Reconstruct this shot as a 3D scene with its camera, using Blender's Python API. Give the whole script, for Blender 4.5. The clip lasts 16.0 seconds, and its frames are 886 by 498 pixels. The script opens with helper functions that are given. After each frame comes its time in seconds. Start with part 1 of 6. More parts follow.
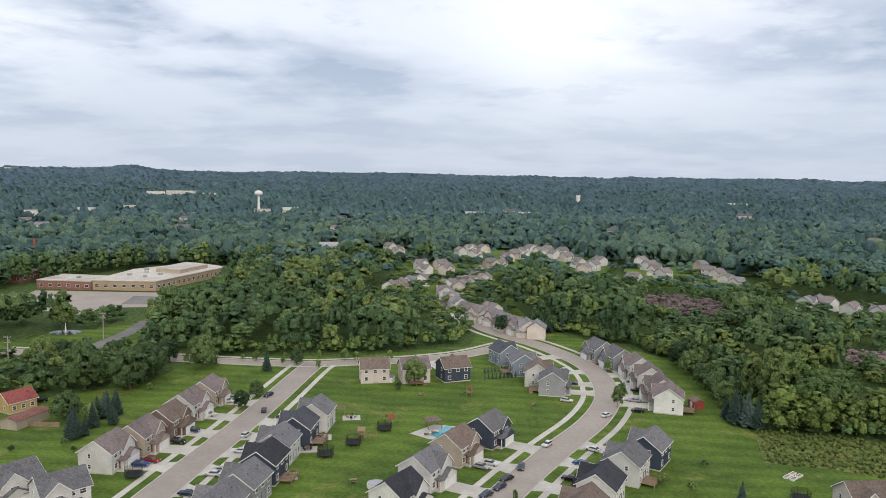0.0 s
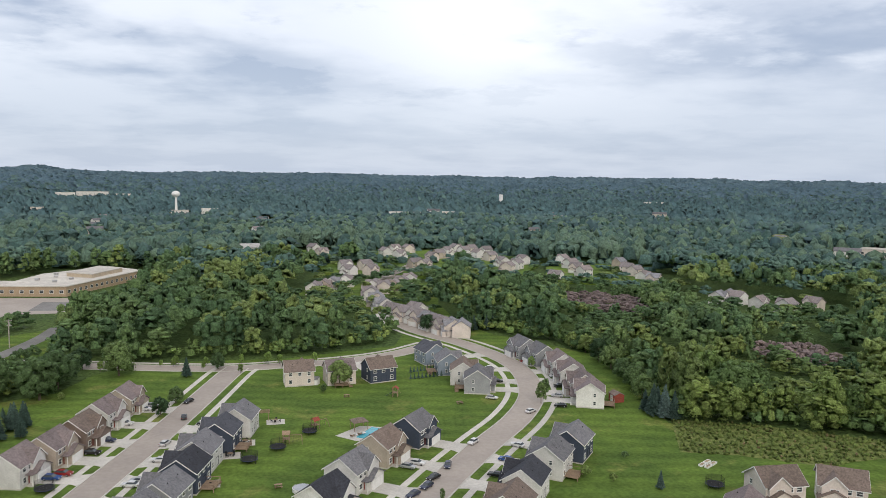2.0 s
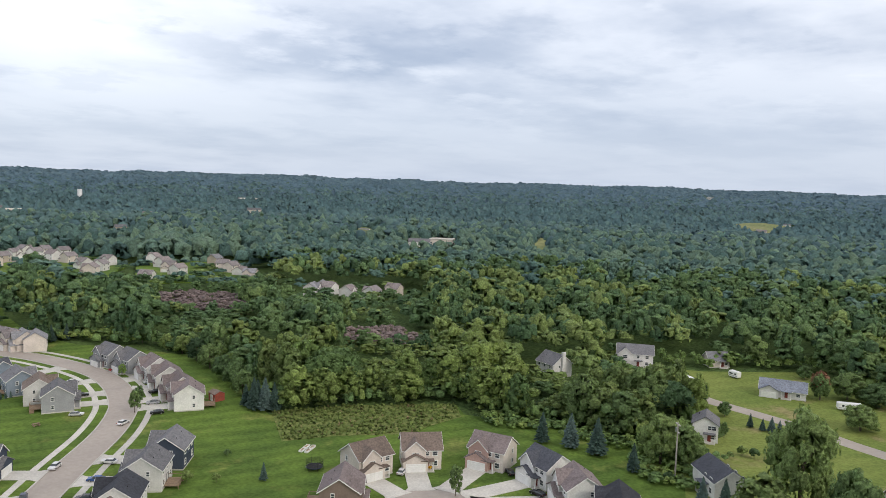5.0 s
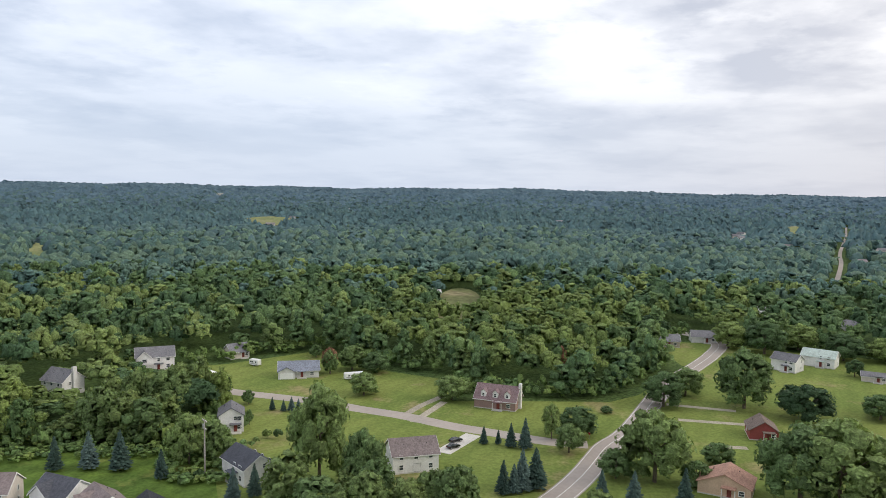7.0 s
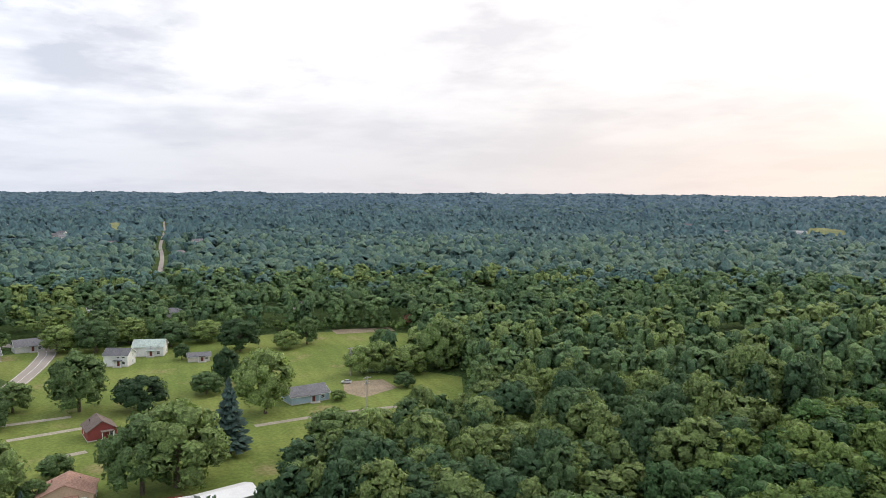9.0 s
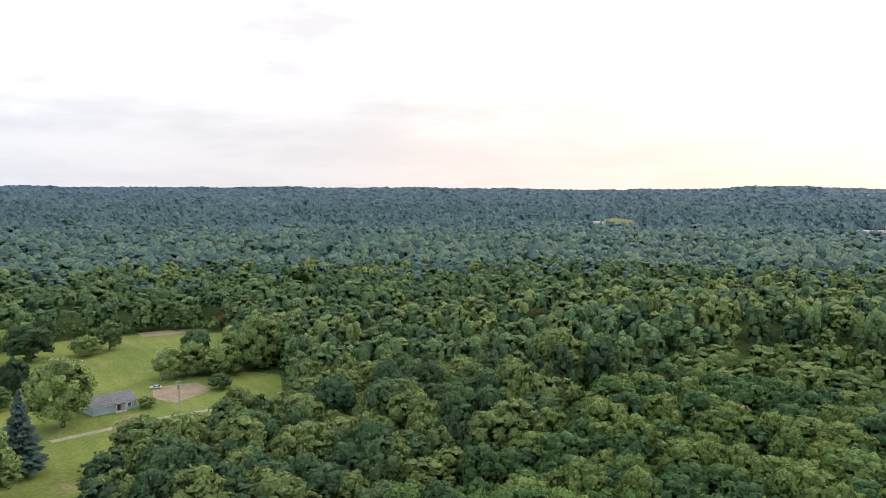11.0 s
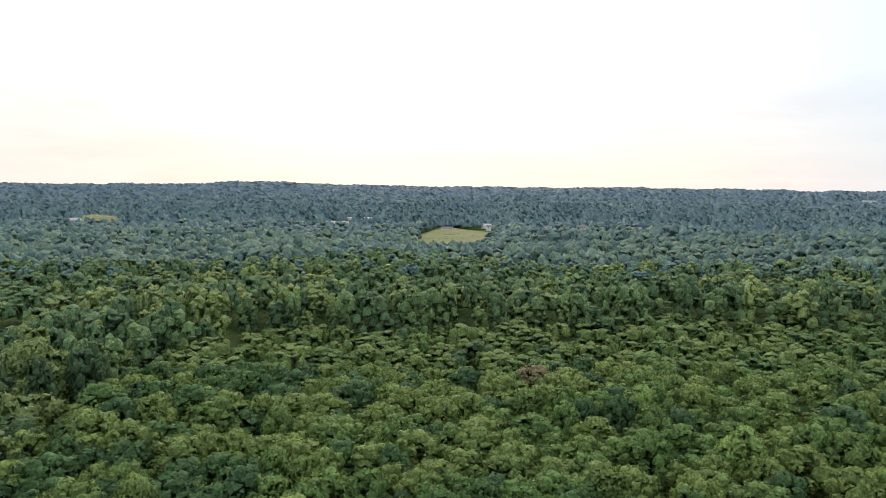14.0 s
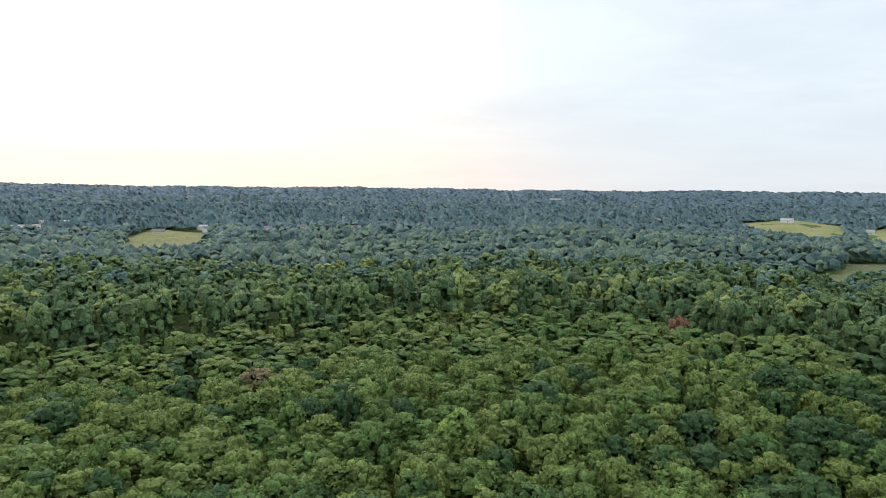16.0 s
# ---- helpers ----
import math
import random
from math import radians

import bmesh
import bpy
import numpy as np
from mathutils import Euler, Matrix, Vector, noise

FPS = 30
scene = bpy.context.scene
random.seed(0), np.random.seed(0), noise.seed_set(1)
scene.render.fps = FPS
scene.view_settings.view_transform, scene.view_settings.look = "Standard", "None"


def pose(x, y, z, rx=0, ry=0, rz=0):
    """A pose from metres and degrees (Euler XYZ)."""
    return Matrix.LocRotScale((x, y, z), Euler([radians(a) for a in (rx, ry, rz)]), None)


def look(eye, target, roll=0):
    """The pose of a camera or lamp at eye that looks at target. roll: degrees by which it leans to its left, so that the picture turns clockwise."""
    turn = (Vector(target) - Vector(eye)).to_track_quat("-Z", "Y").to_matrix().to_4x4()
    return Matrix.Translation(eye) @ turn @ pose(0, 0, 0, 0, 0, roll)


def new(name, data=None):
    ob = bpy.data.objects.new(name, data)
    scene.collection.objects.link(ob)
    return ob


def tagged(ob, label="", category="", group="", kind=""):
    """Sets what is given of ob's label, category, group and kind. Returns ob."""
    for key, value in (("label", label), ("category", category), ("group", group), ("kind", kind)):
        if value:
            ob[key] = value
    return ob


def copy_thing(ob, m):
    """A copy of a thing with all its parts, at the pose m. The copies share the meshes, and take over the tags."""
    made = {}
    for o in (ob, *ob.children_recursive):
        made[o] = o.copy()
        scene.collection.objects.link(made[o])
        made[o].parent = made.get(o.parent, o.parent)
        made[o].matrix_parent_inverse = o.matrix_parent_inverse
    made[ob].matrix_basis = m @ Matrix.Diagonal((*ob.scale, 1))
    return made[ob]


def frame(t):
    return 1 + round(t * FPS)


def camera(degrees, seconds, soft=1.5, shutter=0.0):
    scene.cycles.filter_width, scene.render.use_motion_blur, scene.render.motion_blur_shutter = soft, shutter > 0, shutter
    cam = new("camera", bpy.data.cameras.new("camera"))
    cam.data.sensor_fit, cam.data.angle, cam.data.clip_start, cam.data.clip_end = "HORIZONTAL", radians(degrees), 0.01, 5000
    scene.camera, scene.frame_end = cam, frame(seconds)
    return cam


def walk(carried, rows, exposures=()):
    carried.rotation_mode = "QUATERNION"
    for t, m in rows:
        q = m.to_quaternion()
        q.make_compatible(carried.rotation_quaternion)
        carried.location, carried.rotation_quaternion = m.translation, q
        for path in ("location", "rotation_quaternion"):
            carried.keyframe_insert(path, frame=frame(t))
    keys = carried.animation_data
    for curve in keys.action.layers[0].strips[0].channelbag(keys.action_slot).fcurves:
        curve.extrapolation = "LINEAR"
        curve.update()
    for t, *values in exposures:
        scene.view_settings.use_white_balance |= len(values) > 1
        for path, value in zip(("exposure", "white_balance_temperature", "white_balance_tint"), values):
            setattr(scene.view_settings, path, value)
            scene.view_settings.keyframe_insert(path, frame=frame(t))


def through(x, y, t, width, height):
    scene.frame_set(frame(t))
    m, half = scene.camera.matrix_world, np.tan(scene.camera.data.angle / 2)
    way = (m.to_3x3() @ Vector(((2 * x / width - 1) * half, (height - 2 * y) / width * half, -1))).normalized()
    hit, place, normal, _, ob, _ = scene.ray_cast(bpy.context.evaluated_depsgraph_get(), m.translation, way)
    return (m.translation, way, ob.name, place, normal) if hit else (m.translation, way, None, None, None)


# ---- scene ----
cam = camera(60.64, 16.0, soft=0.85)
EYE = 72.0
# seconds, yaw, pitch, roll of the hovering camera
ROWS = [
    (0.0, 0.00, -5.63, 0.92),
    (0.5, -1.15, -5.66, 0.83),
    (1.0, -3.09, -5.65, 0.90),
    (1.5, -4.49, -5.60, 0.90),
    (2.0, -5.73, -5.55, 0.85),
    (2.5, -9.47, -5.44, 0.90),
    (3.0, -14.73, -5.33, 0.90),
    (3.2, -17.05, -5.29, 0.93),
    (5.3, -39.86, -5.05, 1.69),
    (5.5, -43.06, -4.98, 1.49),
    (6.0, -52.50, -4.91, 1.47),
    (6.5, -60.73, -4.68, 1.33),
    (7.0, -71.39, -4.52, 1.02),
    (7.5, -81.37, -4.40, 0.79),
    (8.0, -90.98, -4.32, 0.63),
    (8.5, -105.61, -4.26, 0.51),
    (9.0, -119.63, -4.17, 0.32),
    (9.2, -123.69, -4.11, 0.56),
    (11.3, -135.88, -4.64, 0.38),
    (11.5, -138.51, -4.68, 0.56),
    (12.0, -146.34, -4.68, 0.57),
    (12.5, -149.23, -4.67, 0.54),
    (13.0, -155.68, -4.71, 0.57),
    (13.5, -163.48, -4.80, 0.62),
    (14.0, -170.88, -4.72, 0.59),
    (14.5, -175.04, -4.63, 0.72),
    (15.0, -179.46, -4.63, 0.72),
    (15.5, -185.19, -4.56, 0.61),
    (16.0, -191.80, -4.55, 0.58),
]
walk(cam, [(t, pose(0, 0, EYE, 0, 0, yaw) @ pose(0, 0, 0, 90 + pitch) @ pose(0, 0, 0, 0, 0, roll)) for t, yaw, pitch, roll in ROWS],
     exposures=[(0.0, 0.02), (5.5, 0.13), (9.0, 0.35), (12.0, 0.48), (16.0, 0.45)])

# ---- light: an overcast evening, the sun low behind thin cloud ----
SUN_AZ, SUN_EL = -169.0, 25.0


def from_azimuth(az, el=0.0):
    """The way towards an azimuth (to the left from +y) and elevation, in degrees."""
    a, e = radians(az), radians(el)
    return Vector((-math.sin(a) * math.cos(e), math.cos(a) * math.cos(e), math.sin(e)))


class Nodes:
    """Short names for building a node tree."""

    def __init__(self, tree):
        self.tree = tree

    def add(self, kind, sockets=(), **settings):
        n = self.tree.nodes.new(kind)
        for key, value in settings.items():
            setattr(n, key, value)
        for key, value in dict(sockets).items():
            if isinstance(value, bpy.types.NodeSocket):
                self.tree.links.new(value, n.inputs[key])
            else:
                n.inputs[key].default_value = value
        return n

    def math(self, op, a, b=0.0, c=0.0, clamp=False):
        return self.add("ShaderNodeMath", {0: a, 1: b, 2: c}, operation=op, use_clamp=clamp).outputs[0]

    def vec(self, op, a, b=(0, 0, 0)):
        n = self.add("ShaderNodeVectorMath", {0: a, 1: b}, operation=op)
        return n.outputs["Value"] if op in ("DOT_PRODUCT", "LENGTH") else n.outputs["Vector"]

    def mix(self, fac, a, b, how="MIX"):
        n = self.add("ShaderNodeMix", {0: fac, 6: a, 7: b}, data_type="RGBA", blend_type=how)
        return n.outputs[2]

    def ramp(self, fac, lo, hi, a=0.0, b=1.0):
        return self.add("ShaderNodeMapRange", {0: fac, 1: lo, 2: hi, 3: a, 4: b}, interpolation_type="SMOOTHSTEP").outputs[0]

    def noise(self, vector, scale, detail=4.0, rough=0.55):
        return self.add("ShaderNodeTexNoise", {"Vector": vector, "Scale": scale, "Detail": detail, "Roughness": rough}).outputs["Fac"]

    def link(self, a, b):
        self.tree.links.new(a, b)


def make_world():
    world = bpy.data.worlds.new("overcast_sky")
    world.use_nodes = True
    world.node_tree.nodes.clear()
    n = Nodes(world.node_tree)
    way = n.vec("NORMALIZE", n.add("ShaderNodeTexCoord").outputs["Generated"])
    xyz = n.add("ShaderNodeSeparateXYZ", {0: way})
    up = n.math("MAXIMUM", xyz.outputs[2], 0.0)
    clear = n.add("ShaderNodeTexSky", sky_type="NISHITA", sun_disc=False, sun_elevation=radians(SUN_EL), sun_rotation=radians(-SUN_AZ))
    blue = n.vec("SCALE", clear.outputs[0])
    world.node_tree.nodes[-1].inputs["Scale"].default_value = 0.12
    # cloud sheet high above, seen flatter towards the horizon
    far = n.math("ADD", up, 0.13)
    flat = n.add("ShaderNodeCombineXYZ", {0: n.math("DIVIDE", xyz.outputs[0], far), 1: n.math("DIVIDE", xyz.outputs[1], far), 2: 3.7})
    big = n.noise(flat.outputs[0], 0.8, 5.0, 0.5)
    small = n.noise(flat.outputs[0], 2.3, 6.0, 0.55)
    puff = n.math("ADD", n.math("MULTIPLY", big, 0.72), n.math("MULTIPLY", small, 0.28))
    thick = n.ramp(puff, 0.4, 0.65)
    # a rent in the cloud to the east, an even bank to the south-east
    bank = n.ramp(n.vec("DOT_PRODUCT", way, tuple(from_azimuth(-46, 20))), 0.8, 0.96)
    shelf = n.ramp(n.vec("DOT_PRODUCT", way, tuple(from_azimuth(13, 14))), 0.93, 0.99)
    streak = n.ramp(n.vec("DOT_PRODUCT", way, tuple(from_azimuth(-74, 10))), 0.9, 0.99)
    rent = n.ramp(n.vec("DOT_PRODUCT", way, tuple(from_azimuth(-4, 24))), 0.88, 0.995)
    thick = n.math("MULTIPLY", thick, n.math("MULTIPLY_ADD", rent, -0.8, 1.0))
    bank = n.math("MULTIPLY", bank, 0.5)
    thick = n.math("ADD", n.math("MULTIPLY", thick, n.math("SUBTRACT", 1.0, bank)), n.math("MULTIPLY", bank, 0.82))
    thick = n.math("MULTIPLY", thick, n.math("MULTIPLY_ADD", streak, -0.15, 1.0))
    rag = n.ramp(n.noise(flat.outputs[0], 1.5, 8.0, 0.6), 0.53, 0.62)
    tear = n.ramp(n.noise(n.vec("ADD", flat.outputs[0], (5.0, 2.0, 0.0)), 1.1, 8.0, 0.6), 0.55, 0.66)
    thick = n.math("ADD", n.math("MULTIPLY", thick, n.math("MULTIPLY_ADD", tear, -0.35, 1.0)), n.math("MULTIPLY", n.math("MULTIPLY", rag, n.math("SUBTRACT", 1.0, bank)), 0.2), clamp=True)
    thick = n.math("ADD", thick, n.math("MULTIPLY", shelf, 0.32), clamp=True)
    side = n.vec("DOT_PRODUCT", way, tuple(from_azimuth(SUN_AZ, SUN_EL)))
    glow = n.ramp(side, -0.3, 0.85)
    halo = n.math("MULTIPLY", n.ramp(side, 0.87, 0.985), n.ramp(up, 0.03, 0.24, 0.04, 1.0))
    thin_cloud = n.mix(glow, (1.16, 1.19, 1.26, 1), (1.02, 0.98, 0.95, 1))
    thick_cloud = n.mix(glow, (0.41, 0.49, 0.645, 1), (0.72, 0.69, 0.7, 1))
    cloud = n.mix(thick, thin_cloud, thick_cloud)
    # the veil near the horizon is even, grey-lilac, and warm below the sun
    veil = n.mix(n.ramp(side, 0.6, 0.95), n.mix(glow, (0.555, 0.63, 0.765, 1), (0.6, 0.57, 0.6, 1)), (0.72, 0.6, 0.55, 1))
    low = n.ramp(up, 0.02, 0.22, 1.0, 0.0)
    cloud = n.mix(n.math("MULTIPLY", low, 0.85), cloud, veil)
    cloud = n.mix(halo, cloud, (2.2, 2.1, 2.0, 1), "MIX")
    # thin blue haze where the cloud ends in the north-west
    end = n.ramp(n.vec("DOT_PRODUCT", way, tuple(from_azimuth(-212, 18))), 0.87, 0.98)
    cloud = n.mix(n.math("MULTIPLY", end, 0.7), cloud, (0.52, 0.62, 0.7, 1))
    sky = n.mix(0.93, blue, cloud)
    back = n.add("ShaderNodeBackground", {0: sky, 1: 1.0})
    n.link(back.outputs[0], n.add("ShaderNodeOutputWorld").inputs[0])
    scene.world = world


make_world()
sun = new("sun", bpy.data.lights.new("sun", "SUN"))
sun.data.energy, sun.data.angle, sun.data.color = 0.75, radians(16), (1.0, 0.9, 0.74)
sun.matrix_world = look((0, 0, 300), Vector((0, 0, 300)) - from_azimuth(SUN_AZ, SUN_EL + 8))


# ---- materials ----
def material(name, base, second=None, scale=1.0, fine=8.0, rough=0.8, metal=0.0, bump=0.0, vary=0.15, island=0.0, tint=None, gloss=0.3, spots=None, through=0.0, sheen=0.0, dark=None, bands=0.0):
    """A procedural surface: base and second colour mixed by broad noise, fine grain, a shift for each object or island."""
    m = bpy.data.materials.new(name)
    m.use_nodes = True
    n = Nodes(m.node_tree)
    shader = m.node_tree.nodes["Principled BSDF"]
    where = n.add("ShaderNodeNewGeometry")
    broad = n.noise(where.outputs["Position"], scale, 3.0, 0.6)
    grain = n.ramp(n.noise(where.outputs["Position"], fine, 3.0, 0.6), 0.3, 0.7)
    second = second or tuple(c * 0.75 for c in base)
    colour = n.mix(n.ramp(broad, 0.35, 0.65), (*base, 1), (*second, 1))
    if spots:
        colour = n.mix(n.ramp(n.noise(where.outputs["Position"], spots[1], 5.0, 0.65), 0.55, 0.68), colour, (*spots[0], 1))
    shade = n.math("MULTIPLY_ADD", n.math("SUBTRACT", grain, 0.5), 1.6 * vary, 1.0)
    one = n.add("ShaderNodeObjectInfo").outputs["Random"]
    shade = n.math("MULTIPLY", shade, n.math("MULTIPLY_ADD", n.math("SUBTRACT", one, 0.5), vary, 1.0))
    if bands:
        # mowing stripes, broken by broad noise
        at = n.add("ShaderNodeSeparateXYZ", {0: where.outputs["Position"]})
        line = n.math("MULTIPLY_ADD", at.outputs[1], 0.9, n.math("MULTIPLY_ADD", at.outputs[0], 0.12, n.math("MULTIPLY", broad, 9.0)))
        shade = n.math("MULTIPLY", shade, n.math("MULTIPLY_ADD", n.math("SINE", line), bands, 1.0))
    if island:
        shade = n.math("MULTIPLY", shade, n.math("MULTIPLY_ADD", n.math("SUBTRACT", where.outputs["Random Per Island"], 0.5), island, 1.0))
    if tint:
        # the kind of tree, given with the mesh
        kind = n.add("ShaderNodeAttribute", attribute_name="species").outputs["Fac"]
        mixed = n.math("FRACT", n.math("ADD", kind, one))
        colour = n.mix(n.math("MULTIPLY", n.ramp(mixed, 0.35, 1.0), 0.95), colour, (*tint, 1))
        if dark:
            colour = n.mix(n.ramp(mixed, 0.4, 0.0), colour, (*dark, 1))
    colour = n.vec("SCALE", colour)
    n.link(shade, m.node_tree.nodes[-1].inputs["Scale"])
    n.link(colour, shader.inputs["Base Color"])
    shader.inputs["Roughness"].default_value = rough
    shader.inputs["Metallic"].default_value = metal
    shader.inputs["Specular IOR Level"].default_value = gloss
    if sheen:
        shader.inputs["Sheen Weight"].default_value, shader.inputs["Sheen Roughness"].default_value = sheen, 0.5
    if through:
        # light passes through the leaves
        thin = n.add("ShaderNodeBsdfTranslucent", {0: n.mix(1.0, colour, (through * 1.05, through * 1.05, through * 0.8, 1), "MULTIPLY")})
        both = n.add("ShaderNodeAddShader", {0: shader.outputs[0], 1: thin.outputs[0]})
        n.link(both.outputs[0], m.node_tree.nodes["Material Output"].inputs[0])
    if bump:
        n.link(n.add("ShaderNodeBump", {"Height": grain, "Strength": 0.7, "Distance": bump}).outputs[0], shader.inputs["Normal"])
    return m


def glass(name, colour=(0.05, 0.06, 0.07)):
    m = material(name, colour, colour, rough=0.06, vary=0.1, gloss=0.6)
    return m


M = {
    "ground": material("undergrowth", (0.075, 0.115, 0.035), (0.055, 0.09, 0.03), 0.03, 0.6, 0.95, bump=0.3, vary=0.5, gloss=0.1),
    "lawn": material("mown_grass", (0.122, 0.19, 0.036), (0.078, 0.13, 0.028), 0.04, 0.9, 0.95, bump=0.05, vary=0.25, gloss=0.1, spots=((0.17, 0.2, 0.055), 0.06), bands=0.12),
    "meadow": material("dry_meadow_grass", (0.17, 0.205, 0.055), (0.125, 0.17, 0.042), 0.03, 0.8, 0.95, bump=0.05, vary=0.2, gloss=0.1, spots=((0.22, 0.2, 0.09), 0.05), bands=0.05),
    "strip": material("roadside_grass", (0.09, 0.15, 0.03), (0.07, 0.12, 0.025), 0.2, 1.5, 0.95, vary=0.35, gloss=0.1),
    "crop": material("weedy_crop_rows", (0.15, 0.172, 0.056), (0.105, 0.138, 0.042), 0.25, 1.3, 0.95, bump=0.08, vary=0.35, gloss=0.1, spots=((0.2, 0.19, 0.085), 0.35)),
    "weed": material("mixed_weeds", (0.13, 0.17, 0.05), (0.1, 0.14, 0.04), 0.2, 2.0, 0.9, vary=0.3, island=0.6, gloss=0.1, spots=((0.21, 0.16, 0.09), 0.4)),
    "concrete": material("pale_concrete", (0.56, 0.54, 0.5), (0.48, 0.46, 0.43), 0.15, 2.0, 0.85, vary=0.12),
    "street": material("worn_street_concrete", (0.39, 0.345, 0.31), (0.345, 0.305, 0.275), 0.06, 0.8, 0.9, vary=0.07, spots=((0.345, 0.31, 0.285), 0.12)),
    "asphalt": material("grey_asphalt", (0.22, 0.215, 0.21), (0.18, 0.175, 0.17), 0.1, 1.5, 0.9, vary=0.16),
    "dirt": material("bare_sandy_soil", (0.36, 0.29, 0.2), (0.3, 0.24, 0.165), 0.2, 1.5, 0.95, bump=0.1, vary=0.3),
    "leaf": material("broad_leaves", (0.096, 0.154, 0.062), (0.08, 0.13, 0.054), 0.05, 1.4, 0.75, bump=0.3, vary=0.5, island=0.42, tint=(0.148, 0.195, 0.066), dark=(0.053, 0.098, 0.047), gloss=0.14, through=0.5),
    "leaf_light": material("light_leaves", (0.088, 0.16, 0.047), (0.074, 0.14, 0.042), 0.05, 1.4, 0.75, bump=0.3, vary=0.5, island=0.42, tint=(0.138, 0.188, 0.054), dark=(0.048, 0.096, 0.04), gloss=0.14, through=0.45),
    "leaf_bright": material("bright_leaves", (0.128, 0.188, 0.058), (0.105, 0.16, 0.052), 0.05, 1.4, 0.75, bump=0.3, vary=0.5, island=0.42, tint=(0.158, 0.208, 0.062), dark=(0.078, 0.13, 0.05), gloss=0.14, through=0.5),
    "leaf_lime": material("yellow_green_leaves", (0.15, 0.225, 0.06), (0.125, 0.19, 0.052), 0.05, 1.4, 0.7, bump=0.3, vary=0.4, island=0.4, gloss=0.25, through=0.5),
    "wither": material("withered_leaves", (0.16, 0.14, 0.068), (0.135, 0.12, 0.06), 0.3, 1.0, 0.8, vary=0.3, island=0.5),
    # distance haze is painted into these colours and tints as blue
    "leaf_far_haze": material("hazed_far_canopy", (0.07, 0.128, 0.138), (0.06, 0.112, 0.124), 0.004, 0.12, 0.75, bump=0.3, vary=0.3, island=0.2, tint=(0.086, 0.146, 0.134), dark=(0.05, 0.096, 0.106), gloss=0.2),
    "leaf_rim_haze": material("hazed_ridge_canopy", (0.082, 0.138, 0.178), (0.072, 0.124, 0.164), 0.003, 0.05, 0.75, bump=0.12, vary=0.18, island=0.1, tint=(0.09, 0.146, 0.172), dark=(0.066, 0.115, 0.15), gloss=0.2),
    # first step of the painted haze: leaf colour shifted towards blue
    "leaf_mid_haze": material("hazed_mid_canopy", (0.076, 0.136, 0.116), (0.065, 0.12, 0.104), 0.01, 0.6, 0.75, bump=0.4, vary=0.4, island=0.3, tint=(0.102, 0.16, 0.108), dark=(0.045, 0.09, 0.082), gloss=0.2, through=0.4),
    "spruce": material("spruce_needles", (0.05, 0.088, 0.07), (0.04, 0.072, 0.058), 0.3, 1.5, 0.85, vary=0.3, island=0.7, tint=(0.075, 0.115, 0.105), gloss=0.2),
    "bark": material("grey_brown_bark", (0.16, 0.13, 0.1), (0.11, 0.09, 0.07), 1.5, 6.0, 0.9, bump=0.05, vary=0.3),
    "pole": material("silvered_pole_wood", (0.42, 0.39, 0.35), (0.34, 0.31, 0.28), 0.8, 5.0, 0.9, bump=0.01, vary=0.2),
    "red_leaf": material("rusty_leaves", (0.25, 0.13, 0.075), (0.2, 0.105, 0.06), 0.3, 1.0, 0.8, vary=0.3, island=0.6),
    "brown_leaf": material("bare_purple_brown_brush", (0.24, 0.185, 0.18), (0.19, 0.15, 0.145), 0.1, 0.6, 0.9, vary=0.4, island=0.6),
    "hay": material("pale_hay_field", (0.21, 0.22, 0.1), (0.16, 0.19, 0.08), 0.02, 0.2, 0.95, vary=0.3, gloss=0.1, spots=((0.27, 0.24, 0.14), 0.03)),
    "gravel": material("pale_gravel", (0.4, 0.36, 0.29), (0.33, 0.3, 0.24), 0.3, 2.0, 0.95, vary=0.25),
    "fen": material("olive_marsh_grass", (0.13, 0.155, 0.075), (0.105, 0.13, 0.066), 0.02, 0.3, 0.95, vary=0.3, gloss=0.1, spots=((0.17, 0.165, 0.09), 0.03)),
    "glass": glass("window_glass"),
    "trim": material("white_trim_paint", (0.78, 0.78, 0.77), (0.72, 0.72, 0.71), 0.6, 4.0, 0.6, vary=0.06),
    "timber": material("weathered_deck_timber", (0.3, 0.22, 0.15), (0.24, 0.17, 0.12), 0.6, 4.0, 0.85, vary=0.25),
    "red_timber": material("stained_red_timber", (0.3, 0.07, 0.05), (0.24, 0.06, 0.045), 0.6, 4.0, 0.8, vary=0.2),
    "black": material("black_rubber", (0.025, 0.025, 0.028), (0.02, 0.02, 0.022), 2.0, 8.0, 0.7, vary=0.2),
    "steel": material("galvanised_steel", (0.5, 0.5, 0.5), (0.44, 0.44, 0.45), 1.0, 6.0, 0.4, 0.8, vary=0.1),
    "water": material("blue_pool_water", (0.1, 0.42, 0.5), (0.08, 0.36, 0.46), 0.3, 1.5, 0.05, vary=0.1, gloss=0.5),
    "pond": material("grey_pond_water", (0.06, 0.075, 0.075), (0.05, 0.065, 0.065), 0.05, 0.4, 0.12, vary=0.05, gloss=0.5),
    "white": material("white_enamel", (0.8, 0.8, 0.8), (0.74, 0.74, 0.75), 0.3, 3.0, 0.4, vary=0.06),
    "brick": material("red_brick", (0.3, 0.15, 0.115), (0.25, 0.125, 0.095), 0.6, 5.0, 0.85, vary=0.25),
    "membrane": material("pale_roof_membrane", (0.6, 0.57, 0.52), (0.5, 0.47, 0.43), 0.05, 0.4, 0.8, vary=0.15, spots=((0.42, 0.38, 0.34), 0.06)),
}
PAINT = {}


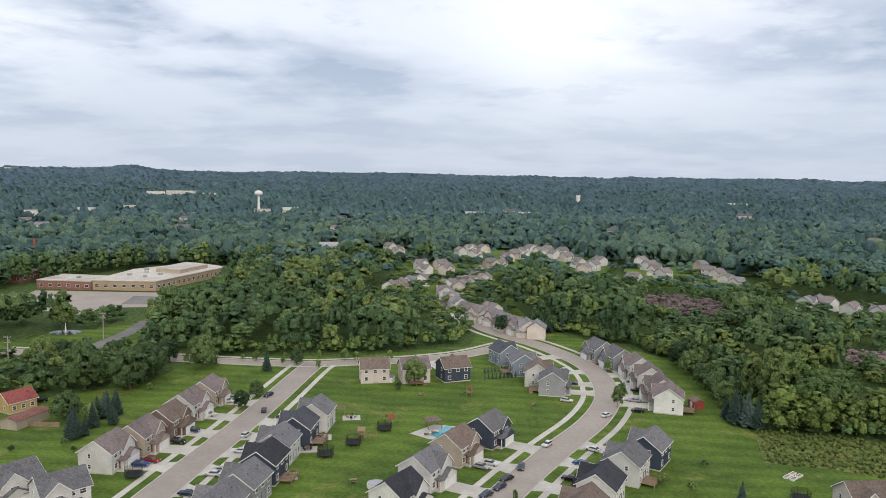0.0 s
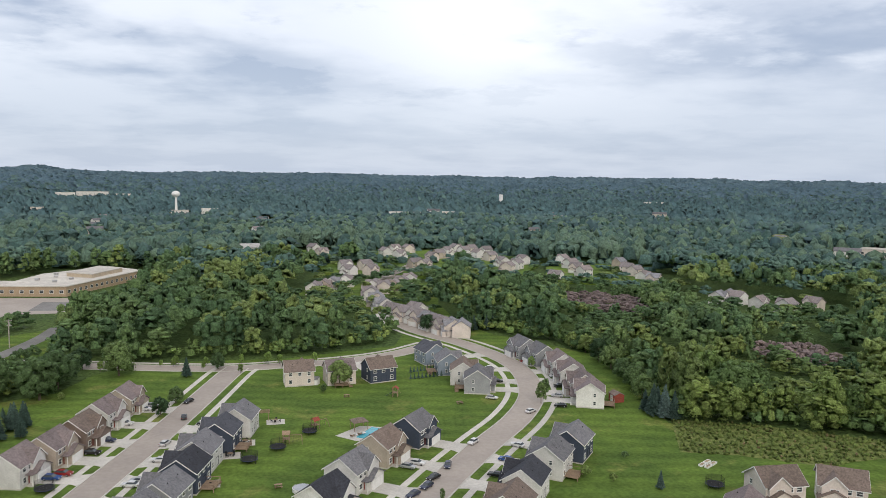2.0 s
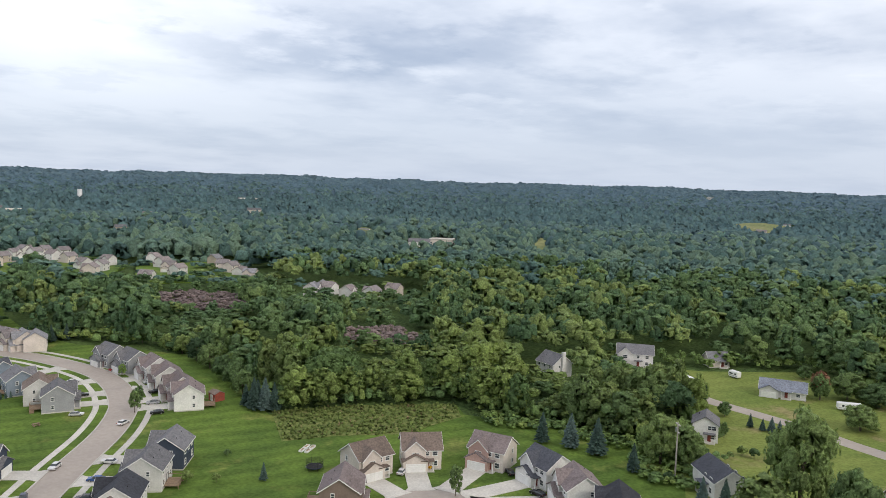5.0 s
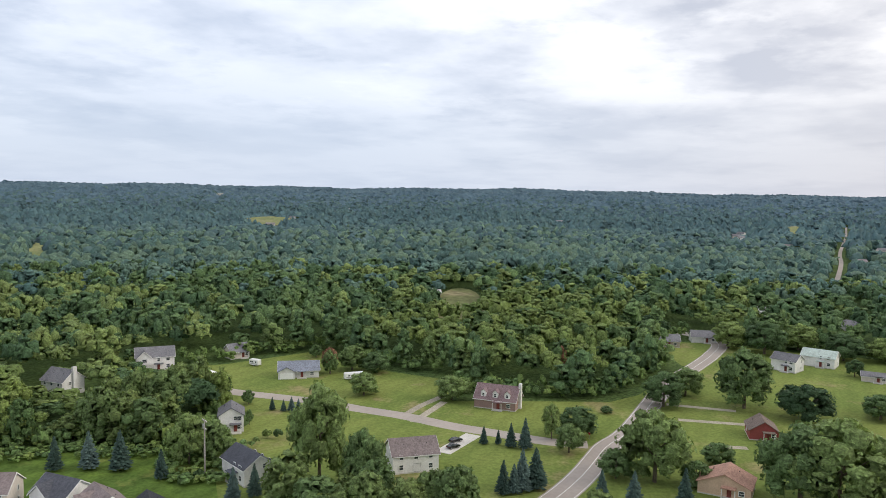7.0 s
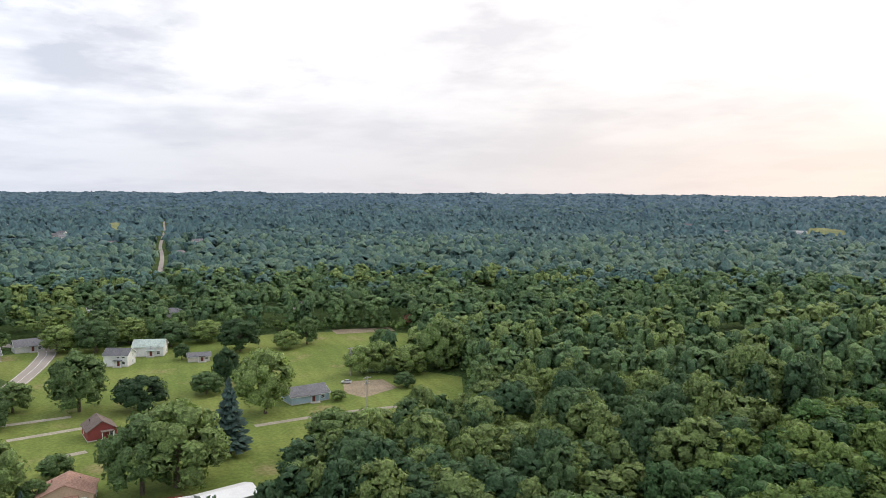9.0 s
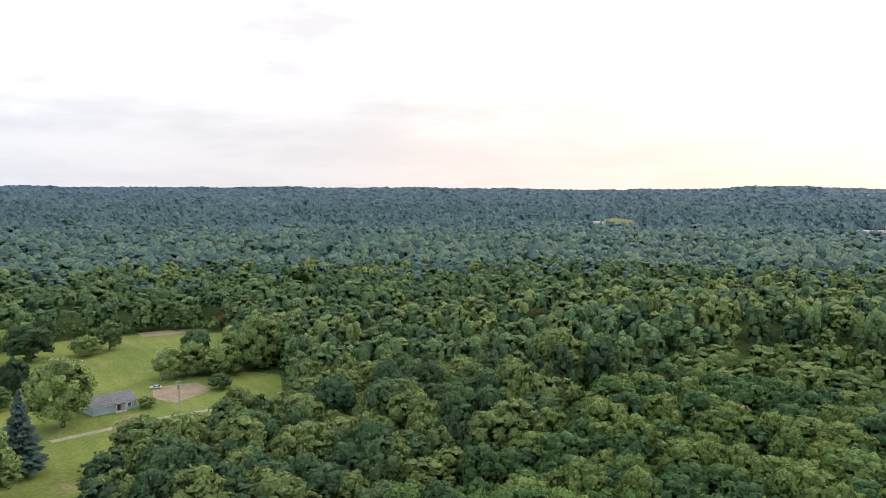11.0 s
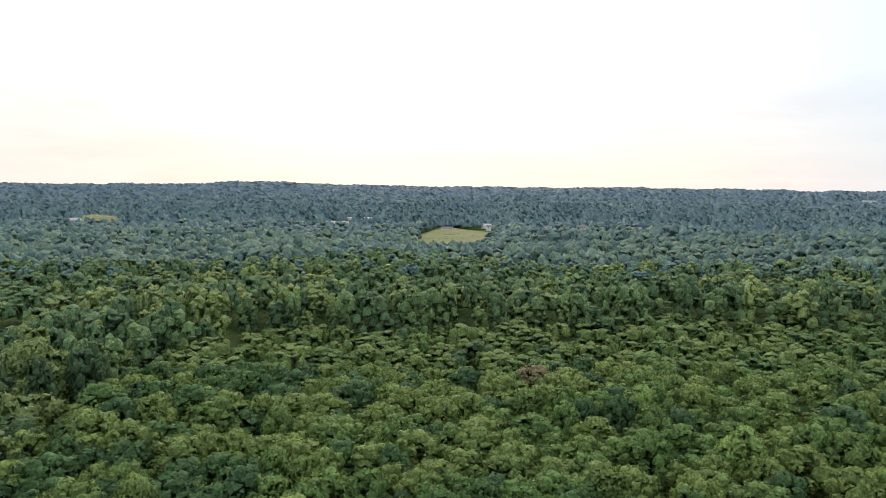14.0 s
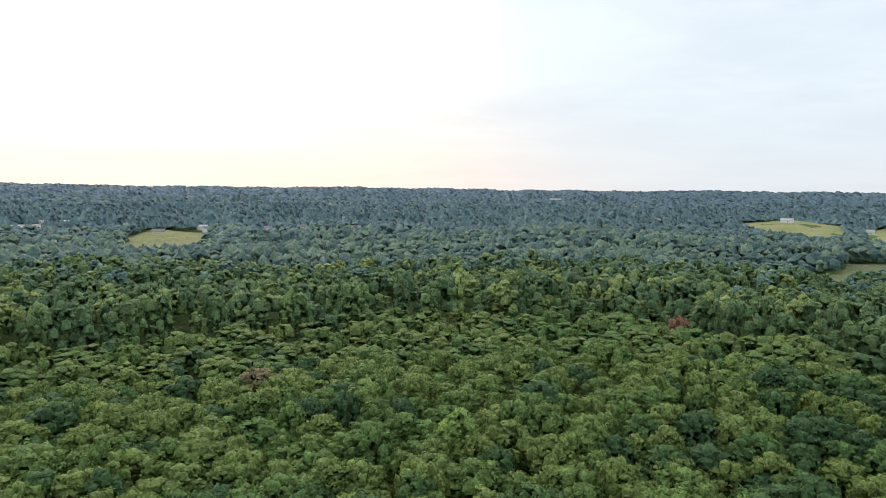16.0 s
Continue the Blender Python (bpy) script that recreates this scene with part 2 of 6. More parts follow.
def coloured(kind, rgb):
    """Siding, shingles or car paint in a colour, made once."""
    key = (kind, rgb)
    if key not in PAINT:
        dark = tuple(c * 0.86 for c in rgb)
        if kind == "siding":
            PAINT[key] = material("vinyl_siding", rgb, dark, 0.3, 3.0, 0.7, vary=0.1)
        elif kind == "shingle":
            PAINT[key] = material("asphalt_shingles", rgb, dark, 0.25, 2.2, 0.9, bump=0.02, vary=0.3, spots=(tuple(c * 0.72 for c in rgb), 0.5))
        else:
            PAINT[key] = material("car_paint", rgb, dark, 0.5, 3.0, 0.25, 0.2, vary=0.05, gloss=0.5)
    return PAINT[key]


# ---- mesh helpers ----
def link_mesh(name, bm, mat, parent=None, label=""):
    me = bpy.data.meshes.new(name)
    bm.to_mesh(me)
    bm.free()
    me.materials.append(mat)
    ob = new(name, me)
    if parent is not None:
        ob.parent = parent
    if label:
        ob["label"] = label
    return ob


def part(name, bm, mat, parent, label=""):
    return link_mesh(name, bm, mat, parent, label)


def box(bm, lo, hi, taper=0.0):
    """A box between two corners; taper draws its top in."""
    (x0, y0, z0), (x1, y1, z1) = lo, hi
    t = taper
    v = [bm.verts.new(p) for p in ((x0, y0, z0), (x1, y0, z0), (x1, y1, z0), (x0, y1, z0), (x0 + t, y0 + t, z1), (x1 - t, y0 + t, z1), (x1 - t, y1 - t, z1), (x0 + t, y1 - t, z1))]
    for q in ((3, 2, 1, 0), (4, 5, 6, 7), (0, 1, 5, 4), (1, 2, 6, 5), (2, 3, 7, 6), (3, 0, 4, 7)):
        bm.faces.new([v[i] for i in q])
    return bm


def boxes(*pairs):
    bm = bmesh.new()
    for lo, hi in pairs:
        box(bm, lo, hi)
    return bm


def tube(bm, a, b, r0, r1, sides=8):
    """A tapered round bar from a to b."""
    a, b = Vector(a), Vector(b)
    turn = (b - a).to_track_quat("Z", "Y").to_matrix()
    rings = []
    for p, r in ((a, r0), (b, r1)):
        rings.append([bm.verts.new(p + turn @ Vector((r * math.cos(2 * math.pi * k / sides), r * math.sin(2 * math.pi * k / sides), 0))) for k in range(sides)])
    for k in range(sides):
        j = (k + 1) % sides
        bm.faces.new((rings[0][k], rings[0][j], rings[1][j], rings[1][k]))
    bm.faces.new(rings[0][::-1])
    bm.faces.new(rings[1])
    return bm


def slab(bm, points, z0, z1):
    """An upright prism over a plan outline."""
    area = sum(a[0] * b[1] - b[0] * a[1] for a, b in zip(points, points[1:] + points[:1]))
    pts = points if area > 0 else points[::-1]
    top = [bm.verts.new((x, y, z1)) for x, y in pts]
    low = [bm.verts.new((x, y, z0)) for x, y in pts]
    bm.faces.new(top)
    for k in range(len(pts)):
        j = (k + 1) % len(pts)
        bm.faces.new((low[k], low[j], top[j], top[k]))
    return bm


def raw_mesh(name, verts, tris, mat, species=None, normals=None):
    """A mesh object from arrays of vertices and triangles."""
    me = bpy.data.meshes.new(name)
    me.vertices.add(len(verts))
    me.vertices.foreach_set("co", np.ascontiguousarray(verts, dtype=np.float32).ravel())
    me.loops.add(3 * len(tris))
    me.loops.foreach_set("vertex_index", np.ascontiguousarray(tris, dtype=np.int32).ravel())
    me.polygons.add(len(tris))
    me.polygons.foreach_set("loop_start", np.arange(0, 3 * len(tris), 3, dtype=np.int32))
    me.update(calc_edges=True)
    if species is not None:
        me.attributes.new("species", "FLOAT", "POINT").data.foreach_set("value", np.ascontiguousarray(species, dtype=np.float32))
    if normals is not None:
        # leaves shade with the bough that they grow on
        me.polygons.foreach_set("use_smooth", np.ones(len(tris), bool))
        me.normals_split_custom_set_from_vertices(np.ascontiguousarray(normals, dtype=np.float32))
    me.materials.append(mat)
    return new(name, me)


# ---- the plan, in metres from the camera's foot ----
STREET_A = [(-63.3,160.6),(-60.4,181.0),(-57.0,203.9),(-53.4,233.0),(-49.4,269.8)]
STREET_B = [(14.8,164.7),(30.4,192.7),(44.4,216.0),(52.9,235.7),(56.0,250.4),(57.1,266.2),(55.7,282.1),(49.9,299.7),(40.2,319.4),(28.9,335.7),(20.3,351.3),(14.9,371.7),(12.0,398.1)]
CROSS = [(27.3,316.3),(11.2,300.0),(-9.0,289.3),(-30.4,283.5),(-51.2,279.5),(-81.7,281.9),(-115.8,286.8),(-173.5,292.2)]
SCHOOL_RD = [(-142.9,288.6),(-140.0,311.8),(-138.8,335.0),(-140.6,357.3)]
LEFT_ROW = [(-78.4,177.8),(-75.0,189.0),(-72.5,201.7),(-71.7,215.9),(-70.1,229.6)]
RIGHT_ROW = [(-35.2,209.5),(-38.0,197.5),(-40.7,184.6),(-41.3,172.9),(-42.7,160.0),(-44.9,147.8)]
CROSS_ROW = [(-23.4,259.0),(-9.5,259.9),(4.2,262.5)]
B_WEST = [(24.3,286.6),(29.6,271.1),(33.6,257.9),(37.2,247.3),(12.6,199.1),(3.7,186.3),(-3.5,170.9),(-8.8,156.3)]
B_EAST = [(62.6,294.5),(67.1,282.0),(71.2,268.7),(71.6,254.8),(71.3,240.1),(71.0,230.2),(53.1,186.5),(44.9,176.1),(35.9,162.3),(29.7,149.1)]
NW = [(-93.1,159.1),(-80.6,155.2)]
COURT = [(91.6,156.6),(77.3,142.5),(106.1,154.5),(121.8,144.6),(126.1,128.9),(123.4,115.7),(122.8,103.3)]
RANCH = [(158.2,103.3),(188.6,128.8),(253.1,142.6),(270.5,181.9),(241.4,199.7),(200.2,203.8),(241.7,60.9),(179.3,67.9),(243.9,69.1)]
WEST_H = [(240.6,-20.4),(192.0,-9.1),(170.4,-5.6),(170.0,-40.5),(249.5,-86.9),(337.7,-37.1),(352.8,-51.4),(330.2,-67.7),(370.0,12.5),(387.1,-4.4)]
RANCH_RD = [(234.2,193.3),(232.4,177.6),(223.8,155.7),(223.4,134.7),(223.6,116.3),(221.2,103.8),(219.3,85.9),(215.3,69.3),(213.6,59.5)]
RANCH_RD2 = [(217.6,82.9),(214.0,58.1),(211.9,38.3),(213.5,27.3)]
WEST_RD = [(173.2,28.7),(190.2,25.0),(205.0,23.1),(214.6,21.7),(233.6,16.6),(292.6,8.6),(328.8,-1.4),(356.4,-8.2),(382.6,-11.6),(398.3,-3.0),(406.5,6.1)]
FIELD = [(91.0,213.6),(115.0,206.8),(145.0,191.7),(138.3,179.8),(124.2,177.5),(116.3,174.4),(97.1,183.8),(82.7,187.1)]
OPEN1 = [(-120.2,200.9),(-104.4,206.3),(-83.8,243.9),(-91.2,268.8),(-83.7,288.9),(-31.5,294.3),(11.7,315.2),(18.0,347.2),(46.7,345.7),(72.9,321.8),(90.3,297.7),(92.7,264.5),(89.1,210.8),(145.0,191.7),(140.7,181.5),(150.3,164.8),(158.9,151.8),(164.1,134.4),(166.0,120.0)]
OPEN2 = [(237.4,201.5),(257.6,178.3),(293.6,156.7),(271.8,112.7),(268.2,89.2),(241.6,77.2),(261.0,26.2),(273.8,17.7),(326.4,3.4),(382.7,23.1),(381.0,-13.6),(337.8,-23.5),(335.2,-71.1),(334.6,-34.2),(375.8,-71.4),(375.5,-113.0),(362.9,-160.8),(341.1,-178.0),(286.3,-146.7),(282.8,-116.8),(267.0,-131.0),(265.8,-144.8),(251.7,-151.9),(185.9,-114.7),(195.2,-102.1),(182.8,-90.1),(191.6,-67.0),(173.0,-54.0),(151.9,-43.5)]
OPEN2B = [(159.9,64.5),(142.4,100.8),(164.8,118.2),(184.9,125.9),(194.9,126.7),(202.8,130.0),(219.7,168.4)]
WTOWER = [(-326.9,1339.7)]
OAKS_EAST = [(-9.2,255.0,9.5),(-60.7,225.6,6.0),(-59.2,237.5,5.6),(-54.4,279.3,6.5),(-101.3,255.3,14.2),(-87.0,271.5,13.4),(-116.5,242.0,16.3),(-140.0,260.3,14.1),(-102.0,242.8,14.1),(-123.4,279.2,8.6),(-102.6,280.5,8.7),(-141.9,278.0,8.6),(-95.7,243.2,1.9),(-99.7,209.9,5.9),(-107.8,212.5,8.6),(-101.7,242.8,9.4),(86.3,308.1,7.6),(90.0,300.5,8.3),(91.2,286.1,9.3),(91.8,272.9,9.7),(91.2,256.5,9.1),(91.1,245.8,9.0),(89.4,233.5,9.1),(81.4,326.8,6.5),(28.3,344.2,8.5),(46.4,343.1,7.9)]
SMALL_EAST = [(-75.4,282.3,3.3),(-70.1,282.6,4.8),(-59.5,283.3,4.0),(-47.1,286.8,4.2),(-38.0,287.4,4.2),(-32.7,285.1,4.4),(-95.0,276.7,4.3),(-19.8,285.9,4.9),(-71.1,282.6,3.9),(-45.0,271.7,4.2),(-37.0,284.8,5.5),(55.4,231.7,7.6),(58.5,239.0,6.5),(72.3,254.1,5.5),(61.8,275.9,4.9),(-14.1,246.5,3.3),(-59.6,279.0,2.8),(110.1,154.6,3.0),(101.8,133.5,7.6),(193.5,125.8,5.2),(16.9,161.2,3.1)]
SPRUCES_EAST = [(-98.5,197.4,9.3),(-96.1,198.8,5.0),(-99.6,214.0,6.7),(-96.7,214.1,8.4),(-94.9,216.8,7.3),(-63.2,268.9,7.3),(86.7,217.0,10.8),(89.4,214.7,10.9),(86.1,222.2,7.3),(68.2,164.3,4.7),(-97.7,196.6,8.5),(-98.7,216.6,7.3),(-95.9,217.8,7.7),(-92.6,208.3,7.5),(-97.0,205.7,7.6),(91.8,213.3,9.2),(88.8,219.2,9.1),(38.0,342.5,7.9),(41.3,346.9,7.1),(43.8,343.7,7.8),(47.3,348.1,7.0),(49.7,344.9,7.6),(53.3,349.4,6.8),(55.7,346.1,7.5),(59.3,350.6,6.7)]
SPRUCES_RANCH = [(144.3,150.2,9.1),(148.1,143.0,10.1),(150.4,135.3,10.7),(149.2,121.9,7.8),(144.5,98.3,8.3),(148.4,95.1,8.1),(209.3,127.5,4.6),(209.6,123.6,4.0),(210.7,121.3,4.9),(212.5,119.8,4.0),(203.2,55.2,5.5),(204.6,51.3,4.4),(203.3,47.3,7.3),(203.4,43.3,9.2),(170.5,41.3,8.7),(173.8,37.4,10.9),(176.5,34.7,10.6),(171.8,39.0,7.5),(173.3,18.6,8.4),(173.4,11.3,9.1),(206.1,-50.1,22.4),(177.6,0.3,9.8)]
OAKS_RANCH = [(159.7,84.3,26.5,0.62),(150.1,67.9,20.0,0.62),(162.6,77.0,10.0,0.7),(216.6,150.7,8.1,0.8),(212.1,138.2,5.3,0.93),(236.6,107.8,8.5,1.56),(268.3,127.4,10.2,1.32),(268.6,117.5,8.2,1.7),(282.4,150.8,5.8,1.15),(259.1,132.3,10.1,0.76),(178.9,143.2,9.7,0.84),(180.0,151.8,12.6,1.16),(160.2,122.2,14.0,0.91),(168.6,158.7,14.8,1.11),(163.9,116.5,11.7,0.85)]
OAKS_WEST = [(242.8,77.7,9.0,1.56),(214.3,37.9,11.3,0.62),(220.6,31.5,9.1,1.49),(246.5,25.9,2.7,1.7),(204.9,31.3,8.8,1.06),(191.6,7.7,19.4,1.03),(262.2,8.7,12.5,1.33),(190.3,17.1,7.9,1.36),(279.6,1.9,10.7,1.37),(192.5,-1.9,6.8,1.29),(210.2,-7.6,6.2,1.7),(188.9,-33.0,22.1,1.3),(188.1,-24.9,20.5,1.05),(263.2,-34.7,12.2,1.7),(270.4,-17.1,21.2,1.03),(368.5,-30.7,15.4,1.45),(239.6,-69.9,22.8,1.02),(341.3,-88.2,16.2,1.41),(281.5,-67.7,15.2,0.8),(273.0,-58.4,8.4,1.7),(375.2,-15.7,13.4,1.45),(384.1,-46.5,13.2,1.7),(366.9,-62.6,12.3,1.7),(370.4,-80.0,11.3,1.7),(335.6,-61.7,7.5,1.11),(336.0,-108.1,9.5,1.54),(342.5,-120.4,13.6,1.06),(299.6,-139.7,13.1,1.0),(274.6,-119.8,12.3,1.4),(274.7,-126.6,13.8,1.15),(265.6,-135.4,12.7,1.35),(248.4,-125.0,6.0,1.7),(266.0,-151.0,22.6,1.04),(267.8,-161.3,18.6,0.96),(243.3,-96.7,4.0,1.7),(195.6,-76.3,12.2,1.7),(191.6,-86.7,12.4,1.51),(193.9,-103.5,13.6,1.58),(359.2,27.0,8.2,1.7),(317.1,16.6,9.7,1.14),(389.1,20.5,11.8,1.7),(296.7,26.7,11.4,1.37)]
YOUNG = [(113.4,-94.0),(116.9,-132.1),(129.7,-170.9),(139.8,-216.2),(138.2,-263.0),(121.2,-302.4),(97.1,-308.2),(29.4,-328.5),(-5.7,-331.5),(-53.7,-348.0),(-103.2,-338.8),(-155.2,-341.5),(-173.0,-264.7),(-210.1,-228.9)]
CARS_A = [(-72.9,178.3,'blue'),(-71.2,180.9,'red'),(-69.3,194.4,'black'),(-68.5,203.3,'navy'),(-68.1,217.1,'white'),(-66.4,230.5,'white'),(-65.5,233.5,'silver'),(-55.4,237.8,'black'),(-53.1,222.1,'black'),(-52.9,200.4,'white'),(-51.2,188.3,'white'),(-53.7,173.2,'white'),(-52.6,175.6,'silver'),(-56.1,162.0,'navy'),(-46.1,215.6,'black')]
CARS_B = [(28.7,196.7,'white'),(20.1,180.7,'navy'),(13.9,168.4,'navy'),(15.9,173.3,'black'),(10.3,180.3,'silver'),(12.7,182.6,'white'),(50.1,222.5,'white'),(60.7,227.4,'black'),(62.3,238.0,'silver'),(65.9,249.6,'black'),(67.5,262.3,'white'),(61.2,285.0,'red'),(46.1,274.9,'white'),(45.6,256.7,'black'),(40.4,236.8,'white'),(40.2,193.5,'white'),(35.3,183.6,'blue'),(31.0,173.9,'black'),(10.5,163.9,'navy')]
CARS_C = [(98.5,151.1,'white'),(107.4,150.8,'yellow'),(121.3,137.1,'black'),(118.4,123.9,'black'),(202.1,63.2,'black'),(196.8,62.2,'black'),(209.3,-10.7,'navy'),(264.2,-108.3,'white'),(378.6,10.8,'white')]
COURT_C = (93.7,131.3)
FAR_A = [(-48.1,682.6),(-38.1,643.7),(-16.0,552.7),(-12.4,523.3),(-1.5,554.7),(2.6,525.2),(15.2,652.2),(24.4,678.8),(26.5,630.6),(36.2,680.7),(35.9,567.0),(42.7,560.7),(52.5,612.6),(60.1,635.7),(69.9,660.8),(80.4,688.0),(85.0,663.2),(93.7,679.7),(94.3,640.9),(105.4,666.5),(101.9,619.9),(105.1,580.2),(102.9,544.6),(112.6,563.0),(124.1,594.4)]
FAR_B = [(-31.8,453.8),(-26.2,464.3),(-21.9,475.1),(-14.0,486.8),(4.2,465.3),(11.0,458.7),(16.5,466.7),(22.3,480.3),(28.5,494.7),(2.3,434.6),(5.4,414.0),(8.8,395.3),(13.0,378.3),(18.9,370.7),(22.9,366.4),(26.5,359.0),(29.5,352.0),(32.2,346.5),(35.1,341.3),(25.1,379.5),(38.9,336.3),(42.3,332.7)]
FAR_C = [(130.1,510.8),(157.9,599.2),(156.5,568.9),(153.1,541.2),(153.8,522.6),(196.8,574.3),(191.2,539.6),(191.7,524.2),(192.2,509.6),(194.7,496.0),(202.9,417.5),(212.1,423.1),(214.0,416.1),(218.1,399.5),(229.2,389.6),(247.7,394.7)]
FARBLD_E = [(-763,2011,44.9,11.2),(-706,2042,75.8,9.7),(-606,2045,103.4,8.0),(-274,1357,28.9,8.3),(-321,1341,28.8,4.1),(-580,1383,33.5,5.6),(-619,1143,38.8,7.8),(-596,1253,36.2,7.2),(-307,891,16.9,4.2),(68,1275,64.8,6.7),(112,1288,21.2,11.6),(139,1295,26.2,5.8),(364,1562,23.9,6.0),(714,1839,47.1,10.3),(509,1282,23.7,9.3),(-106,697,17.4,4.7),(-2185,3826,52.6,9.9)]
FARBLD_S = [(480,669,25.8,5.5),(450,669,22.8,4.2),(2019,862,26.2,11.5),(1992,813,27.3,9.6),(1971,931,32.5,11.4),(2676,1878,31.7,9.8),(478,168,10.6,3.4),(1671,10,31.2,10.0),(1760,-30,26.3,6.6),(1268,-56,12.3,6.6),(471,-39,15.5,7.1),(456,-81,6.2,2.8),(447,-155,11.3,6.4),(835,-1123,15.7,7.3),(776,-1104,20.1,6.0),(1119,-1226,17.3,6.2)]
FARBLD_W = [(16,-984,15.0,4.4),(184,-1186,17.9,6.3),(130,-1268,16.2,4.8),(401,-1290,45.3,4.0),(1130,-1235,18.7,7.5),(810,-1138,31.3,5.2),(-987,-1348,24.0,5.5),(-921,-1062,26.0,6.0),(-1155,-2407,45.0,8.0),(-815,-1351,20.0,5.9),(-1066,-2900,46.1,11.5),(372,-1368,52.9,5.3),(430,-274,11.4,6.1)]
FIELDS = [(1262,770,140.1,13.2),(546,584,17.9,14.9),(1477,-164,38.8,15.5),(751,-1138,45.8,7.1),(751,-1136,76.2,6.1),(438,136,30.8,7.5),(442,773,28.6,5.3)]
MARSH_A = [(117.7,449.2),(142.7,437.5),(159.0,414.8),(145.4,370.9),(121.8,376.2),(109.9,406.9)]
MARSH_B = [(163.0,306.1),(187.6,301.0),(204.6,288.8),(190.4,268.7),(169.2,262.7),(153.1,285.0)]
GULLY = [(584.0,-87.0),(679.0,-107.0),(887.0,-144.0),(1077.0,-173.0),(1462.0,-242.0),(1976.0,-327.0)]
DIRT1 = [(373.0,-144.5),(365.6,-175.3),(354.6,-172.9),(360.2,-142.4)]
DIRT2 = [(266.5,-108.1),(263.1,-123.0),(249.0,-122.4),(242.2,-106.0),(252.0,-102.4)]
LANES = [[(192.0,63.8),(209.9,60.2)],[(265.7,-14.4),(265.2,7.8)],[(251.5,-20.4),(248.3,3.5)],[(223.4,-127.4),(226.4,-111.5),(228.8,-91.5),(228.3,-63.2)],[(227.4,-15.9),(225.5,-5.5)],[(214.6,80.9),(239.4,79.2)],[(219.6,86.1),(232.3,84.9),(246.6,81.7)]]
RUSTY = [(288.7,47.8,11.0,0.5),(355.0,-181.7,7.1,1.26),(8.0,-239.2,12.6,1.26),(-162.0,-289.4,12.1,0.95),(260.6,133.1,8.9,0.97)]
TRAMPOLINES = [(-71.8,171.8),(-23.0,195.3),(-15.7,207.2),(-29.1,186.9),(81.5,164.5)]
PLAYSETS = [(-21.3,199.7),(-14.4,210.7),(9.3,241.3),(96.5,160.7)]
POOL_PATIO = [(-8.5,204.8),(-1.8,212.7),(5.4,211.1),(1.8,199.0),(-2.9,200.5)]
GAZEBO = (-2.1,210.3)
HEDGES = [[(16.0,271.4),(26.2,276.1)],[(15.5,262.2),(26.7,265.9)]]
SHEDS = [(-17.7,257.3),(-116.8,226.1),(80.6,233.0)]
POLES = [(156.0,114.3),(-143.9,317.0),(-156.7,268.7),(274.4,-114.5),(227.3,-100.6)]
TRAILERS = [(236.3,170.3),(259.7,166.0),(255.3,120.4),(174.5,-30.6)]
BARN = [(-126.8,220.7),(-117.3,208.4),(-123.8,228.0)]
FENCES = [[(-132.9,206.4),(-106.2,205.3)],[(182.0,-15.0),(179.3,-32.4)]]
GARDEN = (86.1,178.0)
HOTTUB = (-14.6,168.5)
BENCHES = [(-20.1,170.9),(29.4,232.7),(-6.4,241.7)]
STOP = (217.0,27.4)
SHRUBS = [(66.3,183.4),(52.6,172.4),(58.5,168.8),(-14.2,247.8),(-102.9,249.5),(-109.0,186.5),(-93.5,187.2),(-91.6,189.3),(-88.7,189.4),(-97.6,191.1),(179.7,114.7),(184.3,114.0),(185.6,111.2),(190.0,109.4),(152.8,117.4),(152.0,113.1),(147.2,114.7),(154.3,111.3),(110.1,154.6),(107.3,159.4),(240.8,78.1),(142.0,173.4),(144.9,169.0),(146.8,164.7),(141.7,177.2),(149.1,161.0)]
LOWZONE = [(-214.6,362.5),(-278.1,471.4),(-175.7,483.0),(-134.7,369.4),(-127.5,278.9),(-164.4,276.5)]
FARM_FIELDS = [
    [(181.4,-914.2),(127.3,-883.0),(91.1,-949.7),(115.5,-1197.1),(207.9,-1306.2),(204.7,-1069.5)],
    [(-906.8,-1394.6),(-757.3,-1078.6),(-734.9,-931.8),(-774.7,-929.1),(-1054.5,-1266.5),(-1102.1,-1491.2)],
    [(-952.3,-1098.6),(-1078.0,-1191.6),(-970.9,-1013.0),(-794.7,-828.2),(-754.1,-868.8)],
    [(-809.1,-1373.4),(-751.5,-1237.0),(-796.2,-1272.5),(-884.0,-1417.6)],
]
FEN = [(-395.2,-552.8),(-400.2,-505.0),(-416.2,-489.7),(-455.4,-533.8),(-542.8,-564.1),(-619.7,-644.7),(-531.2,-632.5),(-474.2,-572.2)]
BRAMBLE = [(147.2,179.5),(160.2,178.0),(166.7,168.4),(174.0,157.0),(177.3,141.8),(182.4,126.3),(173.8,112.3),(157.9,106.1),(149.8,107.0),(145.5,112.6),(151.1,123.5),(158.9,132.6),(156.2,142.9),(149.9,155.4),(138.3,168.7)]
LIMES = [(-21.3,-206.4),(-41.4,-176.9),(-71.2,-167.5),(-134.3,-204.4)]
PATIOS = [(-26.2,217.5,8),(-34.5,191.3,8),(-36.2,173.6,8),(-32.2,200.5,8)]
VERGE = [(-176.9,310.1),(-170.0,328.8),(-155.8,336.1),(-141.4,354.4),(-129.3,329.6),(-125.1,301.4),(-146.5,282.9),(-175.4,274.0),(-195.9,306.6)]
VIEW = (48.0, -236.0)
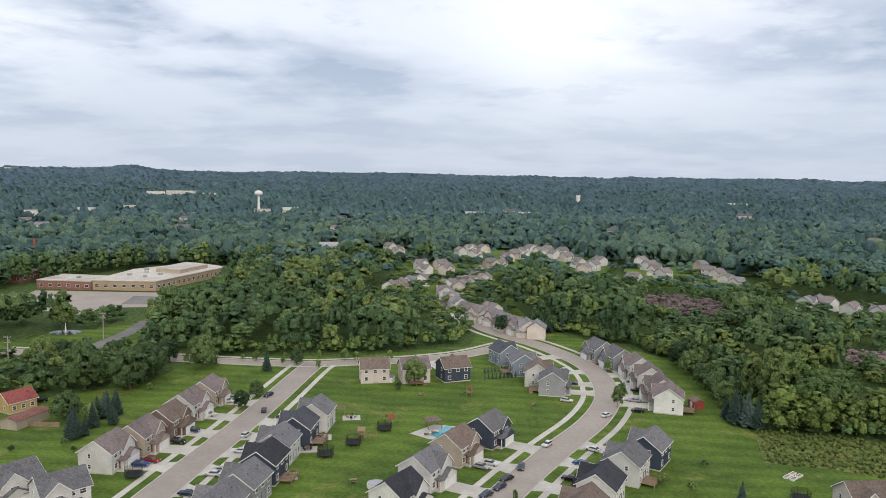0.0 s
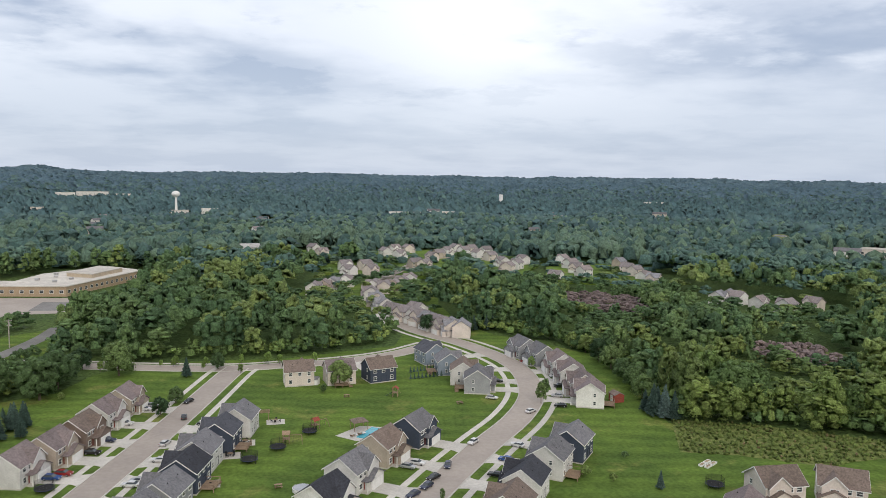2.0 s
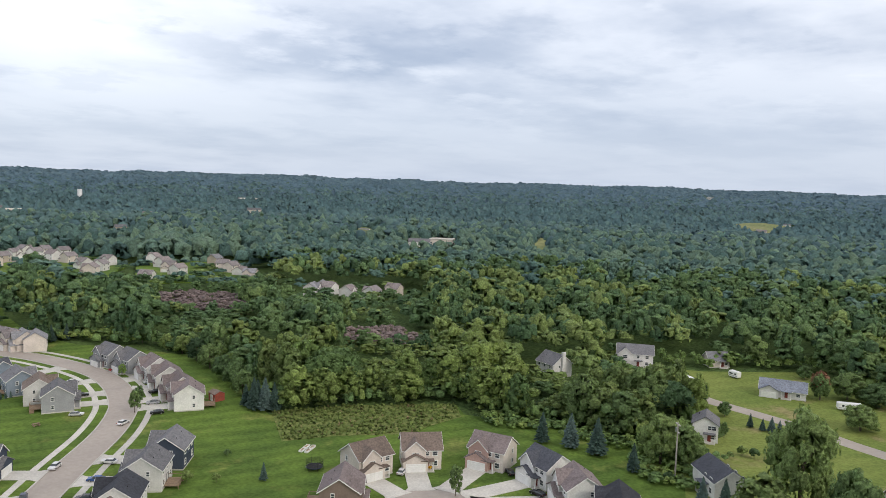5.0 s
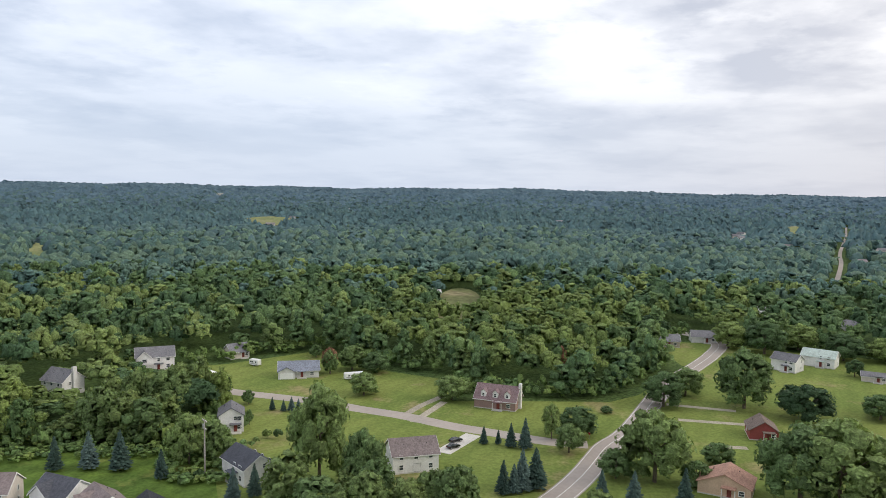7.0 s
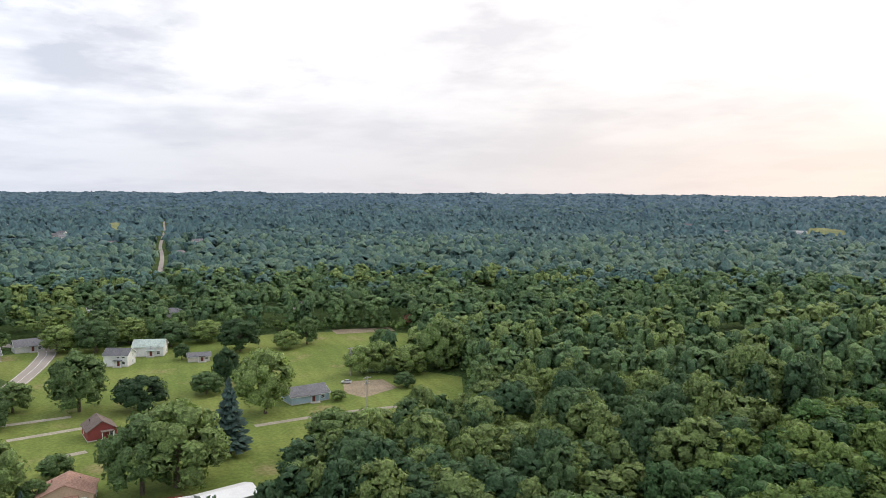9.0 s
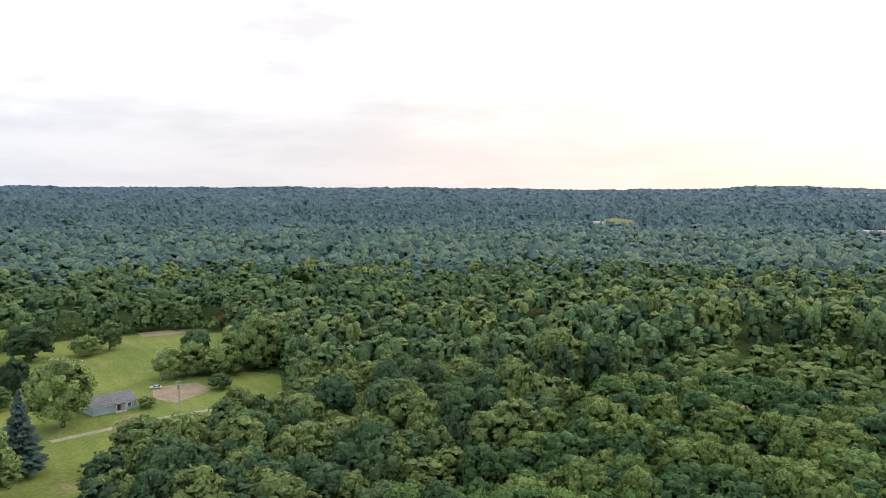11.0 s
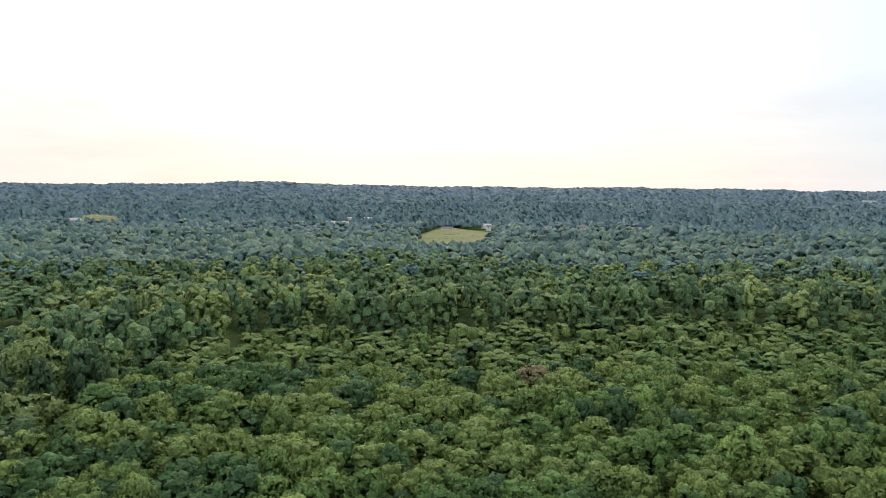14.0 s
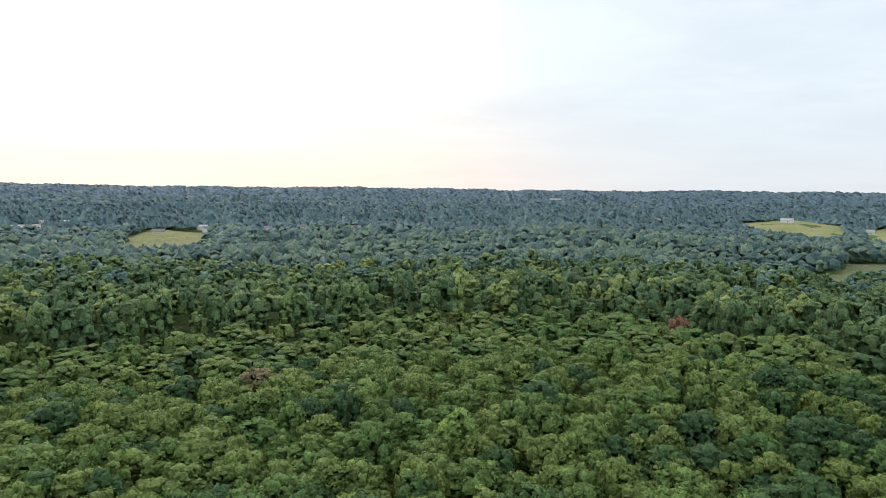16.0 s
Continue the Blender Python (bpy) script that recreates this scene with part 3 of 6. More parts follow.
# houses scattered far off among the trees: azimuth span, distance span, how many
SPREADS = [((33, 12), (720, 1300), 16), ((12, -4), (800, 1500), 9), ((-12, -30), (750, 1500), 10), ((-58, -84), (1000, 1900), 9), ((-92, -104), (900, 1500), 8), ((-138, -152), (1150, 1500), 6), ((-166, -212), (1050, 1900), 16)]


def scattered():
    rng, found = np.random.default_rng(61), []
    for (a0, a1), (r0, r1), n in SPREADS:
        for k in range(n):
            a, r = radians(a0 + (a1 - a0) * rng.random()), r0 + (r1 - r0) * rng.random()
            found.append((-r * math.sin(a), r * math.cos(a)))
    return found


COTTAGES = scattered()


# ---- ground ----
def azimuth(x, y):
    """Degrees to the left from +y, from 124 down to -236."""
    a = np.degrees(np.arctan2(-x, y))
    return np.where(a > 124, a - 360, a)


def blend(v, lo, hi):
    t = np.clip((v - lo) / (hi - lo), 0, 1)
    return t * t * (3 - 2 * t)


def waves(x, y, length):
    """Smooth rolling relief between -1 and 1."""
    k = 2 * math.pi / length
    return (np.sin(k * (0.8 * x + 0.6 * y) + 1.3) + np.sin(k * 1.7 * (0.3 * x - 0.95 * y) + 0.4) + np.sin(k * 0.6 * (x - 0.4 * y) + 2.2)) / 3


def height(x, y):
    r, a = np.hypot(x, y), azimuth(x, y)
    wooded = blend(-a, 128, 150) * blend(r, 120, 220)
    z = wooded * (3.0 + 5.0 * waves(x, y, 260)) + blend(r, 520, 900) * 3.5 * waves(x, y, 900) + blend(r, 1100, 1600) * (4.5 * waves(y, x, 420) + 3 * waves(x, y, 230))
    z = z * (1 - np.exp(-(((a + 98.9) / 1.6) ** 2)) * blend(r, 400, 560))
    ridge = 54 + 6.0 * np.exp(-(((a + 78.0) / 14.0) ** 2)) + 4.0 * np.exp(-(((a + 172.0) / 9.0) ** 2)) + 3.5 * np.sin(a * 0.23 + 0.5) + 2.2 * np.sin(a * 0.71) + 1.2 * np.sin(a * 1.9 + 1)
    ridge += 24 * np.exp(-(((a - 22.3) / 1.3) ** 2)) + 9 * np.exp(-(((a - 24.5) / 3.0) ** 2)) + 14 * np.exp(-(((a + 157.5) / 5.0) ** 2)) + 7 * np.exp(-(((a + 120.0) / 6.0) ** 2))
    return z * (1 - blend(r, 2500, 4300)) + ridge * blend(r, 1900, 4550)


def make_ground():
    turns = 360
    radii = np.concatenate([[0.02], np.geomspace(12, 4850, 110)])
    a = np.linspace(0, 2 * math.pi, turns, endpoint=False)
    rr, aa = np.meshgrid(radii, a, indexing="ij")
    x, y = -rr * np.sin(aa), rr * np.cos(aa)
    x, y = x + 0.4 * (rr < 1), y + 0.3 * (rr < 1)
    verts = np.stack([x, y, height(x, y)], -1).reshape(-1, 3)
    i, j = np.meshgrid(np.arange(len(radii) - 1), np.arange(turns), indexing="ij")
    p, q = i * turns + j, i * turns + (j + 1) % turns
    u, v = p + turns, q + turns
    tris = np.concatenate([np.stack([p, u, v], -1).reshape(-1, 3), np.stack([p, v, q], -1).reshape(-1, 3)])[:, ::-1]
    ob = raw_mesh("ground", verts, tris, M["ground"])
    tagged(ob, "dark green undergrowth covering rolling ground", "ground", kind="structure")


make_ground()


def inside(poly, x, y):
    hit = np.zeros(np.shape(x), bool)
    for (x0, y0), (x1, y1) in zip(poly, poly[1:] + poly[:1]):
        cross = (y0 > y) != (y1 > y)
        with np.errstate(divide="ignore", invalid="ignore"):
            hit ^= cross & (x < (x1 - x0) * (y - y0) / (y1 - y0) + x0)
    return hit


SUBDIVISION = [(-185, 208), (-150, 226), (-125, 232), (-100, 250), (-96, 272)] + OPEN1[4:] + [(110, 62), (40, 30), (-150, 60), (-230, 190)]
RANCHLAND = OPEN2[:11] + [(377.0, -40.0)] + OPEN2[14:] + OPEN2B


def sheet(name, outline, z, mat, label, category, kind="structure"):
    ob = link_mesh(name, slab(bmesh.new(), list(outline), z - 0.3, z), mat)
    return tagged(ob, label, category, kind=kind)


sheet("lawn", SUBDIVISION, 0.05, M["lawn"], "mown green lawn between suburban houses", "lawn")
sheet("lawn", RANCHLAND, 0.062, M["meadow"], "large mown grass lots with dry patches", "lawn")


# ---- roads ----
def smooth(points, step=3.0):
    """A smooth line through the points, with its sideways normals."""
    p = np.array(points, float)
    p = np.vstack([2 * p[0] - p[1], p, 2 * p[-1] - p[-2]])
    line = []
    for k in range(1, len(p) - 2):
        n = max(2, int(np.linalg.norm(p[k + 1] - p[k]) / step))
        for t in np.arange(n) / n:
            line.append(0.5 * (2 * p[k] + (p[k + 1] - p[k - 1]) * t + (2 * p[k - 1] - 5 * p[k] + 4 * p[k + 1] - p[k + 2]) * t**2 + (3 * p[k] - p[k - 1] - 3 * p[k + 1] + p[k + 2]) * t**3))
    line.append(p[-2])
    line = np.array(line)
    way = np.gradient(line, axis=0)
    way /= np.linalg.norm(way, axis=1)[:, None]
    return line, np.stack([way[:, 1], -way[:, 0]], -1)


def ribbon(bm, points, offset, width, z0, z1, skip=()):
    """A raised strip along a line, offset to its right; skip: stretches, in metres along it, left out."""
    line, side = smooth(points)
    run = np.concatenate([[0], np.cumsum(np.linalg.norm(np.diff(line, axis=0), axis=1))])
    last = None
    for k in range(len(line)):
        if any(a < run[k] < b for a, b in skip):
            last = None
            continue
        l, r = line[k] + side[k] * (offset - width / 2), line[k] + side[k] * (offset + width / 2)
        now = [bm.verts.new((*l, z0)), bm.verts.new((*l, z1)), bm.verts.new((*r, z1)), bm.verts.new((*r, z0))]
        if last:
            for i in range(3):
                bm.faces.new((last[i], last[i + 1], now[i + 1], now[i]))
        last = now
    return bm


def road(name, points, width, mat, label, z=0.09, kerb=True, walks=(), strip=True, kind="road"):
    ob = link_mesh(name, ribbon(bmesh.new(), points, 0, width, -0.2, z), mat)
    tagged(ob, label, kind, kind="structure")
    for side in (-1, 1):
        if kerb:
            k = part("kerb", ribbon(bmesh.new(), points, side * (width / 2 + 0.12), 0.32, -0.2, z + 0.13), M["concrete"], ob)
            k["label"] = "pale concrete kerb"
    for offset in walks:
        w = link_mesh("pavement", ribbon(bmesh.new(), points, offset, 1.7, -0.2, 0.13), M["concrete"])
        tagged(w, "pale concrete sidewalk beside the street", "sidewalk", kind="structure")
    return ob


A_LINE = [(-70.5, 112.0)] + STREET_A + [(-47.6, 280.0)]
B_LINE = [(-8.0, 120.0)] + STREET_B
road("road", A_LINE, 8.2, M["street"], "straight residential street of worn tan concrete", walks=(-7.6, 7.6))
road("road", B_LINE, 8.2, M["street"], "curving residential street of worn tan concrete", z=0.094, walks=(-7.8, 7.8))
road("road", CROSS, 8.0, M["street"], "cross street of worn tan concrete beside woods", z=0.084, walks=(6.8,))
road("road", SCHOOL_RD, 7.0, M["asphalt"], "grey asphalt road leading to a school", z=0.08, kerb=False)
RANCH_LINE = RANCH_RD[:-1] + RANCH_RD2[1:]
road("road", RANCH_LINE, 6.4, M["street"], "kerbless country lane of pale worn asphalt", kerb=False)
W_LINE = [(150.0, 36.0)] + WEST_RD
road("road", W_LINE, 7.6, M["street"], "two-lane country road with white edge lines", z=0.095, kerb=False)
for off, tag in ((-3.3, "edge"), (3.3, "edge"), (-0.15, "centre")):
    ln = link_mesh("trim", ribbon(bmesh.new(), W_LINE, off, 0.16, 0.09, 0.1), M["trim"])
    tagged(ln, "painted white road line on grey asphalt", "road marking", kind="structure")
circle = [(RANCH_RD[0][0] + 9 * math.cos(k * math.pi / 12), RANCH_RD[0][1] - 4 + 9 * math.sin(k * math.pi / 12)) for k in range(24)]
sheet("road", circle, 0.088, M["street"], "round gravel turning circle at the lane's end", "road")
sheet("field", FIELD, 0.075, M["crop"], "weedy yellow-green crop field beside the lawn", "field")


# ---- trees ----
def lobes(rng, count, spread, rise, depth=1.12):
    """Places and sizes of the boughs of a crown of unit radius and height."""
    found = []
    for k in range(count):
        u = (k + 0.5) / count
        a = k * 2.39996 + rng.random() * 0.6
        el = math.asin(min(1.0, 1.02 - depth * u)) if u < 0.95 else -0.2
        out = spread * (0.7 + 0.5 * rng.random())
        found.append((out * math.cos(el) * math.cos(a), out * math.cos(el) * math.sin(a), 0.42 + rise * math.sin(el) * (0.85 + 0.3 * rng.random()), 0.25 + 0.19 * rng.random()))
    return found


def sprays(rng, boughs, count, size, lift, loose, flat=0.56):
    """Leaf sprays, small bent-away triangles, laid over the boughs; lift: how far out, loose: how much they turn."""
    c = np.repeat(np.array([q[:3] for q in boughs]), count, 0)
    br = np.repeat(np.array([q[3] for q in boughs]), count)
    n = len(c)
    d = rng.normal(size=(n, 3)) + 0.9 * np.column_stack([c[:, 0], c[:, 1], np.full(n, 0.42)])
    d /= np.linalg.norm(d, axis=1)[:, None]
    at = c + d * (br * (lift + 0.14 * rng.random(n)))[:, None] * (1, 1, flat)
    nrm = d + loose * rng.normal(size=(n, 3))
    nrm /= np.linalg.norm(nrm, axis=1)[:, None]
    u = np.cross(nrm, rng.normal(size=(n, 3)))
    u /= np.linalg.norm(u, axis=1)[:, None]
    w = np.cross(nrm, u)
    s = (size * (0.65 + 0.7 * rng.random(n)))[:, None]
    squash = np.array([1, 1, flat])
    verts = np.stack([at + u * s * squash, at + (-0.55 * u + 0.85 * w) * s * squash, at + (-0.55 * u - 0.85 * w) * s * squash], 1).reshape(-1, 3)
    shade = 0.55 * d + 0.4 * nrm + 0.7 * (c - (0, 0, 0.3))
    shade /= np.linalg.norm(shade, axis=1)[:, None]
    return verts, np.arange(3 * n).reshape(-1, 3), np.repeat(shade, 3, 0)


def clumps(rng, boughs, sides=6, lows=(-35, 22), flat=0.56, grow=0.84, jitter=0.1):
    """The dense inner mass of foliage on each bough, a lumpy ball that the leaf sprays cover."""
    verts, tris, shades = [], [], []
    for x, y, z, br in boughs:
        base = len(verts)
        for el in lows + (90,):
            turn = rng.random() * 6.28
            for k in range(sides if el < 90 else 1):
                a, e = turn + 2 * math.pi * k / sides + 0.2 * rng.normal(), math.radians(el + 6 * rng.normal())
                d = np.array((math.cos(e) * math.cos(a), math.cos(e) * math.sin(a), math.sin(e)))
                verts.append(np.array((x, y, z)) + d * br * grow * (1 + jitter * rng.normal()) * (1, 1, flat))
                s = 0.75 * d + 0.55 * np.array((x, y, z - 0.3)) + 0.06 * rng.normal(size=3)
                shades.append(s / np.linalg.norm(s))
        for i in range(len(lows) - 1):
            for k in range(sides):
                p, q = base + i * sides + k, base + i * sides + (k + 1) % sides
                tris += [(p, q, q + sides), (p, q + sides, p + sides)]
        last, tip = base + (len(lows) - 1) * sides, base + len(lows) * sides
        tris += [(last + k, last + (k + 1) % sides, tip) for k in range(sides)]
    return np.array(verts), np.array(tris), np.array(shades)


def joined(*meshes):
    n, verts, tris, shades = 0, [], [], []
    for v, t, shade in meshes:
        verts.append(v)
        tris.append(t + n)
        shades.append(shade)
        n += len(v)
    return np.concatenate(verts), np.concatenate(tris), np.concatenate(shades)


def leafy_crown(rng, boughs=11, count=36, spread=0.64, rise=0.3, size=0.1, depth=1.12, flat=0.5):
    """A crown in a unit box (radius 1, height 1): boughs of dense foliage, covered with leaf sprays that stand out of it."""
    where = [(x, y, z, br * 0.86) for x, y, z, br in lobes(rng, boughs, spread, rise, depth)]
    return joined(clumps(rng, where, 6, (-28, 40), flat, 0.92), sprays(rng, where, count, size, 0.93, 0.5, flat))


def lifted(shade, by):
    """Normals turned towards the sky, to even out and brighten the shading of far crowns."""
    out = shade * (1 - 0.5 * by) + (0, 0, by)
    return out / np.linalg.norm(out, axis=1)[:, None]


def lobed_crown(rng, boughs=7, rise=0.27, depth=1.12, flat=0.62):
    """A lighter crown for trees further off."""
    where = lobes(rng, boughs, 0.6, rise, depth)
    v, t, shade = joined(clumps(rng, where, 5, (-28, 42), flat, 1.0, 0.08), sprays(rng, where, 5, 0.13, 0.98, 0.5, flat))
    return v, t, lifted(shade, 0.2)


def tiny_crown(rng, up, sides=5):
    """A low rounded dome with a broken top, for the far canopy."""
    verts, tris = [], []
    turn = rng.random() * 6.28
    for k in range(sides):
        a, r = turn + 2 * math.pi * k / sides, 1 + 0.25 * rng.normal()
        verts.append((r * math.cos(a), r * math.sin(a), 0.25 + 0.1 * rng.random()))
    for k in range(2):
        a = turn + math.pi * k + 0.6
        verts.append((0.45 * math.cos(a), 0.45 * math.sin(a), 0.85 + 0.3 * rng.random()))
    p, q = sides, sides + 1
    half = (sides + 1) // 2
    for k in range(sides):
        tris.append((k, (k + 1) % sides, p if k < half else q))
    tris += [(half, q, p), (0, p, q)]
    v = np.array(verts)
    return v, np.array(tris), lifted(v / np.linalg.norm(v, axis=1)[:, None], up)


def simple_crown(rng):
    """A rounded crown with a few sprays standing out of it."""
    ball = clumps(rng, [(0, 0, 0.35, 0.95)], 5, (-15, 45), 0.62, 1.0, 0.14)
    v, t, shade = sprays(rng, lobes(rng, 5, 0.6, 0.3), 1, 0.24, 0.95, 0.4)
    return joined((ball[0], ball[1], lifted(ball[2], 0.1)), (v, t, lifted(shade, 0.2)))


def spruce_crown(rng, tiers=20, around=20):
    """Drooping whorls of needle sprays, narrowing upwards (unit radius and height)."""
    verts, tris = [], []
    core = [(0.5 * math.cos(k * 1.0472), 0.5 * math.sin(k * 1.0472), 0.06) for k in range(6)] + [(0, 0, 0.94)]
    verts += core
    tris += [(k, (k + 1) % 6, 6) for k in range(6)]
    for i in range(tiers):
        f = i / tiers
        reach = 0.06 + 0.94 * (1 - f) ** 0.9
        count = max(6, int(around * (1 - 0.6 * f)))
        for k in range(count):
            a = 2 * math.pi * (k + rng.random()) / count + i
            out = reach * (0.72 + 0.4 * rng.random())
            z = 0.07 + 0.9 * f + 0.05 * rng.random()
            w = 0.06 + 0.1 * reach * (0.7 + 0.6 * rng.random())
            c, s = math.cos(a), math.sin(a)
            b = len(verts)
            drop = 0.05 + 0.04 * rng.random()
            verts += [(0.3 * out * c, 0.3 * out * s, z + 0.02), (out * 0.75 * c - w * s, out * 0.75 * s + w * c, z - drop * 0.7), (out * c, out * s, z - drop * 0.55 + 0.03 * rng.random()), (out * 0.75 * c + w * s, out * 0.75 * s - w * c, z - drop * 0.7)]
            tris += [(b, b + 3, b + 2), (b, b + 2, b + 1)]
    return np.array(verts), np.array(tris), None


def trunk_mesh(height_m, radius, limbs, rng):
    bm = bmesh.new()
    tube(bm, (0, 0, -0.3), (0, 0, height_m * 0.45), radius, radius * 0.7)
    tube(bm, (0, 0, height_m * 0.45), (0.2, 0.1, height_m * 0.8), radius * 0.7, radius * 0.25)
    for k in range(limbs):
        a = 2 * math.pi * k / max(1, limbs) + rng.random()
        z = height_m * (0.32 + 0.25 * rng.random())
        tube(bm, (0, 0, z), (2.2 * math.cos(a), 2.2 * math.sin(a), z + 2.6), radius * 0.4, radius * 0.12, 5)
    return bm


def tree_kind(name, label, crown, trunk_h, radius, mat, stretch, limbs=5, seed=1):
    """An unplaced tree, ten metres high, with trunk and crown; its first place is set by plant()."""
    rng = np.random.default_rng(seed)
    root = new(name)
    part("trunk", trunk_mesh(trunk_h, radius, limbs, rng), M["bark"], root)
    v, t, shade = crown
    top = raw_mesh("crown", v * stretch[:3] + (0, 0, stretch[3]), t, mat, None, shade)
    top.parent = root
    return tagged(root, label, "tree")


class Stock:
    """Trees built once, then copied from place to place."""

    def __init__(self, *kinds):
        self.kinds, self.used = kinds, set()

    def plant(self, k, x, y, tall, wide=1.0, turn=0.0, group=""):
        ob = self.kinds[k % len(self.kinds)]
        s = tall / 10.0
        first = ob.scale if ob in self.used else (1, 1, 1)
        m = pose(x, y, float(height(np.float64(x), np.float64(y))), 0, 0, turn) @ Matrix.Diagonal((s * wide / first[0], s * wide / first[1], s / first[2], 1))
        if ob in self.used:
            ob = copy_thing(ob, m)
        else:
            self.used.add(ob)
            ob.matrix_basis = m
        if group:
            ob["group"] = group
        return ob


def rngs(k):
    return np.random.default_rng(k)


oaks = Stock(*[tree_kind("oak_tree", "broad green deciduous tree with a rounded leafy crown", leafy_crown(rngs(k), 32, 46, 0.7, 0.42, 0.062, 1.75, 0.48), 8, 0.28, M["leaf"], (4.4, 4.4, 9.0, 0.7), seed=k) for k in (1, 2, 3, 4)])
young = Stock(*[tree_kind("poplar_tree", "light green upright deciduous tree in the woods", leafy_crown(rngs(k), 28, 44, 0.7, 0.36, 0.07, 1.45, 0.44), 8, 0.2, M["leaf_light"], (3.6, 3.6, 8.4, 1.4), seed=k) for k in (5, 6, 7)])
yard = Stock(*[tree_kind("yard_tree", "small rounded tree planted in the grass", leafy_crown(rngs(k), 20, 44, 0.58, 0.42, 0.08, 1.7, 0.4), 7, 0.2, M["leaf"], (3.4, 3.4, 8.9, 1.0), 3, k) for k in (8, 9)])
spruces = Stock(*[tree_kind("spruce_tree", "dark blue-green conical spruce on the lawn", spruce_crown(rngs(k)), 9, 0.22, M["spruce"], (2.5, 2.5, 9.6, 0.4), 0, k) for k in (10, 11)])
street = Stock(tree_kind("street_tree", "small yellow-green street tree on the verge", leafy_crown(rngs(15), 18, 44, 0.58, 0.42, 0.09, 1.7, 0.4), 7, 0.2, M["leaf_lime"], (3.4, 3.4, 8.4, 1.5), 3, 15))
rusty = Stock(tree_kind("dead_oak", "deciduous tree with rusty red-brown leaves", leafy_crown(rngs(12), 18, 36, 0.62, 0.36, 0.11, 1.5), 8, 0.25, M["red_leaf"], (3.2, 3.2, 8.0, 2.0), seed=12))

brown = Stock(tree_kind("dead_oak", "deciduous tree with dull brown withered leaves", leafy_crown(rngs(13), 26, 40, 0.66, 0.38, 0.075, 1.5), 8, 0.25, M["wither"], (3.6, 3.6, 8.4, 1.4), seed=13))
limes = Stock(tree_kind("lime_tree", "bright yellow-green deciduous tree in the wood", leafy_crown(rngs(14), 30, 46, 0.68, 0.38, 0.066, 1.5, 0.46), 8, 0.25, M["leaf_lime"], (4.0, 4.0, 8.6, 1.2), seed=14))
for k, (x, y) in enumerate(LIMES):
    limes.plant(0, x, y, 17.0, 0.9, 70.0 * k, "bright trees of the wood")

rng = rngs(20)
for stock, places, group, wide in ((oaks, OAKS_EAST, "trees by the subdivision", 1.0), (street, [p for p in SMALL_EAST if p[1] > 270], "small street trees", 0.85), (yard, [p for p in SMALL_EAST if p[1] <= 270], "small yard trees", 0.75), (spruces, SPRUCES_EAST, "spruces by the subdivision", 1.1),
                                   (spruces, SPRUCES_RANCH, "spruces on the country lots", 1.1)):
    for k, (x, y, h) in enumerate(places):
        stock.plant(k, x, y, min(max(2.5, h), 23.0), wide * (1.0 if h < 12 else 0.95) * (0.9 + 0.25 * rng.random()), 360 * rng.random(), group)
for places, group in ((OAKS_RANCH, "trees on the country lots"), (OAKS_WEST, "trees by the country road")):
    for k, (x, y, h, wide) in enumerate(places):
        oaks.plant(k, x, y, h, wide, 360 * rng.random(), group)


# ---- woods ----
def scatter(r0, r1, spacing, power, view=VIEW, seed=3):
    """Places on rings about the foot, whose spacing grows with distance."""
    rng = rngs(seed)
    found, r = [], r0
    while r < r1:
        s = spacing * (r / r0) ** power
        lo, hi = math.radians(view[1]), math.radians(view[0])
        n = int((hi - lo) * r / s)
        a = lo + (np.arange(n) + rng.random(n) * 0.9) / n * (hi - lo)
        q = r + (rng.random(n) - 0.5) * s * 0.9
        found.append(np.stack([-q * np.sin(a), q * np.cos(a), np.full(n, s)], -1))
        r += s
    return np.concatenate(found)


def round_patch(x, y, w, deep):
    """An outline of a clearing, its long side across the way to the camera's foot."""
    r = math.hypot(x, y)
    ux, uy = x / r, y / r
    return [(x - uy * w * math.cos(k * math.pi / 8) / 2 + ux * deep * math.sin(k * math.pi / 8) / 2, y + ux * w * math.cos(k * math.pi / 8) / 2 + uy * deep * math.sin(k * math.pi / 8) / 2) for k in range(16)]


FIELD_PLAN = [(x, y, w, 90 + 0.10 * math.hypot(x, y)) for x, y, w, h in FIELDS]
CLEARINGS = [MARSH_A, MARSH_B, [(-262, 455), (-215, 560), (-140, 555), (-125, 380), (-175, 345), (-250, 370)]] + FARM_FIELDS + [FEN, VERGE] + [round_patch(*f) for f in FIELD_PLAN]
FAR_HOUSES = np.array(FAR_A + FAR_B + FAR_C + COTTAGES)
LOT_HOUSES = np.array(RANCH + WEST_H)
FAR_BLOCKS = np.array([(x, y, w) for x, y, w, h in FARBLD_E + FARBLD_S + FARBLD_W])


def near_houses(x, y):
    """Metres to the nearest distant house, and to the sight lines just before them."""
    d, e = np.full(len(x), 1e9), np.full(len(x), 1e9)
    for k, (hx, hy) in enumerate(FAR_HOUSES):
        tight = 3.2 if len(FAR_A) <= k < len(FAR_A) + len(FAR_B) else 1.0
        d = np.minimum(d, tight * ((x - hx) ** 2 + (y - hy) ** 2))
        for back in (30, 55, 80):
            f = 1 - back / math.hypot(hx, hy)
            e = np.minimum(e, (x - hx * f) ** 2 + (y - hy * f) ** 2)
    return np.sqrt(d), np.sqrt(e)


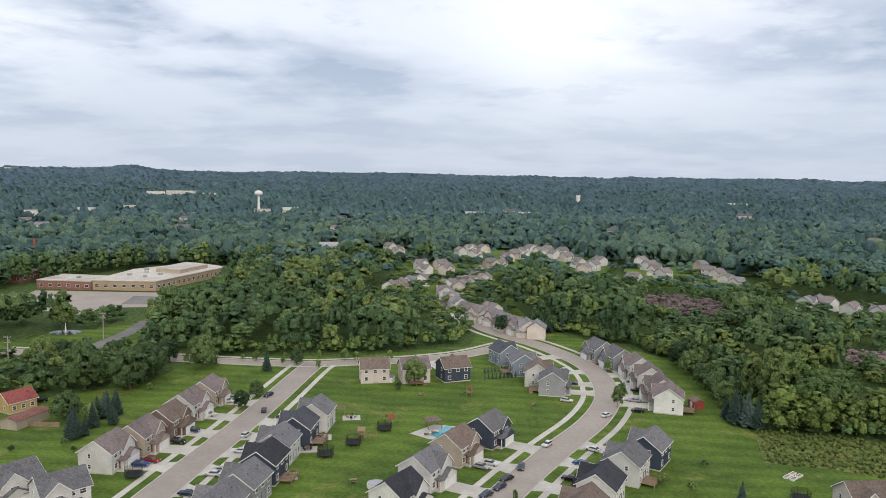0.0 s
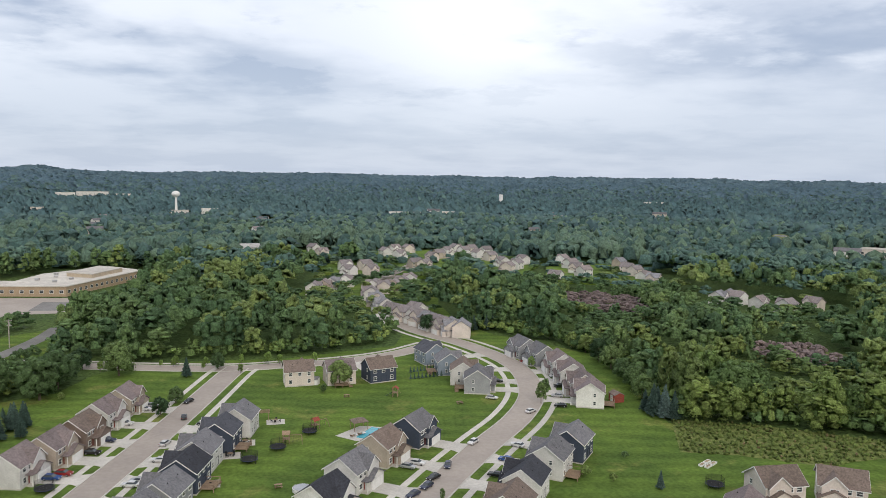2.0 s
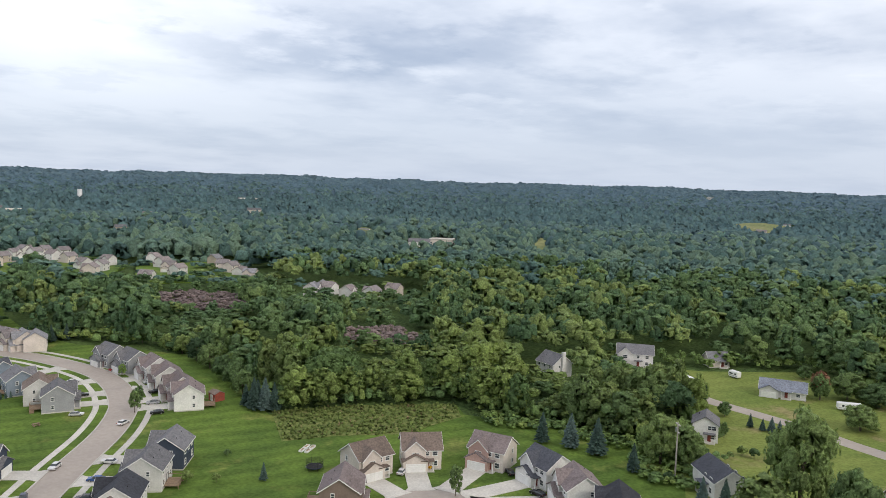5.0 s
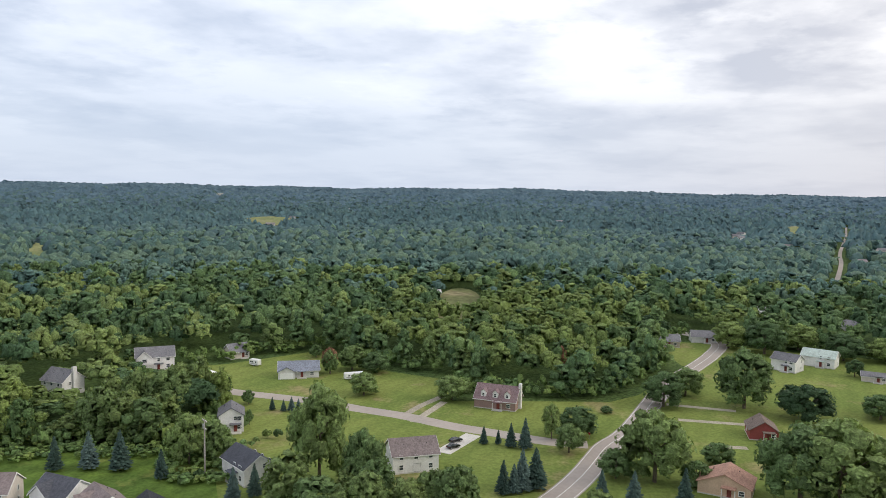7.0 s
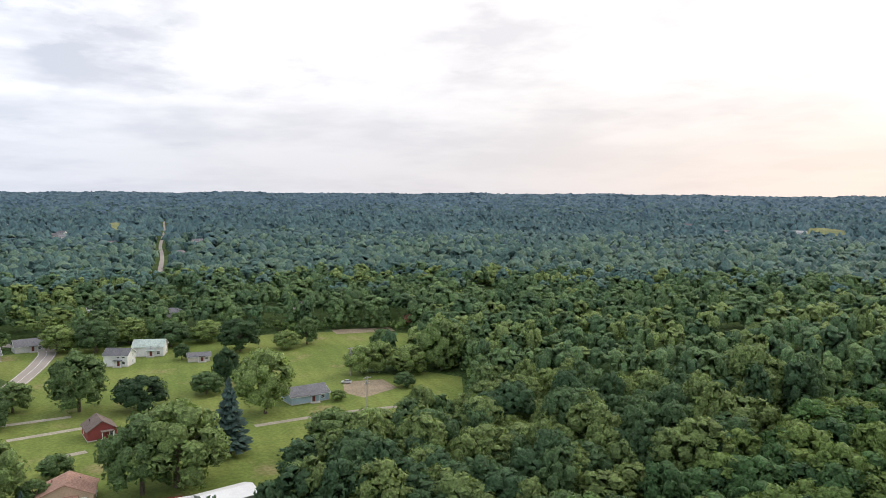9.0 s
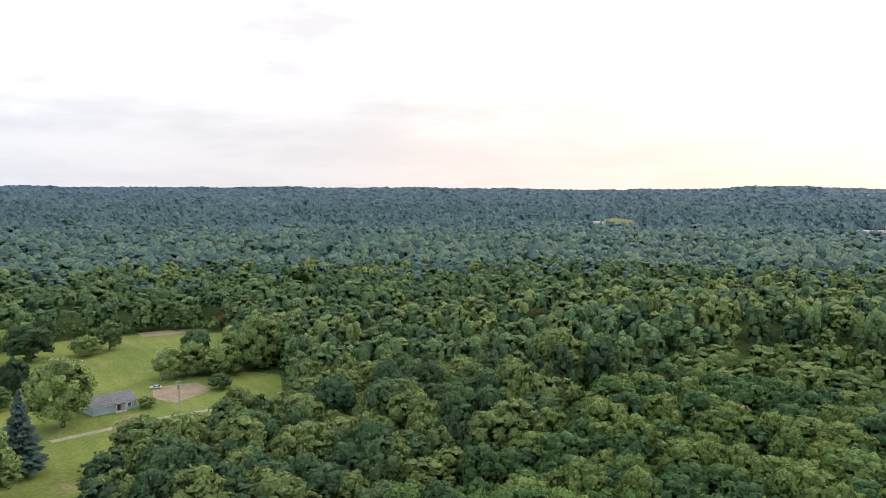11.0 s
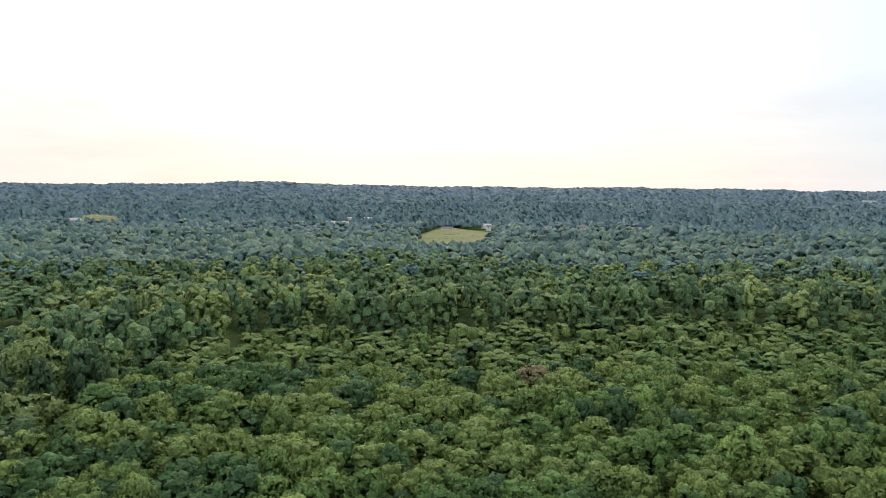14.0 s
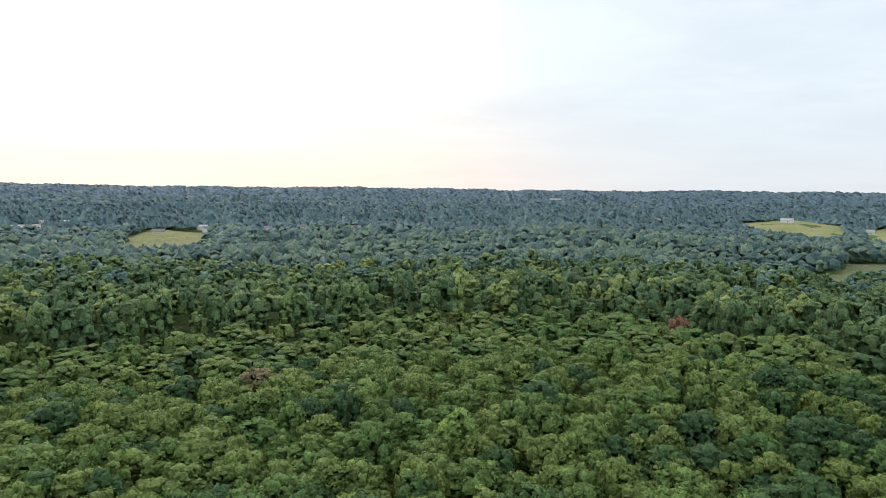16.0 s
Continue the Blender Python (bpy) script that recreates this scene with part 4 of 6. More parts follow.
def near_lots(x, y):
    """Metres to the nearest house on the country lots, and to the camera's sight lines before four of them."""
    d, e = np.full(len(x), 1e9), np.full(len(x), 1e9)
    for k, (hx, hy) in enumerate(LOT_HOUSES):
        d = np.minimum(d, np.hypot(x - hx, y - hy))
        for back in (12, 22, 34, 46) if k in (1, 3, 4, 5) else ():
            f = 1 - back / math.hypot(hx, hy)
            e = np.minimum(e, np.hypot(x - hx * f, y - hy * f))
    return d, e


def before_blocks(x, y):
    """Whether a tree stands in front of or on a distant building."""
    hit = np.zeros(len(x), bool)
    r, a = np.hypot(x, y), np.arctan2(-x, y)
    for bx, by, w in FAR_BLOCKS:
        br, ba = math.hypot(bx, by), math.atan2(-bx, by)
        turn = np.abs((a - ba + math.pi) % (2 * math.pi) - math.pi)
        hit |= (turn * br < w * 0.5 + 6) & (r > br - (18 if br < 700 else 40 + 0.08 * br)) & (r < br + 12)
    return hit


def wooded(x, y):
    a, r = azimuth(x, y), np.hypot(x, y)
    ok = np.ones(np.shape(x), bool)
    for dx, dy in ((0, 0), (4.5, 0), (-4.5, 0), (0, 4.5), (0, -4.5)):
        ok &= ~inside(SUBDIVISION, x + dx, y + dy) & ~inside(RANCHLAND, x + dx, y + dy)
    ok &= ~((r < 150) & (a > -128))
    for poly in CLEARINGS:
        ok &= ~inside(poly, x, y)
    for line, half in ((W_LINE, 7), (SCHOOL_RD, 9), (CROSS, 8), (B_LINE, 9), (GULLY, 9.5)):
        p, _ = smooth(line, 8.0)
        for q in p:
            ok &= (x - q[0]) ** 2 + (y - q[1]) ** 2 > half**2
    return ok


def forest(name, label, places, templates, mat, tall, wide, seed=5, full=0.62):
    """Many trees joined: a crown template turned, sized and set at each place."""
    rng = rngs(seed)
    count = len(places)
    if not count:
        return None
    x, y, s, low = places.T
    z = height(x, y)
    pick, a = rng.integers(len(templates), size=count), rng.random(count) * 6.283
    h = tall * (0.7 + 0.5 * rng.random(count)) * low
    w = wide * s * (0.72 + 0.62 * rng.random(count) ** 1.5) * (0.6 + 0.4 * low)
    kind = 0.55 * rng.random(count) + 0.15 * (1 + np.sin(x * 0.021 + 1.7 * np.sin(y * 0.013))) + 0.07 * (1 + np.sin(y * 0.11 + 1.5 * np.sin(x * 0.07)))
    c, sn = np.cos(a) * w, np.sin(a) * w
    verts, tris, kinds, n = [], [], [], 0
    shades = []
    for k, (v, t, shade) in enumerate(templates):
        m = pick == k
        if not m.any():
            continue
        vx = v[:, 0] * c[m, None] - v[:, 1] * sn[m, None] + x[m, None]
        vy = v[:, 0] * sn[m, None] + v[:, 1] * c[m, None] + y[m, None]
        vz = v[:, 2] * h[m, None] * full + z[m, None] + h[m, None] * (0.98 - full)
        verts.append(np.stack([vx, vy, vz], -1).reshape(-1, 3))
        tris.append((t + (np.arange(m.sum()) * len(v))[:, None, None] + n).reshape(-1, 3))
        kinds.append(np.repeat(kind[m], len(v)))
        ca, sa = np.cos(a[m])[:, None], np.sin(a[m])[:, None]
        shades.append(np.stack([shade[:, 0] * ca - shade[:, 1] * sa, shade[:, 0] * sa + shade[:, 1] * ca, np.broadcast_to(shade[:, 2], (m.sum(), len(v)))], -1).reshape(-1, 3))
        n += m.sum() * len(v)
    ob = raw_mesh(name, np.concatenate(verts), np.concatenate(tris), mat, np.concatenate(kinds), np.concatenate(shades))
    return tagged(ob, label, "woods", kind="stuff")


def lowered(places, rng):
    """Drops most trees among distant houses, and gives each place its share of the full height."""
    x, y = places[:, 0], places[:, 1]
    d, e = near_houses(x, y)
    lot, way = near_lots(x, y)
    keep = (lot > 9) & (d > 10) & ((d > 24) | (rng.random(len(x)) < 0.42)) & ~before_blocks(x, y)
    low = np.where(d < 26, 0.38, np.where(e < 18, 0.52, 1.0)) * np.where(inside(LOWZONE, x, y) & (azimuth(x, y) < 25.5), 0.6, 1.0)
    low = np.where(lot < 14, np.minimum(low, 0.5), np.where(way < 13, np.minimum(low, 0.4), low))
    low = np.where(inside(WALL, x, y) & ~inside(BEHIND, x, y), 1.3 * low, low)
    for marsh in (MARSH_A, MARSH_B):
        for f in (0.96, 0.9, 0.84, 0.78):
            low = np.where(inside([(px * f, py * f) for px, py in marsh], x, y), 0.5, low)
    # trees before the open fields kept low, so that the camera sees over them
    for field in FARM_FIELDS + [FEN, VERGE]:
        for f in (0.97, 0.93, 0.89, 0.85):
            low = np.where(inside([(px * f, py * f) for px, py in field], x, y), 0.42, low)
    return np.column_stack([places, low])[keep]


STAND = YOUNG + [(-90, -80), (-40, -60), (30, -60), (90, -70)]
BEHIND = [(x * 1.025, y * 1.025) for x, y in YOUNG] + STAND[len(YOUNG):]
WALL = [(x * 1.3, y * 1.3) for x, y in YOUNG[2:]] + STAND[len(YOUNG):]


def beside_open(places, reach):
    """Whether a tree stands at the edge of the woods."""
    x, y = places[:, 0], places[:, 1]
    hit = np.zeros(len(places), bool)
    for k in range(8):
        dx, dy = reach * math.cos(k * math.pi / 4), reach * math.sin(k * math.pi / 4)
        for poly in [SUBDIVISION, RANCHLAND] + CLEARINGS[:3]:
            hit |= inside(poly, x + dx, y + dy)
        hit |= inside(BEHIND, x + dx, y + dy) & ~inside(BEHIND, x, y)
    for q in smooth(CROSS + SCHOOL_RD, 8.0)[0]:
        hit |= (x - q[0]) ** 2 + (y - q[1]) ** 2 < (reach + 9) ** 2
    return hit


def lots(places):
    """Whether a tree stands in the lighter woods behind the country lots."""
    x, y = places[:, 0], places[:, 1]
    wave = 40 * np.sin(y * 0.05) + 25 * np.sin(x * 0.09 + y * 0.03)
    east = (x + 0.4 * wave > 85) & (x < 200) & (y > 170) & (y + 0.5 * wave < 300)
    return east | (x > 200) & (np.hypot(x, y) + wave < 430) & (y > -30) & (y < 150)


def make_woods():
    rng = rngs(30)
    near = scatter(88, 262, 7.4, 0.12)
    near = lowered(near[wooded(near[:, 0], near[:, 1])], rng)
    light = inside(STAND, near[:, 0], near[:, 1])
    gap = inside(BEHIND, near[:, 0], near[:, 1]) & ~light
    near, light = near[~gap], light[~gap]
    close = np.hypot(near[:, 0], near[:, 1]) < 150
    for (x, y, s, low), bright in zip(near[close], light[close]):
        (young if bright else oaks).plant(int(rng.integers(9)), float(x), float(y), 14.5 * (0.8 + 0.4 * rng.random()), 0.85 + 0.3 * rng.random(), 360 * rng.random(), "nearest trees of the wood")
    leafy = [leafy_crown(rngs(k), 21, 25, 0.74, 0.36, 0.09, 1.35, 0.56) for k in range(40, 45)]
    slim = [leafy_crown(rngs(k), 21, 25, 0.72, 0.4, 0.09, 1.45, 0.54) for k in range(45, 49)]
    whole = [leafy_crown(rngs(k), 28, 22, 0.7, 0.44, 0.085, 1.75, 0.38) for k in range(95, 99)]
    rim = beside_open(near, 13) & ~close & ~light
    forest("near_woods", "leafy trees at the edge of the woods", near[rim & ~lots(near)], whole, M["leaf"], 16.0, 0.66, 25, 0.92)
    forest("young_woods", "bright leafy trees at the edge of the woods", near[rim & lots(near)], whole, M["leaf_bright"], 14.5, 0.64, 29, 0.92)
    light_or_rim = light | rim | lots(near)
    forest("young_woods", "bright green trees behind the country lots", near[~close & lots(near) & ~light & ~rim], leafy, M["leaf_bright"], 15.0, 0.72, 27)
    forest("near_woods", "dense green deciduous woodland canopy", near[~close & ~light_or_rim], leafy, M["leaf"], 16.5, 0.72, 5)
    forest("young_woods", "dense light green stand of younger trees", near[~close & light], slim, M["leaf_light"], 13.5, 0.76, 6, 0.76)
    mid = scatter(262, 600, 8.6, 0.25, seed=7)
    mid = lowered(mid[wooded(mid[:, 0], mid[:, 1])], rng)
    light = inside(STAND, mid[:, 0], mid[:, 1])
    gap = inside(BEHIND, mid[:, 0], mid[:, 1]) & ~light
    lobed = [lobed_crown(rngs(k)) for k in range(50, 57)]
    skirted = [lobed_crown(rngs(k), 12, 0.44, 1.75, 0.38) for k in range(100, 104)]
    rim = beside_open(mid, 14) & ~light & ~gap
    forest("woods", "leafy trees at the edge of the woods further off", mid[rim], skirted, M["leaf"], 16.5, 0.64, 26, 0.92)
    gap |= rim
    bright = lots(mid) & ~light & ~gap
    forest("young_woods", "bright green trees behind the country lots", mid[bright], lobed, M["leaf_bright"], 15.5, 0.68, 28)
    gap |= bright
    # more trees take the haze-blue colour with distance
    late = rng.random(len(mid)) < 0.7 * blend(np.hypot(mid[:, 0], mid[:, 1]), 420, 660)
    for leaf, pick in (("leaf", ~late), ("leaf_mid_haze", late)):
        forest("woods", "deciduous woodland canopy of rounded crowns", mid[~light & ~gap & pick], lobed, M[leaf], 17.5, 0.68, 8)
    forest("young_woods", "light green stand of younger trees further off", mid[light], lobed, M["leaf_light"], 12.5, 0.84, 14, 0.75)
    plain = [simple_crown(rngs(k)) for k in range(60, 70)]
    tiny = [tiny_crown(rngs(k), 0.2) for k in range(70, 80)]
    flat = [tiny_crown(rngs(k), 0.45) for k in range(70, 80)]
    # outer rings take ever bluer leaf colours, as painted haze
    for r0, r1, spacing, crowns, first, then, turn in ((600, 1200, 9.0, plain, "leaf_mid_haze", "leaf_far_haze", (700, 1300)), (1200, 2300, 11.5, tiny, "leaf_far_haze", "leaf_rim_haze", (1500, 3400)), (2300, 3500, 19.0, flat, "leaf_far_haze", "leaf_rim_haze", (1700, 3700)), (3500, 4750, 29.0, flat, "leaf_far_haze", "leaf_rim_haze", (1700, 3700))):
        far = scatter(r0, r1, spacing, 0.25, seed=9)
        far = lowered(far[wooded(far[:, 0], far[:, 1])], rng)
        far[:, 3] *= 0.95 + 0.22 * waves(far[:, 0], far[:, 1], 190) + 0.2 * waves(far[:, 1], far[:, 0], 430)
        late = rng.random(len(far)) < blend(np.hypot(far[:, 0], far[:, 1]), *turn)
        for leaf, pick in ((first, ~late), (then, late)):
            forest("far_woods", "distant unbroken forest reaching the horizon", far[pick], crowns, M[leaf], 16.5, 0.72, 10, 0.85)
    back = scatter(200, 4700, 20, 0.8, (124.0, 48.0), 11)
    forest("far_woods", "distant unbroken forest behind the houses", np.column_stack([back, np.ones(len(back))]), tiny, M["leaf_far_haze"], 16.0, 0.72, 12)
    edge = scatter(95, 430, 4.2, 0.1, seed=18)
    edge = edge[wooded(edge[:, 0], edge[:, 1])]
    beside = np.zeros(len(edge), bool)
    for k in range(16):
        dx, dy = (13 if k % 2 else 8.5) * math.cos(k * math.pi / 8), (13 if k % 2 else 8.5) * math.sin(k * math.pi / 8)
        beside |= inside(SUBDIVISION, edge[:, 0] + dx, edge[:, 1] + dy) | inside(RANCHLAND, edge[:, 0] + dx, edge[:, 1] + dy)
    edge = np.column_stack([edge, np.ones(len(edge))])[beside]
    thick = [lobed_crown(rngs(k), 5, 0.3, 1.4, 0.6) for k in range(90, 94)]
    forest("thicket", "leafy thicket along the edge of the woods", edge, thick, M["leaf_bright"], 6.5, 0.78, 19, 0.95)
    low = scatter(120, 240, 3.3, 0.0, seed=21)
    low = low[inside(BRAMBLE, low[:, 0], low[:, 1])]
    forest("bramble", "low green bramble and brush below the trees", np.column_stack([low, np.ones(len(low))]), thick, M["leaf_bright"], 2.6, 0.75, 22, 0.97)
    low = scatter(170, 240, 1.5, 0.0, seed=23)
    low = low[inside(FIELD, low[:, 0], low[:, 1])]
    low = low[rng.random(len(low)) < 0.75]
    forest("weeds", "knee-high yellow-green weeds in a crop field", np.column_stack([low, np.ones(len(low))]), plain, M["weed"], 0.95, 0.45, 24, 0.98)
    for outline in (MARSH_A, MARSH_B):
        brush = scatter(260, 480, 4.2, 0.0, seed=15)
        brush = brush[inside(outline, brush[:, 0], brush[:, 1]) & ((brush[:, 0] < 186) | (outline is MARSH_A))]
        forest("brush", "leafless purple-brown brush in a marshy clearing", np.column_stack([brush, np.ones(len(brush))]), lobed, M["brown_leaf"], 4.5, 0.8, 16)


make_woods()


# ---- houses ----
def gable_roof(bm, x0, x1, y0, y1, z, rise, along="x", over=0.4, thick=0.22):
    """Two sloping slabs over a plan rectangle, ridge along x or y."""
    if along == "y":
        lo, hi, a, b = y0 - over, y1 + over, x0, x1
    else:
        lo, hi, a, b = x0 - over, x1 + over, y0, y1
    mid, half = (a + b) / 2, (b - a) / 2
    drop = rise * over / half
    for s in (-1, 1):
        prof = [(mid, z + rise), (mid + s * (half + over), z - drop), (mid + s * (half + over), z - drop + thick), (mid, z + rise + thick)]
        ends = []
        for e in (lo, hi):
            ends.append([bm.verts.new((e, p, q) if along == "x" else (p, e, q)) for p, q in prof])
        for k in range(4):
            bm.faces.new((ends[0][k], ends[0][(k + 1) % 4], ends[1][(k + 1) % 4], ends[1][k]))
        bm.faces.new(ends[0][::-1])
        bm.faces.new(ends[1])
    bmesh.ops.recalc_face_normals(bm, faces=bm.faces)
    return bm


def gabled_box(bm, x0, x1, y0, y1, z0, z1, rise, along="x"):
    """Walls with a gable at both ends."""
    if along == "x":
        ends = [[(x, y0, z0), (x, y1, z0), (x, y1, z1), (x, (y0 + y1) / 2, z1 + rise), (x, y0, z1)] for x in (x0, x1)]
    else:
        ends = [[(x0, y, z0), (x1, y, z0), (x1, y, z1), ((x0 + x1) / 2, y, z1 + rise), (x0, y, z1)] for y in (y0, y1)]
    a, b = [[bm.verts.new(p) for p in e] for e in ends]
    for k in range(5):
        bm.faces.new((a[k], a[(k + 1) % 5], b[(k + 1) % 5], b[k]))
    bm.faces.new(a[::-1])
    bm.faces.new(b)
    bmesh.ops.recalc_face_normals(bm, faces=bm.faces)
    return bm


def rake_boards(x, half, z, rise, over, along="x"):
    """White boards under both slopes of a gable end; x: where the end is."""
    bm = bmesh.new()
    drop = rise * over / half
    for s in (-1, 1):
        ends = []
        for e in (x - 0.05, x + 0.05):
            prof = [(0, z + rise - 0.08), (s * (half + over), z - drop - 0.08), (s * (half + over), z - drop + 0.17), (0, z + rise + 0.17)]
            ends.append([bm.verts.new((e, p, q) if along == "x" else (p, e, q)) for p, q in prof])
        for k in range(4):
            bm.faces.new((ends[0][k], ends[0][(k + 1) % 4], ends[1][(k + 1) % 4], ends[1][k]))
        bm.faces.new(ends[0][::-1])
        bm.faces.new(ends[1])
    bmesh.ops.recalc_face_normals(bm, faces=bm.faces)
    return bm


SHARED = {}


def window_meshes(w, h):
    """Frame with sill and cross bar, and the pane, shared by windows of one size."""
    if (w, h) not in SHARED:
        f = boxes(((-w / 2, 0, -h / 2), (-w / 2 + 0.12, 0.1, h / 2)), ((w / 2 - 0.12, 0, -h / 2), (w / 2, 0.1, h / 2)), ((-w / 2, 0, h / 2 - 0.12), (w / 2, 0.1, h / 2 + 0.03)),
                  ((-w / 2 - 0.06, 0, -h / 2 - 0.05), (w / 2 + 0.06, 0.14, -h / 2 + 0.1)), ((-w / 2, 0, -0.04), (w / 2, 0.08, 0.04)))
        p = boxes(((-w / 2 + 0.1, 0.0, -h / 2 + 0.08), (w / 2 - 0.1, 0.05, h / 2 - 0.1)))
        made = []
        for bm, mat, name in ((f, M["trim"], "window"), (p, M["glass"], "pane")):
            me = bpy.data.meshes.new(name)
            bm.to_mesh(me)
            bm.free()
            me.materials.append(mat)
            made.append(me)
        SHARED[w, h] = made
    return SHARED[w, h]


def window(parent, x, y, z, turn, w=1.1, h=1.4):
    """A window on a wall; turn: degrees from facing +y."""
    f, p = window_meshes(w, h)
    ob = new("window", f)
    ob.parent, ob.matrix_basis = parent, pose(x, y, z, 0, 0, turn)
    pane = new("pane", p)
    pane.parent = ob
    return ob


def door_mesh(name, parent, w, h, x, y, mat, rows, cols, z0=0.2):
    """A panelled door on a front wall: one slab with sunk panels."""
    bm = bmesh.new()
    v = [[bm.verts.new((x + w * (j / cols - 0.5), y + 0.1, z0 + h * i / rows)) for j in range(cols + 1)] for i in range(rows + 1)]
    faces = [bm.faces.new((v[i][j], v[i][j + 1], v[i + 1][j + 1], v[i + 1][j])) for i in range(rows) for j in range(cols)]
    edge = [e for e in bm.edges if e.is_boundary]
    side = bmesh.ops.extrude_edge_only(bm, edges=edge)["geom"]
    bmesh.ops.translate(bm, vec=(0, -0.1, 0), verts=[g for g in side if isinstance(g, bmesh.types.BMVert)])
    bmesh.ops.inset_individual(bm, faces=faces, thickness=0.05, depth=-0.03)
    bmesh.ops.recalc_face_normals(bm, faces=bm.faces)
    return part(name, bm, mat, parent)


def house(x, y, yaw, wall, roof, label, w=11.0, d=9.5, eave=5.5, rise=3.2, hand=1, garage=True, rng=None, accent=None, far=False, gable=True, wide_windows=True, back_along=None, group="houses", deck=None, z=0.0):
    """A house with its front to +y; hand: the side of the garage."""
    root = new("house")
    root.matrix_basis = pose(x, y, z, 0, 0, yaw)
    tagged(root, label, "house", group)
    siding, shingle = coloured("siding", wall), coloured("shingle", roof)
    front = coloured("siding", accent) if accent else siding
    along = back_along or "x"
    part("foundation", boxes(((-w / 2 - 0.05, -d / 2 - 0.05, -0.3), (w / 2 + 0.05, d / 2 + 0.05, 0.35))), M["concrete"], root)
    part("wall", gabled_box(bmesh.new(), -w / 2, w / 2, -d / 2, d / 2, 0.35, eave, rise - 0.05, along), siding, root)
    part("roof", gable_roof(bmesh.new(), -w / 2, w / 2, -d / 2, d / 2, eave, rise, along), shingle, root)
    gx = hand * (w / 2 - 3.1)
    if gable and eave > 4:
        part("front_gable", gabled_box(bmesh.new(), gx - 2.6, gx + 2.6, 0.5, d / 2 + 0.7, 2.6, eave, 2.3, "y"), front, root)
        part("gable_roof", gable_roof(bmesh.new(), gx - 2.6, gx + 2.6, 0.2, d / 2 + 0.7, eave, 2.35, "y", 0.35), shingle, root)
        if not far:
            window(root, gx, d / 2 + 0.7, eave - 1.2, 0, 1.8, 1.4)
    gd = 1.7
    if garage:
        part("garage", gabled_box(bmesh.new(), gx - 3.1, gx + 3.1, d / 2 - 0.5, d / 2 + gd, 0.0, 2.8, 1.65, "y"), front, root)
        part("garage_roof", gable_roof(bmesh.new(), gx - 3.1, gx + 3.1, d / 2 - 0.4, d / 2 + gd, 2.8, 1.7, "y", 0.35), shingle, root)
        door_mesh("garage_door", root, 4.9, 2.15, gx, d / 2 + gd, M["trim"], 4, 4, 0.08)
    px = -hand * 1.2
    door_mesh("front_door", root, 1.0, 2.1, px, d / 2, coloured("siding", (0.2, 0.05, 0.04)), 3, 2, 0.4)
    if not far:
        porch = part("porch_roof", boxes(((px - 1.7, d / 2, 2.75), (px + 1.7, d / 2 + 1.8, 2.95))), shingle, root)
        for s in (-1, 1):
            part("post", boxes(((px + s * 1.5 - 0.09, d / 2 + 1.5, 0.0), (px + s * 1.5 + 0.09, d / 2 + 1.68, 2.75))), M["trim"], root)
        part("porch_step", boxes(((px - 1.7, d / 2, -0.2), (px + 1.7, d / 2 + 1.8, 0.3))), M["concrete"], root)
        for s in (-1, 1):
            if along == "x":
                part("rake_board", rake_boards(s * (w / 2 + 0.42), d / 2, eave, rise, 0.4), M["trim"], root)
        if gable and eave > 4:
            board = rake_boards(d / 2 + 0.7 + 0.37, 2.6, eave, 2.35, 0.35, "y")
            bmesh.ops.translate(board, vec=(gx, 0, 0), verts=board.verts)
            part("rake_board", board, M["trim"], root)
        # corner boards, gutters
        for s in (-1, 1):
            if along == "x":
                part("gutter", boxes(((-w / 2 - 0.4, s * (d / 2 + 0.42) - 0.07, eave - 0.32), (w / 2 + 0.4, s * (d / 2 + 0.42) + 0.07, eave - 0.16))), M["trim"], root)
        for s, name in ((0.28, "vent_pipe"), (-0.22, "vent_pipe")):
            part(name, tube(bmesh.new(), (s * w, -d * 0.22, eave + rise * 0.5), (s * w, -d * 0.22, eave + rise * 0.56 + 0.5), 0.09, 0.09, 6), M["black"], root)
    two = eave > 4
    rows = ((1.75, 1.4), (4.3, 1.3)) if two else ((1.7, 1.3),)
    for zc, h in rows:
        for s in (-0.32, 0.0, 0.32):
            if far and s == 0.0:
                continue
            if two and zc < 2 and s == 0.0:
                door_mesh("patio_door", root, 1.9, 2.1, 0.2, -d / 2 - 0.1, M["glass"], 1, 2, 0.45)
                continue
            window(root, s * w, -d / 2, zc, 180, 1.2 if wide_windows else 0.9, h)
        if not far:
            window(root, -hand * w * 0.33, d / 2, zc, 0, 1.4, h)
        for s in () if far else (-1, 1):
            window(root, s * w / 2, -d * 0.16, zc, -90 * s, 0.9, 1.2)
    if two and not far and px:
        window(root, px, d / 2, 4.3, 0, 1.1, 1.3)
    if deck:
        bm = boxes(((-3.2, -d / 2 - 3.4, 0.75), (1.8, -d / 2 - 0.02, 0.92)))
        dk = part("deck", bm, deck, root)
        for dx in (-3.1, -0.7, 1.7):
            part("deck_post", boxes(((dx - 0.07, -d / 2 - 3.35, -0.2), (dx + 0.07, -d / 2 - 3.2, 1.85))), deck, dk)
        part("railing", boxes(((-3.2, -d / 2 - 3.35, 1.75), (1.8, -d / 2 - 3.25, 1.85)), ((-3.2, -d / 2 - 3.35, 1.3), (1.8, -d / 2 - 3.27, 1.36)), ((-3.2, -d / 2 - 3.3, 1.75), (-3.1, -d / 2, 1.85)), ((1.7, -d / 2 - 3.3, 1.75), (1.8, -d / 2, 1.85))), deck, dk)
